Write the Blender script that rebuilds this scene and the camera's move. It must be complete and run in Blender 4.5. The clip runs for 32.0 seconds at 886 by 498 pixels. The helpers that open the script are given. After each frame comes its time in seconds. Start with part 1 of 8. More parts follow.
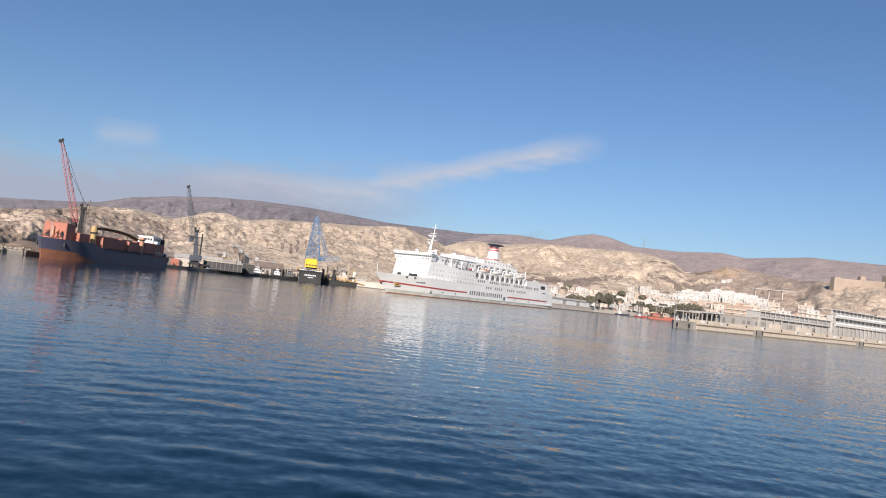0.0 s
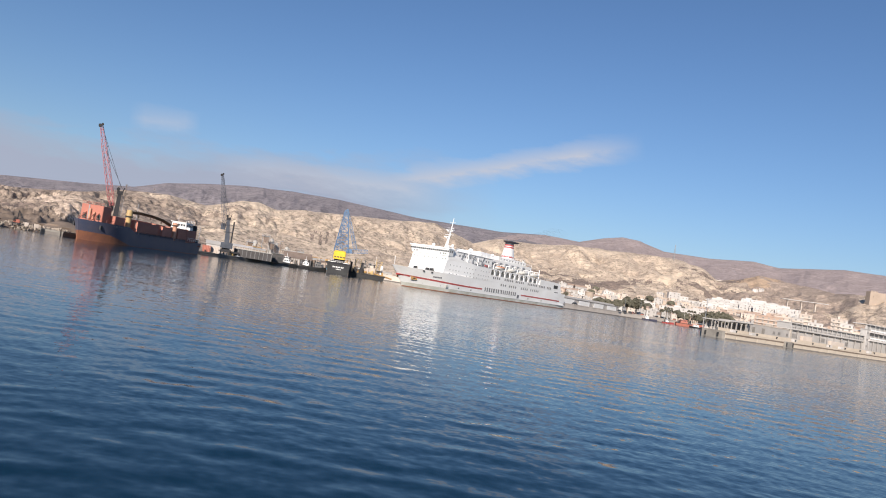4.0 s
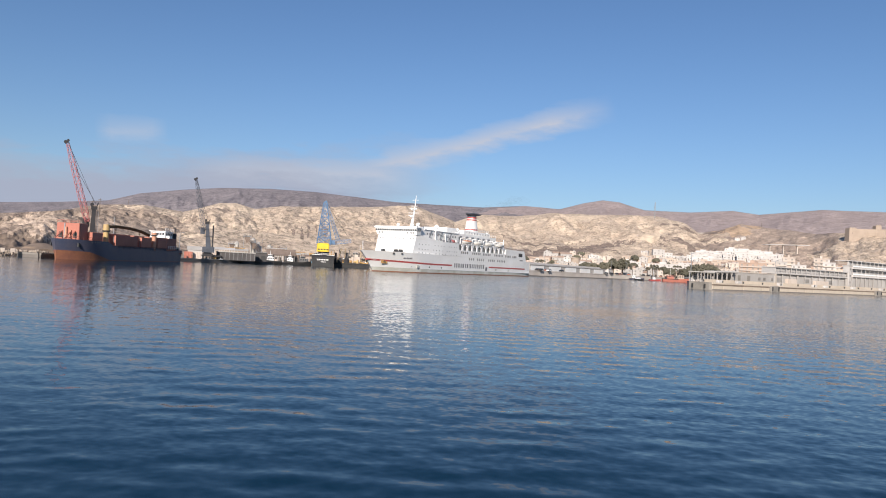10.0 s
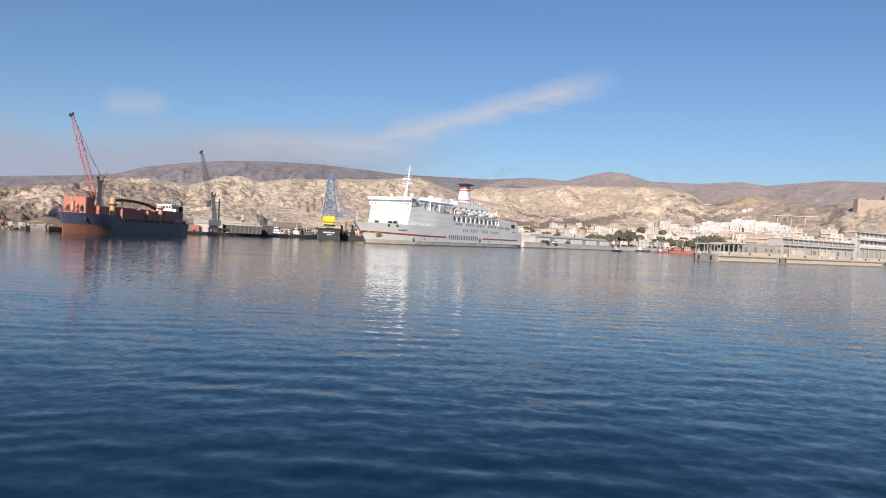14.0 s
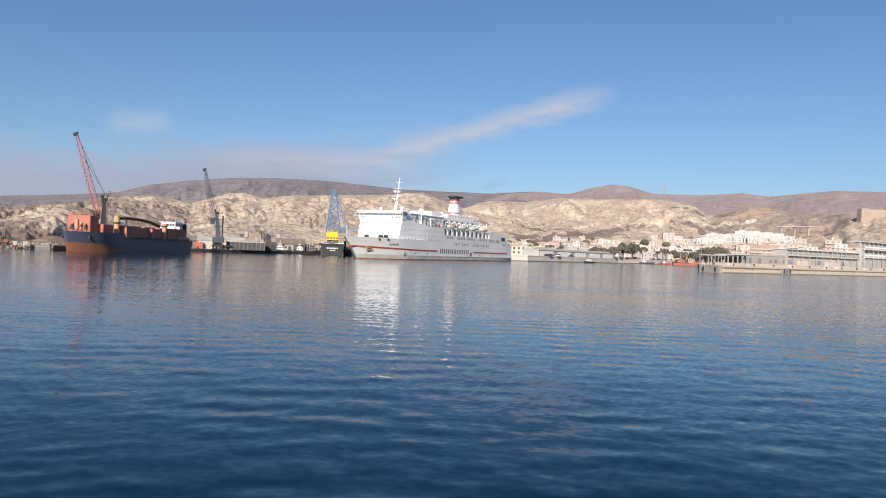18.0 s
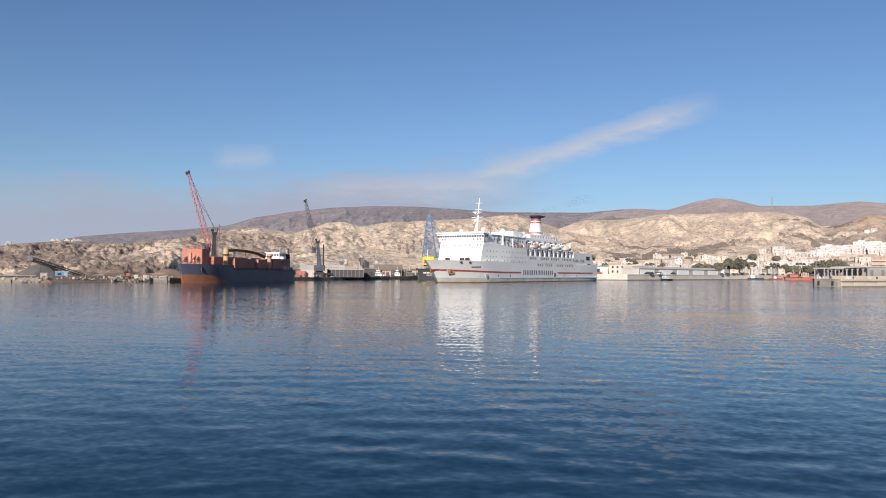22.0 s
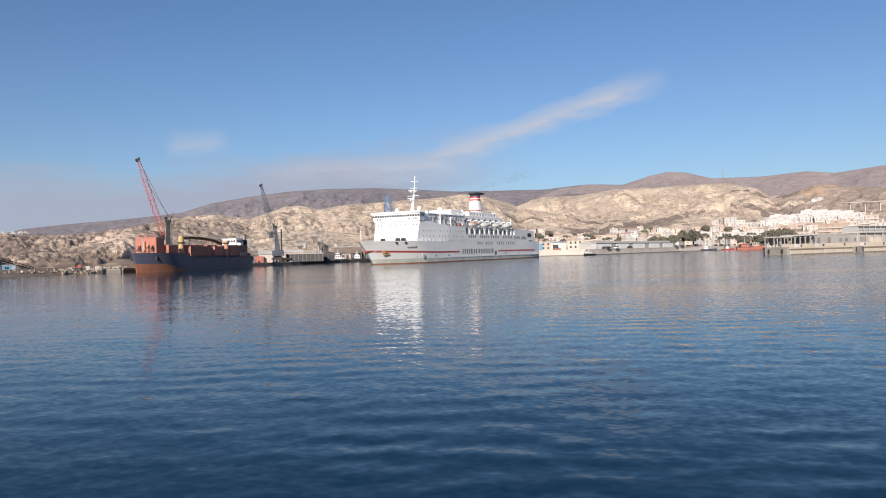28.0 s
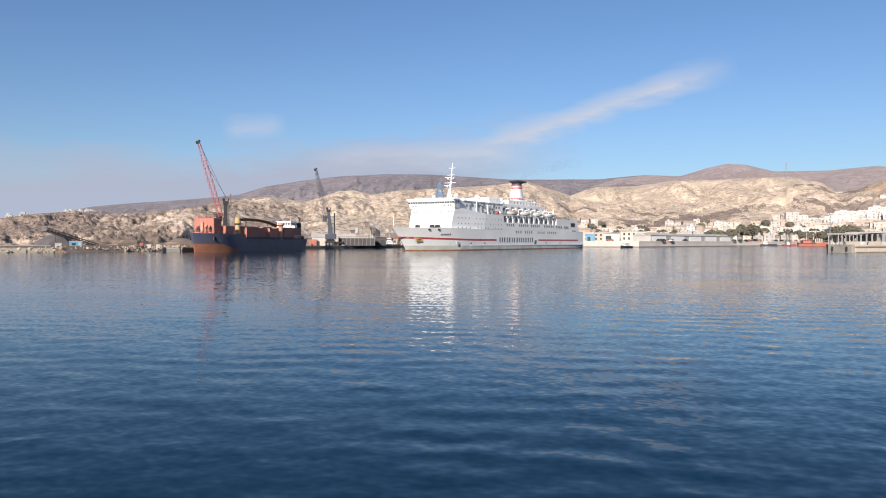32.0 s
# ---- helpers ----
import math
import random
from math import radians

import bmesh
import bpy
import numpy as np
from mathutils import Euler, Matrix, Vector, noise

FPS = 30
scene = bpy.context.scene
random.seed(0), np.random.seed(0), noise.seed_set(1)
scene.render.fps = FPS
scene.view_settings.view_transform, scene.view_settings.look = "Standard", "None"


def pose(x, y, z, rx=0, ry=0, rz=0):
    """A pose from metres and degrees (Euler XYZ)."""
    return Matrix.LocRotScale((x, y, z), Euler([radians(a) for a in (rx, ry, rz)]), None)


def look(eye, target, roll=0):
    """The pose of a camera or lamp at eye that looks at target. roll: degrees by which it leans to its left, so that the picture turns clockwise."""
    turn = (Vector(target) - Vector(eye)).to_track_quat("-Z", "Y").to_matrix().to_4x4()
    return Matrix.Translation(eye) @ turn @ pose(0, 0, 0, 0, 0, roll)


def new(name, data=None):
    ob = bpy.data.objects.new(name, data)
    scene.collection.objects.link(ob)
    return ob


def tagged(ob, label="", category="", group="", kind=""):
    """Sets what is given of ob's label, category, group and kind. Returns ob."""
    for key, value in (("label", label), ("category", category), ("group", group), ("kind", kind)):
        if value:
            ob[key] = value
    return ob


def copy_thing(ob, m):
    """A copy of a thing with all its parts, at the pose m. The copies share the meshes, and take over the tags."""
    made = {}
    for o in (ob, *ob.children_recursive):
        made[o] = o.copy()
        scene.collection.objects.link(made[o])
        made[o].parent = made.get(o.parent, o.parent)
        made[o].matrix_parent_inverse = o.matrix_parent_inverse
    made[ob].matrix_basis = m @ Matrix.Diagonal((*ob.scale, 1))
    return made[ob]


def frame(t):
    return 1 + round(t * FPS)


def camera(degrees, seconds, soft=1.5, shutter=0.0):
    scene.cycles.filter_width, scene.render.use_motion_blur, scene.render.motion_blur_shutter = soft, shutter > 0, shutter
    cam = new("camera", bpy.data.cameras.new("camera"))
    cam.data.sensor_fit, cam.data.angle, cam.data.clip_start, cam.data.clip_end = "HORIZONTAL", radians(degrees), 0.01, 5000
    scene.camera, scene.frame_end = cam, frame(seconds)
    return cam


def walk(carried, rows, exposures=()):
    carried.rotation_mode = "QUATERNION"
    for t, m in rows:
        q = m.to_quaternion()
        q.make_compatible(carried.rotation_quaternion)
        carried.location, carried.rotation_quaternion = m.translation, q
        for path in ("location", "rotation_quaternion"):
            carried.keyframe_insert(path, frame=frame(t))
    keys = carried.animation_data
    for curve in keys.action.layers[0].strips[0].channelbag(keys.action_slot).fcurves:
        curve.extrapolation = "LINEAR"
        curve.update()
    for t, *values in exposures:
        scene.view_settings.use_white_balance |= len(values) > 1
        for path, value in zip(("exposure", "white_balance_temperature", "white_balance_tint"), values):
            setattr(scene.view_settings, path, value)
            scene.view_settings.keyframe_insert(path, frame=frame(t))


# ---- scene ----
cam = camera(63.9, 32.0, soft=1.05)

BRIGHT = 0.41  # exposure in stops
EYE = 3.5  # the camera stands on a low quay, and only turns


def aim(yaw, tilt, lean):
    return pose(0, 0, EYE, 0, 0, yaw) @ pose(0, 0, 0, 90 + tilt) @ pose(0, 0, 0, 0, 0, lean)


# seconds; degrees to the left, upward, and leaning to the left
TURNS = [
    (0, -1.16, 3.29, 6.61), (0.5, -1.00, 2.95, 6.76), (1, -1.09, 2.56, 6.44), (1.5, -1.14, 2.41, 6.51),
    (2, -0.83, 2.15, 7.36), (2.5, -0.59, 3.30, 7.57), (3, 0.41, 3.50, 8.03), (3.5, 0.99, 3.09, 9.14),
    (5.5, 1.78, 2.30, 7.70), (6, 1.57, 2.26, 6.45), (6.5, 1.38, 1.88, 4.59), (7, 0.79, 2.60, 2.82),
    (7.5, 0.18, 2.83, 3.13), (8, 0.22, 2.42, 3.19), (8.5, 0.46, 2.09, 3.54), (9, 0.36, 1.99, 3.27),
    (9.5, -0.24, 1.50, 2.88), (10, -0.43, 1.31, 2.99), (10.5, -0.21, 1.03, 2.99), (11, -0.03, 0.73, 3.20),
    (11.5, 0.04, 0.55, 3.30), (12, 0.01, 0.42, 3.26), (12.5, -0.02, 0.25, 3.17), (13, -0.13, -0.23, 3.01),
    (13.5, -0.05, -0.58, 2.93), (15.5, -0.00, -1.71, 2.12), (16, 0.68, -1.72, 2.20), (16.5, -1.05, 0.13, 5.49),
    (17, -1.02, -0.82, 3.33), (17.5, -1.07, -1.75, 2.56), (18, 0.26, 0.22, 2.18), (18.5, 0.06, 1.11, 3.10),
    (19, 0.72, 2.13, 0.15), (19.5, 3.48, 2.43, 0.98), (20, 3.83, 1.91, -0.44), (20.5, 4.03, 1.41, -0.88),
    (21, 5.13, 1.76, -0.91), (21.5, 7.36, 1.95, 0.63), (22, 7.99, 1.88, 0.49), (22.5, 8.02, 1.97, 0.43),
    (23, 8.10, 1.86, 0.63), (23.5, 7.57, 1.74, 0.04), (24, 5.43, 2.53, -0.84), (24.5, 4.58, 2.50, 1.25),
    (25, 5.87, 2.31, 0.78), (25.5, 6.42, 2.28, 0.90), (27.5, 5.44, 0.25, -0.46), (28, 4.75, 0.27, -1.38),
    (28.5, 4.17, 0.67, -0.88), (29, 3.97, 0.18, -0.70), (29.5, 3.98, -0.04, -0.87), (30, 3.69, -0.03, -0.40),
    (30.5, 3.87, -0.17, 0.22), (31, 6.47, -0.99, -0.26), (31.5, 7.41, -0.91, -0.95), (32, 8.85, -0.71, 0.17),
]
# the phone brightens its picture a little at the end
walk(cam, [(t, aim(*turn)) for t, *turn in TURNS], [(0.0, BRIGHT, 6500, 12), (31.1, BRIGHT - 0.02, 6500, 12), (32.0, BRIGHT + 0.14, 6500, 12)])

# ---- daylight ----
SUN_AZ, SUN_EL = radians(192), radians(24)  # clockwise from +y; behind the camera, over its left shoulder
world = bpy.data.worlds.new("clear_sky")
scene.world = world
world.use_nodes = True


def sky_nodes():
    nt = world.node_tree
    N, L = nt.nodes, nt.links
    N.clear()
    out, bg = N.new("ShaderNodeOutputWorld"), N.new("ShaderNodeBackground")
    sky = N.new("ShaderNodeTexSky")
    sky.sky_type, sky.sun_disc = "NISHITA", False
    sky.sun_elevation, sky.sun_rotation = SUN_EL, SUN_AZ
    sky.air_density, sky.dust_density, sky.ozone_density, sky.altitude = 1.0, 0.5, 6.0, 0
    bg.inputs[1].default_value = 0.08

    def calc(op, a, b=None, c=None, clamp=False):
        n = N.new("ShaderNodeMath")
        n.operation, n.use_clamp = op, clamp
        for i, v in enumerate((a, b, c)):
            if v is None:
                continue
            if isinstance(v, (int, float)):
                n.inputs[i].default_value = v
            else:
                L.new(v, n.inputs[i])
        return n.outputs[0]

    # bearing and height of the sky in degrees, for the thin high clouds
    tc, sep = N.new("ShaderNodeTexCoord"), N.new("ShaderNodeSeparateXYZ")
    L.new(tc.outputs["Generated"], sep.inputs[0])
    x, y, z = sep.outputs
    az = calc("MULTIPLY", calc("ARCTAN2", x, y), 57.2958)
    el = calc("MULTIPLY", calc("ARCSINE", z), 57.2958)
    ns = N.new("ShaderNodeTexNoise")
    mp = N.new("ShaderNodeMapping")
    mp.inputs["Scale"].default_value = (7, 7, 26)
    mp.inputs["Rotation"].default_value = (0, radians(14), 0)
    L.new(tc.outputs["Generated"], mp.inputs[0]), L.new(mp.outputs[0], ns.inputs["Vector"])
    ns.inputs["Scale"].default_value, ns.inputs["Detail"].default_value, ns.inputs["Roughness"].default_value = 1.0, 6, 0.62
    wob = calc("SUBTRACT", ns.outputs[0], 0.5)

    def streak(a0, e0, a1, e1, half, strength, grain=2.4):
        """A soft band of cirrus from one bearing and height to another."""
        dx, dy = a1 - a0, e1 - e0
        n = math.hypot(dx, dy)
        u = calc("DIVIDE", calc("ADD", calc("MULTIPLY", calc("SUBTRACT", az, a0), dx / n), calc("MULTIPLY", calc("SUBTRACT", el, e0), dy / n)), n)
        v = calc("ADD", calc("MULTIPLY", calc("SUBTRACT", az, a0), -dy / n), calc("MULTIPLY", calc("SUBTRACT", el, e0), dx / n))
        v = calc("ADD", v, calc("MULTIPLY", wob, half * 2.2))
        across = calc("SUBTRACT", 1.0, calc("ABSOLUTE", calc("DIVIDE", v, half)), clamp=True)
        along = calc("MULTIPLY", calc("MULTIPLY", u, 4.5, clamp=True), calc("MULTIPLY", calc("SUBTRACT", 1.0, u), 4.5, clamp=True))
        body = calc("MULTIPLY", calc("MULTIPLY", across, along), calc("MULTIPLY_ADD", ns.outputs[0], grain, 0.85 - grain / 2, clamp=True))
        return calc("MULTIPLY", calc("SMOOTH_MIN", body, 1.0, 0.1), strength)

    wisps = [streak(-9, 6.4, 13.5, 13.2, 1.25, 1.0), streak(-20, 6.0, -1.0, 7.4, 1.4, 0.8), streak(-26.2, 8.5, -21.2, 9.0, 1.1, 0.45)]
    bank = [streak(-64, 0.4, 3, 6.5, 4.2, 1.45, 0.9), streak(-75, 2.6, -4, 6.6, 1.7, 0.4, 1.2)]
    colour = sky.outputs[0]
    for group, tone in ((bank, (3.55, 4.0, 5.15, 1)), (wisps, (5.2, 5.5, 6.3, 1))):
        total = group[0]
        for w in group[1:]:
            total = calc("MAXIMUM", total, w)
        mix = N.new("ShaderNodeMix")
        mix.data_type = "RGBA"
        L.new(total, mix.inputs["Factor"])
        L.new(colour, mix.inputs["A"])
        mix.inputs["B"].default_value = tone
        colour = mix.outputs["Result"]
    # dry haze low over the land
    low = calc("MULTIPLY", calc("EXPONENT", calc("MULTIPLY", calc("ABSOLUTE", el), -0.17)), 0.42)
    mix = N.new("ShaderNodeMix")
    mix.data_type = "RGBA"
    L.new(low, mix.inputs["Factor"])
    L.new(colour, mix.inputs["A"])
    mix.inputs["B"].default_value = (4.3, 4.88, 5.7, 1)
    L.new(mix.outputs["Result"], bg.inputs[0])
    L.new(bg.outputs[0], out.inputs[0])


sky_nodes()
sun_way = Vector((math.sin(SUN_AZ) * math.cos(SUN_EL), math.cos(SUN_AZ) * math.cos(SUN_EL), math.sin(SUN_EL)))
sun = new("sun", bpy.data.lights.new("sun", "SUN"))
sun.data.energy, sun.data.angle, sun.data.color = 5.0, radians(0.53), (1.0, 0.91, 0.80)
sun.matrix_world = look(sun_way * 100, (0, 0, 0))

# ---- materials ----


def rgba(c):
    return (*c, 1.0)


def mat(name, c, c2=None, rough=0.6, metal=0.0, scale=1.0, fine=8.0, bump=0.1, each=0.0, mixed=1.0, spec=0.5):
    """A surface of two tones mixed at two scales (per metre), with fine relief. each: how far alike pieces differ."""
    m = bpy.data.materials.new(name)
    m.use_nodes = True
    nt = m.node_tree
    N, L = nt.nodes, nt.links
    bs = N["Principled BSDF"]
    c2 = c2 or tuple(v * 0.78 for v in c)
    tc = N.new("ShaderNodeTexCoord")
    big, small = N.new("ShaderNodeTexNoise"), N.new("ShaderNodeTexNoise")
    for n, s, d in ((big, scale, 3), (small, fine, 5)):
        L.new(tc.outputs["Object"], n.inputs["Vector"])
        n.inputs["Scale"].default_value, n.inputs["Detail"].default_value = s, d
    add = N.new("ShaderNodeMath")
    add.operation = "MULTIPLY_ADD"
    add.inputs[1].default_value = 0.45
    L.new(small.outputs[0], add.inputs[0]), L.new(big.outputs[0], add.inputs[2])
    ramp = N.new("ShaderNodeMapRange")
    ramp.inputs[1].default_value, ramp.inputs[2].default_value, ramp.inputs[4].default_value = 0.52, 0.92, mixed
    L.new(add.outputs[0], ramp.inputs[0])
    mix = N.new("ShaderNodeMix")
    mix.data_type = "RGBA"
    mix.inputs["A"].default_value, mix.inputs["B"].default_value = rgba(c), rgba(c2)
    L.new(ramp.outputs[0], mix.inputs["Factor"])
    col = mix.outputs["Result"]
    if each:
        oi, hsv, mr = N.new("ShaderNodeObjectInfo"), N.new("ShaderNodeHueSaturation"), N.new("ShaderNodeMapRange")
        mr.inputs[3].default_value, mr.inputs[4].default_value = 1 - each, 1 + each
        L.new(oi.outputs["Random"], mr.inputs[0]), L.new(mr.outputs[0], hsv.inputs["Value"])
        L.new(col, hsv.inputs["Color"])
        col = hsv.outputs[0]
    L.new(col, bs.inputs["Base Color"])
    bs.inputs["Roughness"].default_value, bs.inputs["Metallic"].default_value = rough, metal
    bs.inputs["Specular IOR Level"].default_value = spec
    if bump:
        b = N.new("ShaderNodeBump")
        b.inputs["Strength"].default_value, b.inputs["Distance"].default_value = bump, 0.05
        L.new(small.outputs[0], b.inputs["Height"]), L.new(b.outputs[0], bs.inputs["Normal"])
    return m


WHITE = mat("white_ship_paint", (0.84, 0.84, 0.83), (0.76, 0.76, 0.74), 0.4, scale=0.12, fine=1.2, bump=0.02)
HULL_WHITE = mat("weathered_white_hull_paint", (0.82, 0.815, 0.80), (0.74, 0.73, 0.70), 0.45, scale=0.1, fine=0.9, bump=0.03)
HULL_LOW = mat("stained_lower_hull_paint", (0.62, 0.62, 0.57), (0.42, 0.42, 0.36), 0.6, scale=0.25, fine=1.6, bump=0.05)
RED = mat("red_paint", (0.44, 0.075, 0.07), (0.36, 0.07, 0.065), 0.5, scale=0.3, fine=3, bump=0.02)
RUST = mat("rust_streaks", (0.30, 0.16, 0.06), (0.42, 0.27, 0.10), 0.8, scale=1, fine=6)
BLACK = mat("black_paint", (0.02, 0.02, 0.022), (0.04, 0.04, 0.04), 0.5, scale=0.4, fine=4, bump=0.04)
LETTER = mat("dark_grey_lettering", (0.11, 0.11, 0.125), (0.15, 0.15, 0.16), 0.5, scale=0.4, fine=3, bump=0)
PALE_GLASS = mat("grey_port_glass", (0.16, 0.17, 0.18), (0.24, 0.24, 0.24), 0.2, scale=0.5, fine=2, bump=0)
GLASS = mat("dark_window_glass", (0.03, 0.04, 0.05), (0.05, 0.06, 0.07), 0.12, scale=0.5, fine=2, bump=0)
PROMENADE = mat("shaded_deck_wall", (0.50, 0.49, 0.47), (0.42, 0.41, 0.39), 0.8, bump=0)
# flat near-black plates: the shade inside openings, painted on solid walls
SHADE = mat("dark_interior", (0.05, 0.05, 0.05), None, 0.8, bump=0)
STEEL = mat("grey_steel", (0.30, 0.31, 0.33), (0.2, 0.21, 0.22), 0.5, 0.3, scale=0.5, fine=4)
ORANGE = mat("lifeboat_orange", (0.62, 0.30, 0.18), (0.55, 0.25, 0.14), 0.5, scale=0.6, fine=4)
BOAT_WHITE = mat("white_lifeboat_shell", (0.74, 0.72, 0.68), (0.62, 0.6, 0.55), 0.4, scale=0.6, fine=4)
DECK_GREEN = mat("grey_green_deck", (0.22, 0.27, 0.24), (0.16, 0.2, 0.18), 0.7, scale=0.3, fine=2)
NAVY = mat("dark_blue_hull_paint", (0.055, 0.066, 0.11), (0.09, 0.085, 0.115), 0.5, scale=0.3, fine=2.5, bump=0.05)
ANTIFOUL = mat("rusty_antifouling", (0.30, 0.12, 0.06), (0.20, 0.08, 0.05), 0.75, scale=0.5, fine=3, bump=0.1)
BOX_RED = mat("red_oxide_container", (0.40, 0.145, 0.10), (0.34, 0.12, 0.085), 0.6, scale=0.4, fine=3, bump=0.04, each=0.1)
# BOX_RED made lighter: sunlight on the coaster's boxes, put into the colour
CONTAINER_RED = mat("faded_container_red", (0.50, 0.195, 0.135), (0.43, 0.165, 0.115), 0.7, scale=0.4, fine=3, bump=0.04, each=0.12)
SALMON = mat("salmon_crane_paint", (0.55, 0.30, 0.20), (0.45, 0.22, 0.14), 0.6, scale=0.5, fine=4)
CRANE_YELLOW = mat("ochre_crane_paint", (0.52, 0.36, 0.15), (0.40, 0.28, 0.13), 0.6, scale=0.5, fine=4)
CRANE_RED = mat("faded_red_lattice", (0.38, 0.105, 0.105), (0.31, 0.09, 0.09), 0.6, scale=0.5, fine=4)
CRANE_GREY = mat("blue_grey_crane_paint", (0.075, 0.085, 0.105), (0.05, 0.057, 0.072), 0.85, scale=0.5, fine=4)
CRANE_DARK = mat("charcoal_crane_paint", (0.022, 0.022, 0.026), (0.034, 0.033, 0.035), 0.9, scale=0.5, fine=4)
CRANE_BLUE = mat("sky_blue_crane_paint", (0.10, 0.19, 0.32), (0.08, 0.14, 0.24), 0.55, scale=0.4, fine=4)
YELLOW = mat("bright_yellow_paint", (0.75, 0.50, 0.02), (0.65, 0.42, 0.02), 0.5, scale=0.5, fine=4)
CONCRETE = mat("harbour_concrete", (0.47, 0.425, 0.375), (0.37, 0.33, 0.285), 0.9, scale=0.1, fine=1.5, bump=0.3)
PIER_WALL = mat("pale_quay_masonry", (0.53, 0.455, 0.37), (0.43, 0.365, 0.29), 0.9, scale=0.15, fine=1.5, bump=0.3)
DARK_WALL = mat("tidemarked_dark_quay", (0.135, 0.122, 0.112), (0.19, 0.17, 0.152), 0.9, scale=0.3, fine=2, bump=0.3)
RUBBER = mat("black_rubber", (0.025, 0.025, 0.025), (0.05, 0.05, 0.05), 0.9, fine=6)
TARMAC = mat("dusty_tarmac", (0.30, 0.26, 0.21), (0.22, 0.19, 0.16), 0.95, scale=0.05, fine=0.8, bump=0.2)
SHED_GREY = mat("grey_sheet_metal", (0.19, 0.185, 0.185), (0.13, 0.13, 0.13), 0.9, scale=0.3, fine=3)
SHED_DARK = mat("dark_panel_sheeting", (0.09, 0.083, 0.082), (0.065, 0.06, 0.06), 0.9, scale=0.3, fine=3)
FENDER_GREY = mat("stained_fender_concrete", (0.26, 0.24, 0.215), (0.18, 0.165, 0.145), 0.9, scale=0.3, fine=2, bump=0.2)
JIB_BROWN = mat("weathered_brown_jib_paint", (0.20, 0.13, 0.055), (0.13, 0.085, 0.045), 0.7, scale=0.4, fine=3)
BROWN_SHEET = mat("weathered_brown_sheeting", (0.25, 0.19, 0.155), (0.17, 0.13, 0.105), 0.9, scale=0.4, fine=3, each=0.15)
SHED_ROOF = mat("pale_roof_sheets", (0.45, 0.43, 0.40), (0.34, 0.32, 0.3), 0.8, scale=0.2, fine=2)
QUAY_PALE = mat("pale_quay_concrete", (0.62, 0.55, 0.48), (0.50, 0.435, 0.375), 0.9, scale=0.12, fine=1.5, bump=0.3)
WALL_WHITE = mat("whitewashed_wall", (0.52, 0.495, 0.475), (0.43, 0.41, 0.39), 0.9, scale=0.15, fine=1, each=0.14)
WALL_CREAM = mat("cream_render", (0.53, 0.46, 0.40), (0.46, 0.39, 0.335), 0.9, scale=0.15, fine=1, each=0.14)
WALL_TAN = mat("dusty_tan_render", (0.46, 0.38, 0.315), (0.38, 0.31, 0.255), 0.9, scale=0.15, fine=1, each=0.16)
WALL_OCHRE = mat("ochre_brick_render", (0.41, 0.30, 0.235), (0.35, 0.25, 0.195), 0.9, scale=0.15, fine=1, each=0.15)
WALL_GREY = mat("grey_render", (0.42, 0.40, 0.38), (0.34, 0.32, 0.3), 0.9, scale=0.15, fine=1, each=0.1)
SHUTTER = mat("drawn_grey_shutters", (0.24, 0.225, 0.21), (0.18, 0.168, 0.158), 0.6, scale=0.5, fine=3, bump=0, each=0.3)
HALL_GLASS = mat("dusty_hall_glazing", (0.42, 0.405, 0.39), (0.34, 0.33, 0.32), 0.3, scale=0.3, fine=2, bump=0)
CASTLE = mat("old_tawny_masonry", (0.39, 0.315, 0.255), (0.31, 0.25, 0.20), 0.95, scale=0.08, fine=0.7, bump=0.3)
BLUE = mat("faded_blue_sheet", (0.12, 0.30, 0.45), (0.1, 0.24, 0.36), 0.6, scale=0.4, fine=3)
LEAF = mat("dark_ficus_leaves", (0.085, 0.082, 0.055), (0.115, 0.105, 0.075), 0.7, scale=0.3, fine=2, bump=0, each=0.2)
BARK = mat("grey_brown_bark", (0.16, 0.12, 0.09), (0.1, 0.08, 0.06), 0.9, fine=6)
ROCK = mat("grey_tan_boulders", (0.38, 0.32, 0.265), (0.26, 0.22, 0.18), 0.95, scale=0.5, fine=3, bump=0.4, each=0.25)
SPOIL = mat("brown_spoil_heap", (0.215, 0.163, 0.127), (0.145, 0.11, 0.085), 1.0, scale=0.25, fine=2, bump=0.4)
DARK_STONE = mat("dark_crushed_stone", (0.135, 0.12, 0.12), (0.09, 0.08, 0.08), 1.0, scale=0.3, fine=2.5, bump=0.5)
ORANGE_HULL = mat("orange_red_hull", (0.42, 0.15, 0.105), (0.35, 0.12, 0.085), 0.5, scale=0.3, fine=3)



def smoke_material():
    """Thin exhaust: mostly clear, unevenly."""
    m = bpy.data.materials.new("thin_exhaust_smoke")
    m.use_nodes = True
    N, L = m.node_tree.nodes, m.node_tree.links
    bs, tc, ns, mr = N["Principled BSDF"], N.new("ShaderNodeTexCoord"), N.new("ShaderNodeTexNoise"), N.new("ShaderNodeMapRange")
    bs.inputs["Base Color"].default_value, bs.inputs["Roughness"].default_value = (0.16, 0.16, 0.17, 1), 1.0
    bs.inputs["Specular IOR Level"].default_value = 0.0
    ns.inputs["Scale"].default_value, ns.inputs["Detail"].default_value = 0.11, 1
    mr.inputs[1].default_value, mr.inputs[2].default_value, mr.inputs[3].default_value, mr.inputs[4].default_value = 0.36, 0.64, 0.01, 0.028
    L.new(tc.outputs["Object"], ns.inputs["Vector"]), L.new(ns.outputs[0], mr.inputs[0]), L.new(mr.outputs[0], bs.inputs["Alpha"])
    return m


SMOKE = smoke_material()

# ---- mesh tools ----


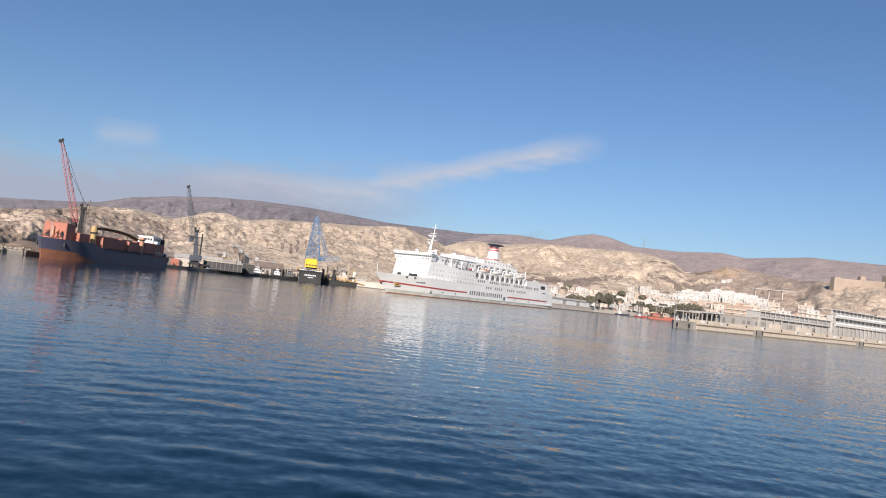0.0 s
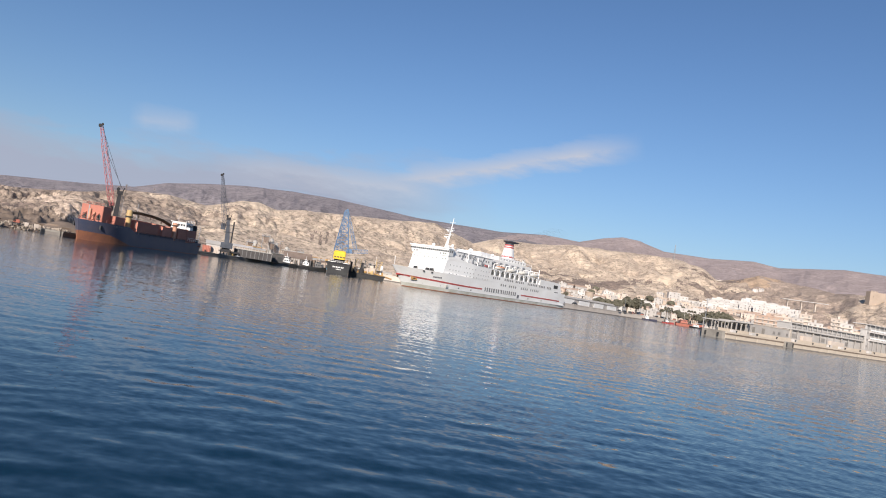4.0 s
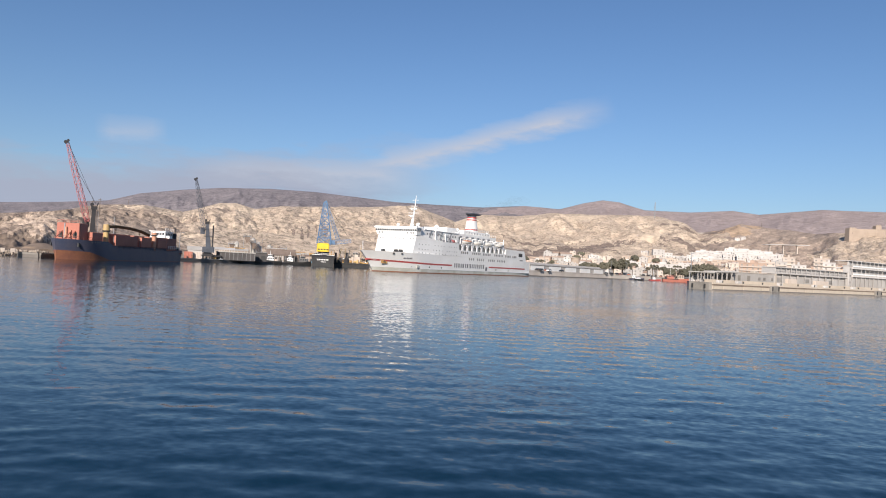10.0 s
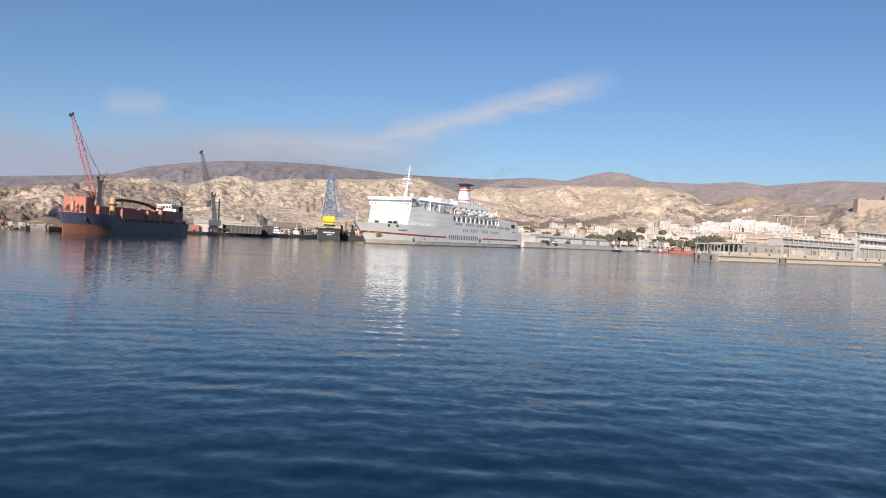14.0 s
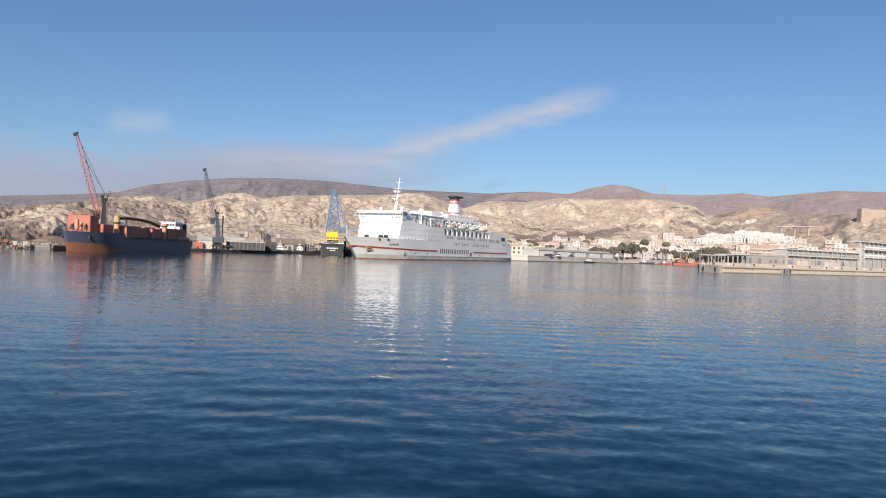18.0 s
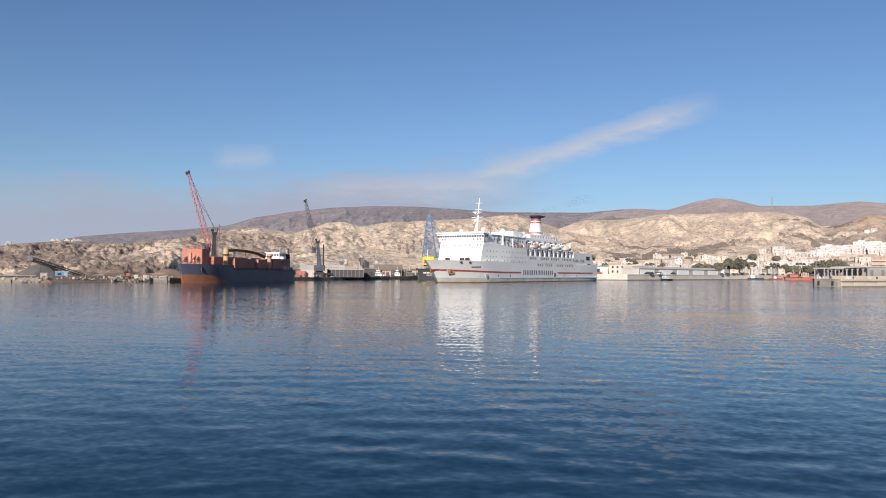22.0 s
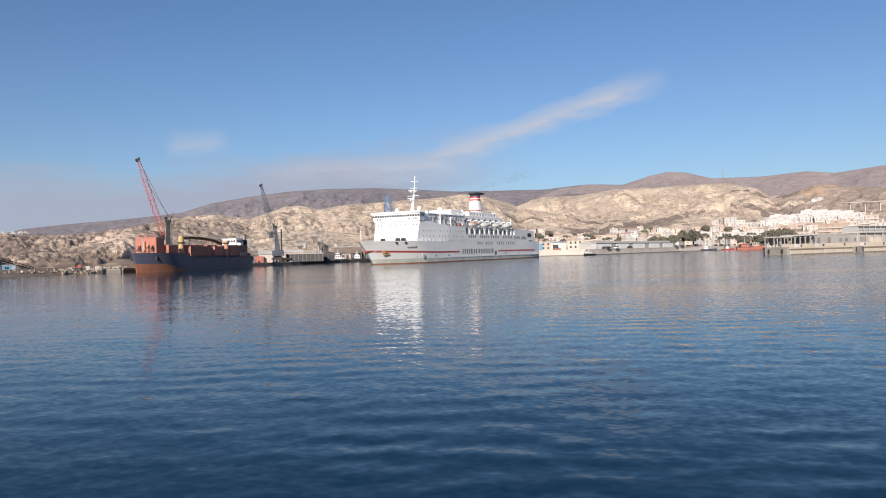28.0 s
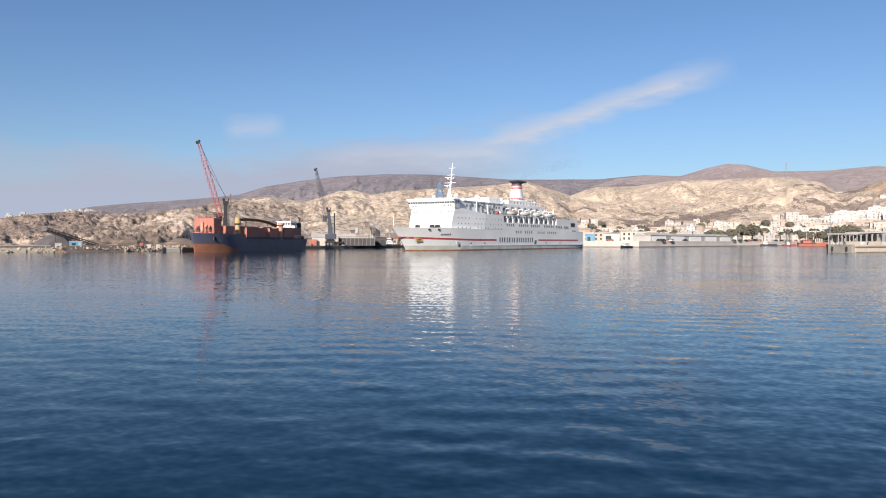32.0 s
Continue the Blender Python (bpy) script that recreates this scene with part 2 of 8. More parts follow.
class Shape:
    """Collects the faces of one mesh."""

    def __init__(self):
        self.v, self.f = [], []

    def add(self, verts, faces):
        k = len(self.v)
        self.v += [tuple(p) for p in verts]
        self.f += [tuple(i + k for i in f) for f in faces]
        return self

    def hexa(self, low, high):
        """A block from its four lower and four upper corners, both counter-clockwise from above."""
        return self.add([*low, *high], [(3, 2, 1, 0), (4, 5, 6, 7), (0, 1, 5, 4), (1, 2, 6, 5), (2, 3, 7, 6), (3, 0, 4, 7)])

    def box(self, x0, x1, y0, y1, z0, z1, taper=0.0):
        t = taper
        return self.hexa([(x0, y0, z0), (x1, y0, z0), (x1, y1, z0), (x0, y1, z0)],
                         [(x0 + t, y0 + t, z1), (x1 - t, y0 + t, z1), (x1 - t, y1 - t, z1), (x0 + t, y1 - t, z1)])

    def bevel_box(self, x0, x1, y0, y1, z0, z1, b=0.1):
        """A block whose upright edges and top edge are chamfered."""
        ring = lambda i, z: [(x0 + b + i, y0 + i, z), (x1 - b - i, y0 + i, z), (x1 - i, y0 + b + i, z), (x1 - i, y1 - b - i, z),
                             (x1 - b - i, y1 - i, z), (x0 + b + i, y1 - i, z), (x0 + i, y1 - b - i, z), (x0 + i, y0 + b + i, z)]
        return self.loft([ring(0, z0), ring(0, z1 - b), ring(b, z1)])

    def loft(self, rings, closed=True, caps=True):
        n, k = len(rings[0]), len(self.v)
        for r in rings:
            self.v += [tuple(p) for p in r]
        for i in range(len(rings) - 1):
            for j in range(n if closed else n - 1):
                a, b = k + i * n + j, k + i * n + (j + 1) % n
                self.f.append((a, b, b + n, a + n))
        if caps:
            self.f.append(tuple(k + j for j in reversed(range(n))))
            self.f.append(tuple(k + (len(rings) - 1) * n + j for j in range(n)))
        return self

    def rod(self, p0, p1, r0, r1=None, n=6):
        p0, p1 = Vector(p0), Vector(p1)
        r1 = r0 if r1 is None else r1
        d = (p1 - p0).normalized()
        u = d.orthogonal().normalized()
        w = d.cross(u)
        ring = lambda c, r: [c + (u * math.cos(a) + w * math.sin(a)) * r for a in (2 * math.pi * j / n for j in range(n))]
        return self.loft([ring(p0, r0), ring(p1, r1)])

    def prism(self, pts, z0, z1):
        return self.loft([[(x, y, z0) for x, y in pts], [(x, y, z1) for x, y in pts]])

    def across(self, pts, y0, y1):
        """An outline in x and z, drawn out along y."""
        return self.loft([[(x, y0, z) for x, z in pts], [(x, y1, z) for x, z in pts]])

    def blob(self, c, r, seed=0, n=7, m=5, rough=0.25):
        """An uneven lump."""
        rng = random.Random(seed)
        rings = []
        for i in range(m):
            a = math.pi * (i + 0.5) / m - math.pi / 2
            rings.append([(c[0] + r[0] * math.cos(a) * math.cos(b) * k, c[1] + r[1] * math.cos(a) * math.sin(b) * k, c[2] + r[2] * math.sin(a) * k)
                          for b, k in ((2 * math.pi * (j + 0.5 * (i % 2)) / n, 1 + rng.uniform(-rough, rough)) for j in range(n))])
        return self.loft(rings)

    def lattice(self, a0, a1, w0, w1, r, bays, up=(0, 0, 1)):
        """A four-legged lattice boom from a0 to a1, w0 wide at its foot and w1 at its head."""
        a0, a1 = Vector(a0), Vector(a1)
        d = (a1 - a0).normalized()
        u = d.cross(Vector(up))
        u = u.normalized() if u.length > 1e-3 else Vector((1, 0, 0))
        v = u.cross(d).normalized()
        pts = []
        for i in range(bays + 1):
            k = i / bays
            c, w = a0.lerp(a1, k), w0 + (w1 - w0) * k
            pts.append([c + (u * sx + v * sy) * w / 2 for sx, sy in ((-1, -1), (1, -1), (1, 1), (-1, 1))])
        for q in range(4):
            self.rod(pts[0][q], pts[-1][q], r, n=4)
        for i in range(bays):
            for q in range(4):
                n = (q + 1) % 4
                self.rod(pts[i][q], pts[i + 1][n] if i % 2 else pts[i][q].lerp(pts[i + 1][q], 0) + (pts[i + 1][n] - pts[i][q]), r * 0.55, n=4)
                self.rod(pts[i + 1][q], pts[i + 1][n], r * 0.5, n=4)
        return self

    def mesh(self, name, material, smooth=False, angle=35):
        me = bpy.data.meshes.new(name)
        me.from_pydata(self.v, [], self.f)
        bm = bmesh.new()
        bm.from_mesh(me)
        bmesh.ops.recalc_face_normals(bm, faces=bm.faces)
        bm.to_mesh(me)
        bm.free()
        me.materials.append(material)
        if smooth:
            me.polygons.foreach_set("use_smooth", [True] * len(me.polygons))
            me.set_sharp_from_angle(angle=radians(angle))
        return me


def thing(name, m, label, category, group="", kind=""):
    """An Empty at the base of a thing, that its parts hang on."""
    ob = new(name)
    ob.empty_display_size = 0.5
    ob.matrix_basis = m
    return tagged(ob, label, category, group, kind)


def part(name, shape, material, parent, label="", smooth=False, at=None, kind=""):
    """Links a Shape, or a mesh that alike pieces share, as one mesh object under a thing or a part."""
    me = shape if isinstance(shape, bpy.types.Mesh) else shape.mesh(name, material, smooth)
    ob = new(name, me)
    ob.parent = parent
    if at is not None:
        ob.matrix_basis = at
    return tagged(ob, label, kind=kind)


def solo(name, shape, material, label, category, m=None, group="", kind="", smooth=False):
    """A thing of one mesh."""
    ob = new(name, shape if isinstance(shape, bpy.types.Mesh) else shape.mesh(name, material, smooth))
    if m is not None:
        ob.matrix_basis = m
    return tagged(ob, label, category, group, kind)


def polar(bearing, dist, z=0.0):
    """The place at a bearing in degrees, clockwise from +y, and a distance from the origin."""
    return Vector((dist * math.sin(radians(bearing)), dist * math.cos(radians(bearing)), z))


# ---- water ----


def water_material():
    m = bpy.data.materials.new("harbour_water")
    m.use_nodes = True
    nt = m.node_tree
    N, L = nt.nodes, nt.links
    bs = N["Principled BSDF"]
    bs.inputs["Base Color"].default_value = (0.0, 0.0165, 0.033, 1)
    bs.inputs["Roughness"].default_value = 0.04
    bs.inputs["IOR"].default_value = 1.255
    tc = N.new("ShaderNodeTexCoord")
    # the inner basin lies calmer than the open reach by the camera's quay
    ln, calm, gloss = N.new("ShaderNodeVectorMath"), N.new("ShaderNodeMapRange"), N.new("ShaderNodeMapRange")
    ln.operation = "LENGTH"
    L.new(tc.outputs["Object"], ln.inputs[0])
    calm.interpolation_type = gloss.interpolation_type = "SMOOTHSTEP"
    swell = N.new("ShaderNodeMapRange")
    for n, lo, hi, a, b in ((calm, 14, 110, 0.6, 1.6), (gloss, 30, 220, 0.03, 0.07), (swell, 14, 70, 1.0, 0.4)):
        n.inputs[1].default_value, n.inputs[2].default_value, n.inputs[3].default_value, n.inputs[4].default_value = lo, hi, a, b
        L.new(ln.outputs["Value"], n.inputs[0])
    L.new(gloss.outputs[0], bs.inputs["Roughness"])
    # wind patches: rougher and calmer streaks that lie across the view
    pm, pn, pr, force = N.new("ShaderNodeMapping"), N.new("ShaderNodeTexNoise"), N.new("ShaderNodeMapRange"), N.new("ShaderNodeMath")
    pm.inputs["Scale"].default_value, pm.inputs["Rotation"].default_value = (0.018, 0.085, 1), (0, 0, radians(6))
    L.new(tc.outputs["Object"], pm.inputs[0]), L.new(pm.outputs[0], pn.inputs["Vector"]), L.new(pn.outputs[0], pr.inputs[0])
    pn.inputs["Scale"].default_value, pn.inputs["Detail"].default_value, pn.inputs["Roughness"].default_value = 1, 5, 0.62
    pr.inputs[1].default_value, pr.inputs[2].default_value, pr.inputs[3].default_value, pr.inputs[4].default_value = 0.35, 0.65, 0.7, 1.5
    force.operation = "MULTIPLY"
    L.new(calm.outputs[0], force.inputs[0]), L.new(pr.outputs[0], force.inputs[1])
    # the western basin lies in the lee of the hills
    sx, lee, wind = N.new("ShaderNodeSeparateXYZ"), N.new("ShaderNodeMapRange"), N.new("ShaderNodeMath")
    lee.inputs[1].default_value, lee.inputs[2].default_value, lee.inputs[3].default_value, lee.inputs[4].default_value = -70, 60, 0.75, 1.7
    wind.operation = "MULTIPLY"
    L.new(tc.outputs["Object"], sx.inputs[0]), L.new(sx.outputs[0], lee.inputs[0])
    L.new(force.outputs[0], wind.inputs[0]), L.new(lee.outputs[0], wind.inputs[1])
    # ripples: slopes of three sizes (per metre along and across the wind, steepness) lean the surface
    geo = N.new("ShaderNodeNewGeometry")
    last = geo.outputs["Normal"]
    for sx, sy, steep, detail, turn in ((0.42, 0.62, 0.025, 0, 14), (1.5, 2.1, 0.055, 1, -16), (5.5, 7.2, 0.085, 0, 10)):
        mp, ns, off, gain, add = (N.new("ShaderNode" + k) for k in ("Mapping", "TexNoise", "VectorMath", "VectorMath", "VectorMath"))
        mp.inputs["Scale"].default_value, mp.inputs["Rotation"].default_value = (sx, sy, 1), (0, 0, radians(turn))
        L.new(tc.outputs["Object"], mp.inputs[0]), L.new(mp.outputs[0], ns.inputs["Vector"])
        ns.inputs["Scale"].default_value, ns.inputs["Detail"].default_value, ns.inputs["Roughness"].default_value = 1.0, detail, 0.5
        off.operation, gain.operation, add.operation = "SUBTRACT", "MULTIPLY", "MULTIPLY_ADD"
        off.inputs[1].default_value, gain.inputs[1].default_value = (0.5, 0.5, 0.5), (steep, steep, 0.0)
        L.new(ns.outputs["Color"], off.inputs[0]), L.new(off.outputs[0], gain.inputs[0])
        L.new(gain.outputs[0], add.inputs[0]), L.new(last, add.inputs[2])
        if sx > 4:  # the smallest ones stand steepest, and lean a little before the wind
            off.inputs[1].default_value = (0.5, 0.55, 0.5)
            L.new(wind.outputs[0], add.inputs[1])
        else:
            L.new(swell.outputs[0], add.inputs[1])
        last = add.outputs[0]
    unit = N.new("ShaderNodeVectorMath")
    unit.operation = "NORMALIZE"
    L.new(last, unit.inputs[0])
    L.new(unit.outputs[0], bs.inputs["Normal"])
    return m


WATER = water_material()
_rng = np.random.RandomState(7)
_table = _rng.rand(512, 512)


def value_noise(x, y):
    xi, yi = np.floor(x).astype(int), np.floor(y).astype(int)
    fx, fy = x - xi, y - yi
    fx, fy = fx * fx * (3 - 2 * fx), fy * fy * (3 - 2 * fy)
    g = lambda a, b: _table[a % 512, b % 512]
    return (g(xi, yi) * (1 - fx) + g(xi + 1, yi) * fx) * (1 - fy) + (g(xi, yi + 1) * (1 - fx) + g(xi + 1, yi + 1) * fx) * fy - 0.5


def fbm(x, y, octaves=4, gain=0.5):
    total, amp = 0, 1.0
    for i in range(octaves):
        total = total + amp * value_noise(x * 2**i + 17.3 * i, y * 2**i + 5.1 * i)
        amp *= gain
    return total


def grid_mesh(name, X, Y, Z):
    """A smooth sheet over a grid of points."""
    na, nb = X.shape
    i = np.arange(na * nb).reshape(na, nb)
    quads = np.stack([i[:-1, :-1], i[1:, :-1], i[1:, 1:], i[:-1, 1:]], -1).reshape(-1, 4)
    me = bpy.data.meshes.new(name)
    me.vertices.add(na * nb), me.loops.add(quads.size), me.polygons.add(len(quads))
    me.vertices.foreach_set("co", np.stack([X, Y, Z], -1).ravel())
    me.loops.foreach_set("vertex_index", quads.ravel())
    me.polygons.foreach_set("loop_start", np.arange(len(quads)) * 4)
    me.update(calc_edges=True)
    me.polygons.foreach_set("use_smooth", [True] * len(quads))
    return me


def water_sheet():
    """One sheet to the horizon, with real wavelets near the quay; it spreads from a point behind the camera."""
    r = np.concatenate([[0.5, 8, 18, 28], np.arange(35, 50, 0.055), np.geomspace(50, 330, 480), [420, 600, 900, 1500, 2600, 4950]])
    a = np.radians(np.concatenate([np.arange(-180, -52, 4), np.arange(-52, 52, 0.15), np.arange(52, 181, 4)]))
    A, R = np.meshgrid(a, r, indexing="ij")
    X, Y = R * np.sin(A), R * np.cos(A) - 30
    fade = np.clip((330 - R) / 120, 0, 1) * np.clip((R - 30) / 5, 0, 1)
    # many small wave trains cross one another, running in before a light wind
    Z, train = 0 * X, np.random.RandomState(3)
    for count, short, span, slope, swing, warp in ((66, 0.36, 5, 0.0078, 36, 5), (16, 3.0, 3, 0.0016, 40, 25)):
        for i in range(count):
            length, head, phase = short * span ** (i / (count - 1)), radians(-104 + train.normal(0, swing)), train.uniform(0, 6.283)
            k = 6.283 / length
            seen = np.clip(length / (0.0145 * np.maximum(R, 35)) - 0.5, 0, 1)
            p = k * (X * math.cos(head) + Y * math.sin(head)) + phase + 2.2 * fbm(X / warp + i, Y / warp, 1)
            Z = Z + seen * slope / k * (np.cos(p) + 0.22 * np.cos(2 * p))
    Z = Z * fade * np.clip(1.4 - R / 78, 0.3, 1)
    me = grid_mesh("water", X.T, Y.T, (Z * (np.abs(A) < 0.9)).T)
    me.materials.append(WATER)
    return tagged(new("water", me), "calm dark blue harbour water with small ripples", "water", kind="structure")


water = water_sheet()

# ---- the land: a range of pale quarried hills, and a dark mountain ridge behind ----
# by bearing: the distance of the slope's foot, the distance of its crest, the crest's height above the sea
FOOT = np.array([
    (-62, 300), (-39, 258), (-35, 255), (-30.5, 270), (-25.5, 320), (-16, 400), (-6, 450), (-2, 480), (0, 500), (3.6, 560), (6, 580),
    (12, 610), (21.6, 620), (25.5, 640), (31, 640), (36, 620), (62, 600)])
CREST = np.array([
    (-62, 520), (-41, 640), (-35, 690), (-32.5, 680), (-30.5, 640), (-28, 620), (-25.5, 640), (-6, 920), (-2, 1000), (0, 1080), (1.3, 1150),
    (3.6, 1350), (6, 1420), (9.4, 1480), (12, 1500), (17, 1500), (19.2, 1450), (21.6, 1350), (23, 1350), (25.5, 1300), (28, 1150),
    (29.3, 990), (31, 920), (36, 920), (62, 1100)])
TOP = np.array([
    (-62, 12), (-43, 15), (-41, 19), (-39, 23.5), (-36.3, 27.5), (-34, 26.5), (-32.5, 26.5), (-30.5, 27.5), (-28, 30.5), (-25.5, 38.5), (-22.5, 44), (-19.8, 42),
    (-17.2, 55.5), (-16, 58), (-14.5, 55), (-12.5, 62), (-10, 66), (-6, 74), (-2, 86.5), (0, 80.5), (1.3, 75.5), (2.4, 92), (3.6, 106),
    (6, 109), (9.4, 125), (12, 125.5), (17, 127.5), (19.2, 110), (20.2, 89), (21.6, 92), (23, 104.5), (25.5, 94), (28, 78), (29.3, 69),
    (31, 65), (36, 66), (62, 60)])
# bearing and height of the far ridge, 3600 m away
RIDGE = np.array([
    (-62, 60), (-41, 76), (-38.5, 98), (-35.3, 150), (-33, 168), (-28.3, 196), (-25, 221), (-22.9, 265), (-19.8, 300), (-17.2, 322), (-13.6, 337),
    (-10, 336), (-6, 322), (-3.6, 311), (3.5, 308), (6.9, 325), (9.6, 315), (11.5, 350), (12.9, 367), (14.2, 360), (16.1, 324), (19.5, 319),
    (22.5, 331), (24.3, 315), (28.4, 341), (33, 331), (62, 290)])
RIDGE_AT = 3600.0


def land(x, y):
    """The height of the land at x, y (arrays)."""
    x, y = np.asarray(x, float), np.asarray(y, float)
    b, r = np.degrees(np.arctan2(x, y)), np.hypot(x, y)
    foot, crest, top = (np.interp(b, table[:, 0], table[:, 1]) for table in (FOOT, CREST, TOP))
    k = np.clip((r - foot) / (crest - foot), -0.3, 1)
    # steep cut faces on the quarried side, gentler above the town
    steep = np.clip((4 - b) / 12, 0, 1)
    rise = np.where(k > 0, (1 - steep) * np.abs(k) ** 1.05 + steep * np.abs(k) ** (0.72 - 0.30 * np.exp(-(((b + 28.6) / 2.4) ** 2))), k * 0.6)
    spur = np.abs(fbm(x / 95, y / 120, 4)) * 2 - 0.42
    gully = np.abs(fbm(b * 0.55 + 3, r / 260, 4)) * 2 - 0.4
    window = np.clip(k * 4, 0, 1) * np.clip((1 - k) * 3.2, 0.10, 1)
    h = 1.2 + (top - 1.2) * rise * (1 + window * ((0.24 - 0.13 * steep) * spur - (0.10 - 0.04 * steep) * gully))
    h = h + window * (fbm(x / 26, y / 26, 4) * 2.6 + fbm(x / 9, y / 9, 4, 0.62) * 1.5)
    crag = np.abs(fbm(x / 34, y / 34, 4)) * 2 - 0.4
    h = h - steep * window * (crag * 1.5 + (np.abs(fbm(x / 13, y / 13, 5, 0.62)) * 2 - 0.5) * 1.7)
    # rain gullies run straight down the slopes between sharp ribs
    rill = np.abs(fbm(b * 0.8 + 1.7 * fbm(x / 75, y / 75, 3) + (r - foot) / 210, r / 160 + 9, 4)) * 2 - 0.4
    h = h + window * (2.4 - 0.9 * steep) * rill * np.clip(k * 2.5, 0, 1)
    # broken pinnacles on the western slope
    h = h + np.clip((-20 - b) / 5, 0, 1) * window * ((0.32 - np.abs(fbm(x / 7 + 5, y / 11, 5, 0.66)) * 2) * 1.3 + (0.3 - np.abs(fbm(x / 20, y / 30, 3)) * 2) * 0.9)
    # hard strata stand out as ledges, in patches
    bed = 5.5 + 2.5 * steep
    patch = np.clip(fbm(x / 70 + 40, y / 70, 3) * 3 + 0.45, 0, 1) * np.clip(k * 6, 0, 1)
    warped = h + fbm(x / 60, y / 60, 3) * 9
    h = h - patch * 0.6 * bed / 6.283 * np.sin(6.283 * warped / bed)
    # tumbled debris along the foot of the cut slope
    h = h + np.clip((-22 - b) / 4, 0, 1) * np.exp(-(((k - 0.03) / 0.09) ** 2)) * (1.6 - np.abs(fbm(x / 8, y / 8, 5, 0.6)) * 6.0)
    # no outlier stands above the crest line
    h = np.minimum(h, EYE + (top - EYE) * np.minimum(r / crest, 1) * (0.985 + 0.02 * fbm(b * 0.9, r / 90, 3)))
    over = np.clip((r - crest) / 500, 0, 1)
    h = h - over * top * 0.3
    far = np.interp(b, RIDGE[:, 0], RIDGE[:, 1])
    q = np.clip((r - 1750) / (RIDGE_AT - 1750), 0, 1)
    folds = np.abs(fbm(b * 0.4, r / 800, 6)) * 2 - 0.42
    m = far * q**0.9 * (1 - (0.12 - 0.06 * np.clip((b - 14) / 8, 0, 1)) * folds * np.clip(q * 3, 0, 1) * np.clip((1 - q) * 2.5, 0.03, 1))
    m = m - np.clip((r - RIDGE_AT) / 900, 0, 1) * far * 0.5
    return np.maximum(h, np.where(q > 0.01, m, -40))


def ground_at(p):
    return float(land(p[0], p[1]))


def hill_material(name, pale, mid, dark, scrub, stretch, spots):
    """Bare rock and earth: broad tints, strata, gullies and dots of scrub."""
    m = bpy.data.materials.new(name)
    m.use_nodes = True
    nt = m.node_tree
    N, L = nt.nodes, nt.links
    bs = N["Principled BSDF"]
    bs.inputs["Roughness"].default_value, bs.inputs["Specular IOR Level"].default_value = 0.95, 0.15
    tc = N.new("ShaderNodeTexCoord")

    def noise_at(scale, detail, squash=1.0, rough=0.55):
        mp, n = N.new("ShaderNodeMapping"), N.new("ShaderNodeTexNoise")
        mp.inputs["Scale"].default_value = (scale, scale, scale * squash)
        L.new(tc.outputs["Object"], mp.inputs[0]), L.new(mp.outputs[0], n.inputs["Vector"])
        n.inputs["Scale"].default_value, n.inputs["Detail"].default_value, n.inputs["Roughness"].default_value = 1, detail, rough
        return n.outputs[0]

    def mixed(fac, a, b):
        x = N.new("ShaderNodeMix")
        x.data_type = "RGBA"
        L.new(fac, x.inputs["Factor"])
        for key, v in (("A", a), ("B", b)):
            if isinstance(v, tuple):
                x.inputs[key].default_value = rgba(v)
            else:
                L.new(v, x.inputs[key])
        return x.outputs["Result"]

    def band(v, lo, hi, most=1.0):
        r = N.new("ShaderNodeMapRange")
        r.inputs[1].default_value, r.inputs[2].default_value, r.inputs[4].default_value = lo, hi, most
        L.new(v, r.inputs[0])
        return r.outputs[0]

    def beds(scale, squash, dip):
        """Long thin strata that dip across the slope."""
        turn, mp, n = N.new("ShaderNodeMapping"), N.new("ShaderNodeMapping"), N.new("ShaderNodeTexNoise")
        turn.inputs["Rotation"].default_value = (0, radians(dip), 0)
        mp.inputs["Scale"].default_value = (scale, scale, scale * squash)
        L.new(tc.outputs["Object"], turn.inputs[0]), L.new(turn.outputs[0], mp.inputs[0]), L.new(mp.outputs[0], n.inputs["Vector"])
        n.inputs["Scale"].default_value, n.inputs["Detail"].default_value, n.inputs["Roughness"].default_value = 1, 7, 0.66
        n.inputs["Distortion"].default_value = 0.6
        return n.outputs[0]

    broad, medium, fine = noise_at(stretch, 8, 1.0, 0.65), noise_at(stretch * 6, 9, 1.3, 0.74), noise_at(stretch * 40, 4, 1.0, 0.7)
    col = mixed(band(broad, 0.36, 0.62), pale, mid)
    # pale wash in the gullies, ledges along the dipping beds, rubble and scrub
    col = mixed(band(noise_at(stretch * 4, 8, 0.35, 0.7), 0.52, 0.66, 0.6), col, tuple(v * 1.06 for v in pale))
    col = mixed(band(beds(stretch * 2.4, 8, 15), 0.48, 0.57, 0.95), col, dark)
    col = mixed(band(beds(stretch * 1.6, 30, 11), 0.52, 0.58, 0.75), col, dark)
    col = mixed(band(beds(stretch * 3.5, 7, -9), 0.56, 0.66, 0.6), col, tuple(v * 1.1 for v in pale))
    col = mixed(band(medium, 0.53, 0.64, 0.8), col, dark)
    col = mixed(band(noise_at(stretch * 9, 9, 3.2, 0.74), 0.55, 0.61, 0.9), col, scrub)
    col = mixed(band(noise_at(stretch * 22, 6, 1.6, 0.72), 0.50, 0.62, 0.8), col, mid)
    col = mixed(band(fine, 0.53, 0.62, 0.85), col, dark)
    col = mixed(band(noise_at(stretch * 16, 6, 2.4, 0.7), 0.545, 0.605, 0.85), col, scrub)
    vo = N.new("ShaderNodeTexVoronoi")
    vo.inputs["Scale"].default_value = spots * 1.7
    L.new(tc.outputs["Object"], vo.inputs["Vector"])
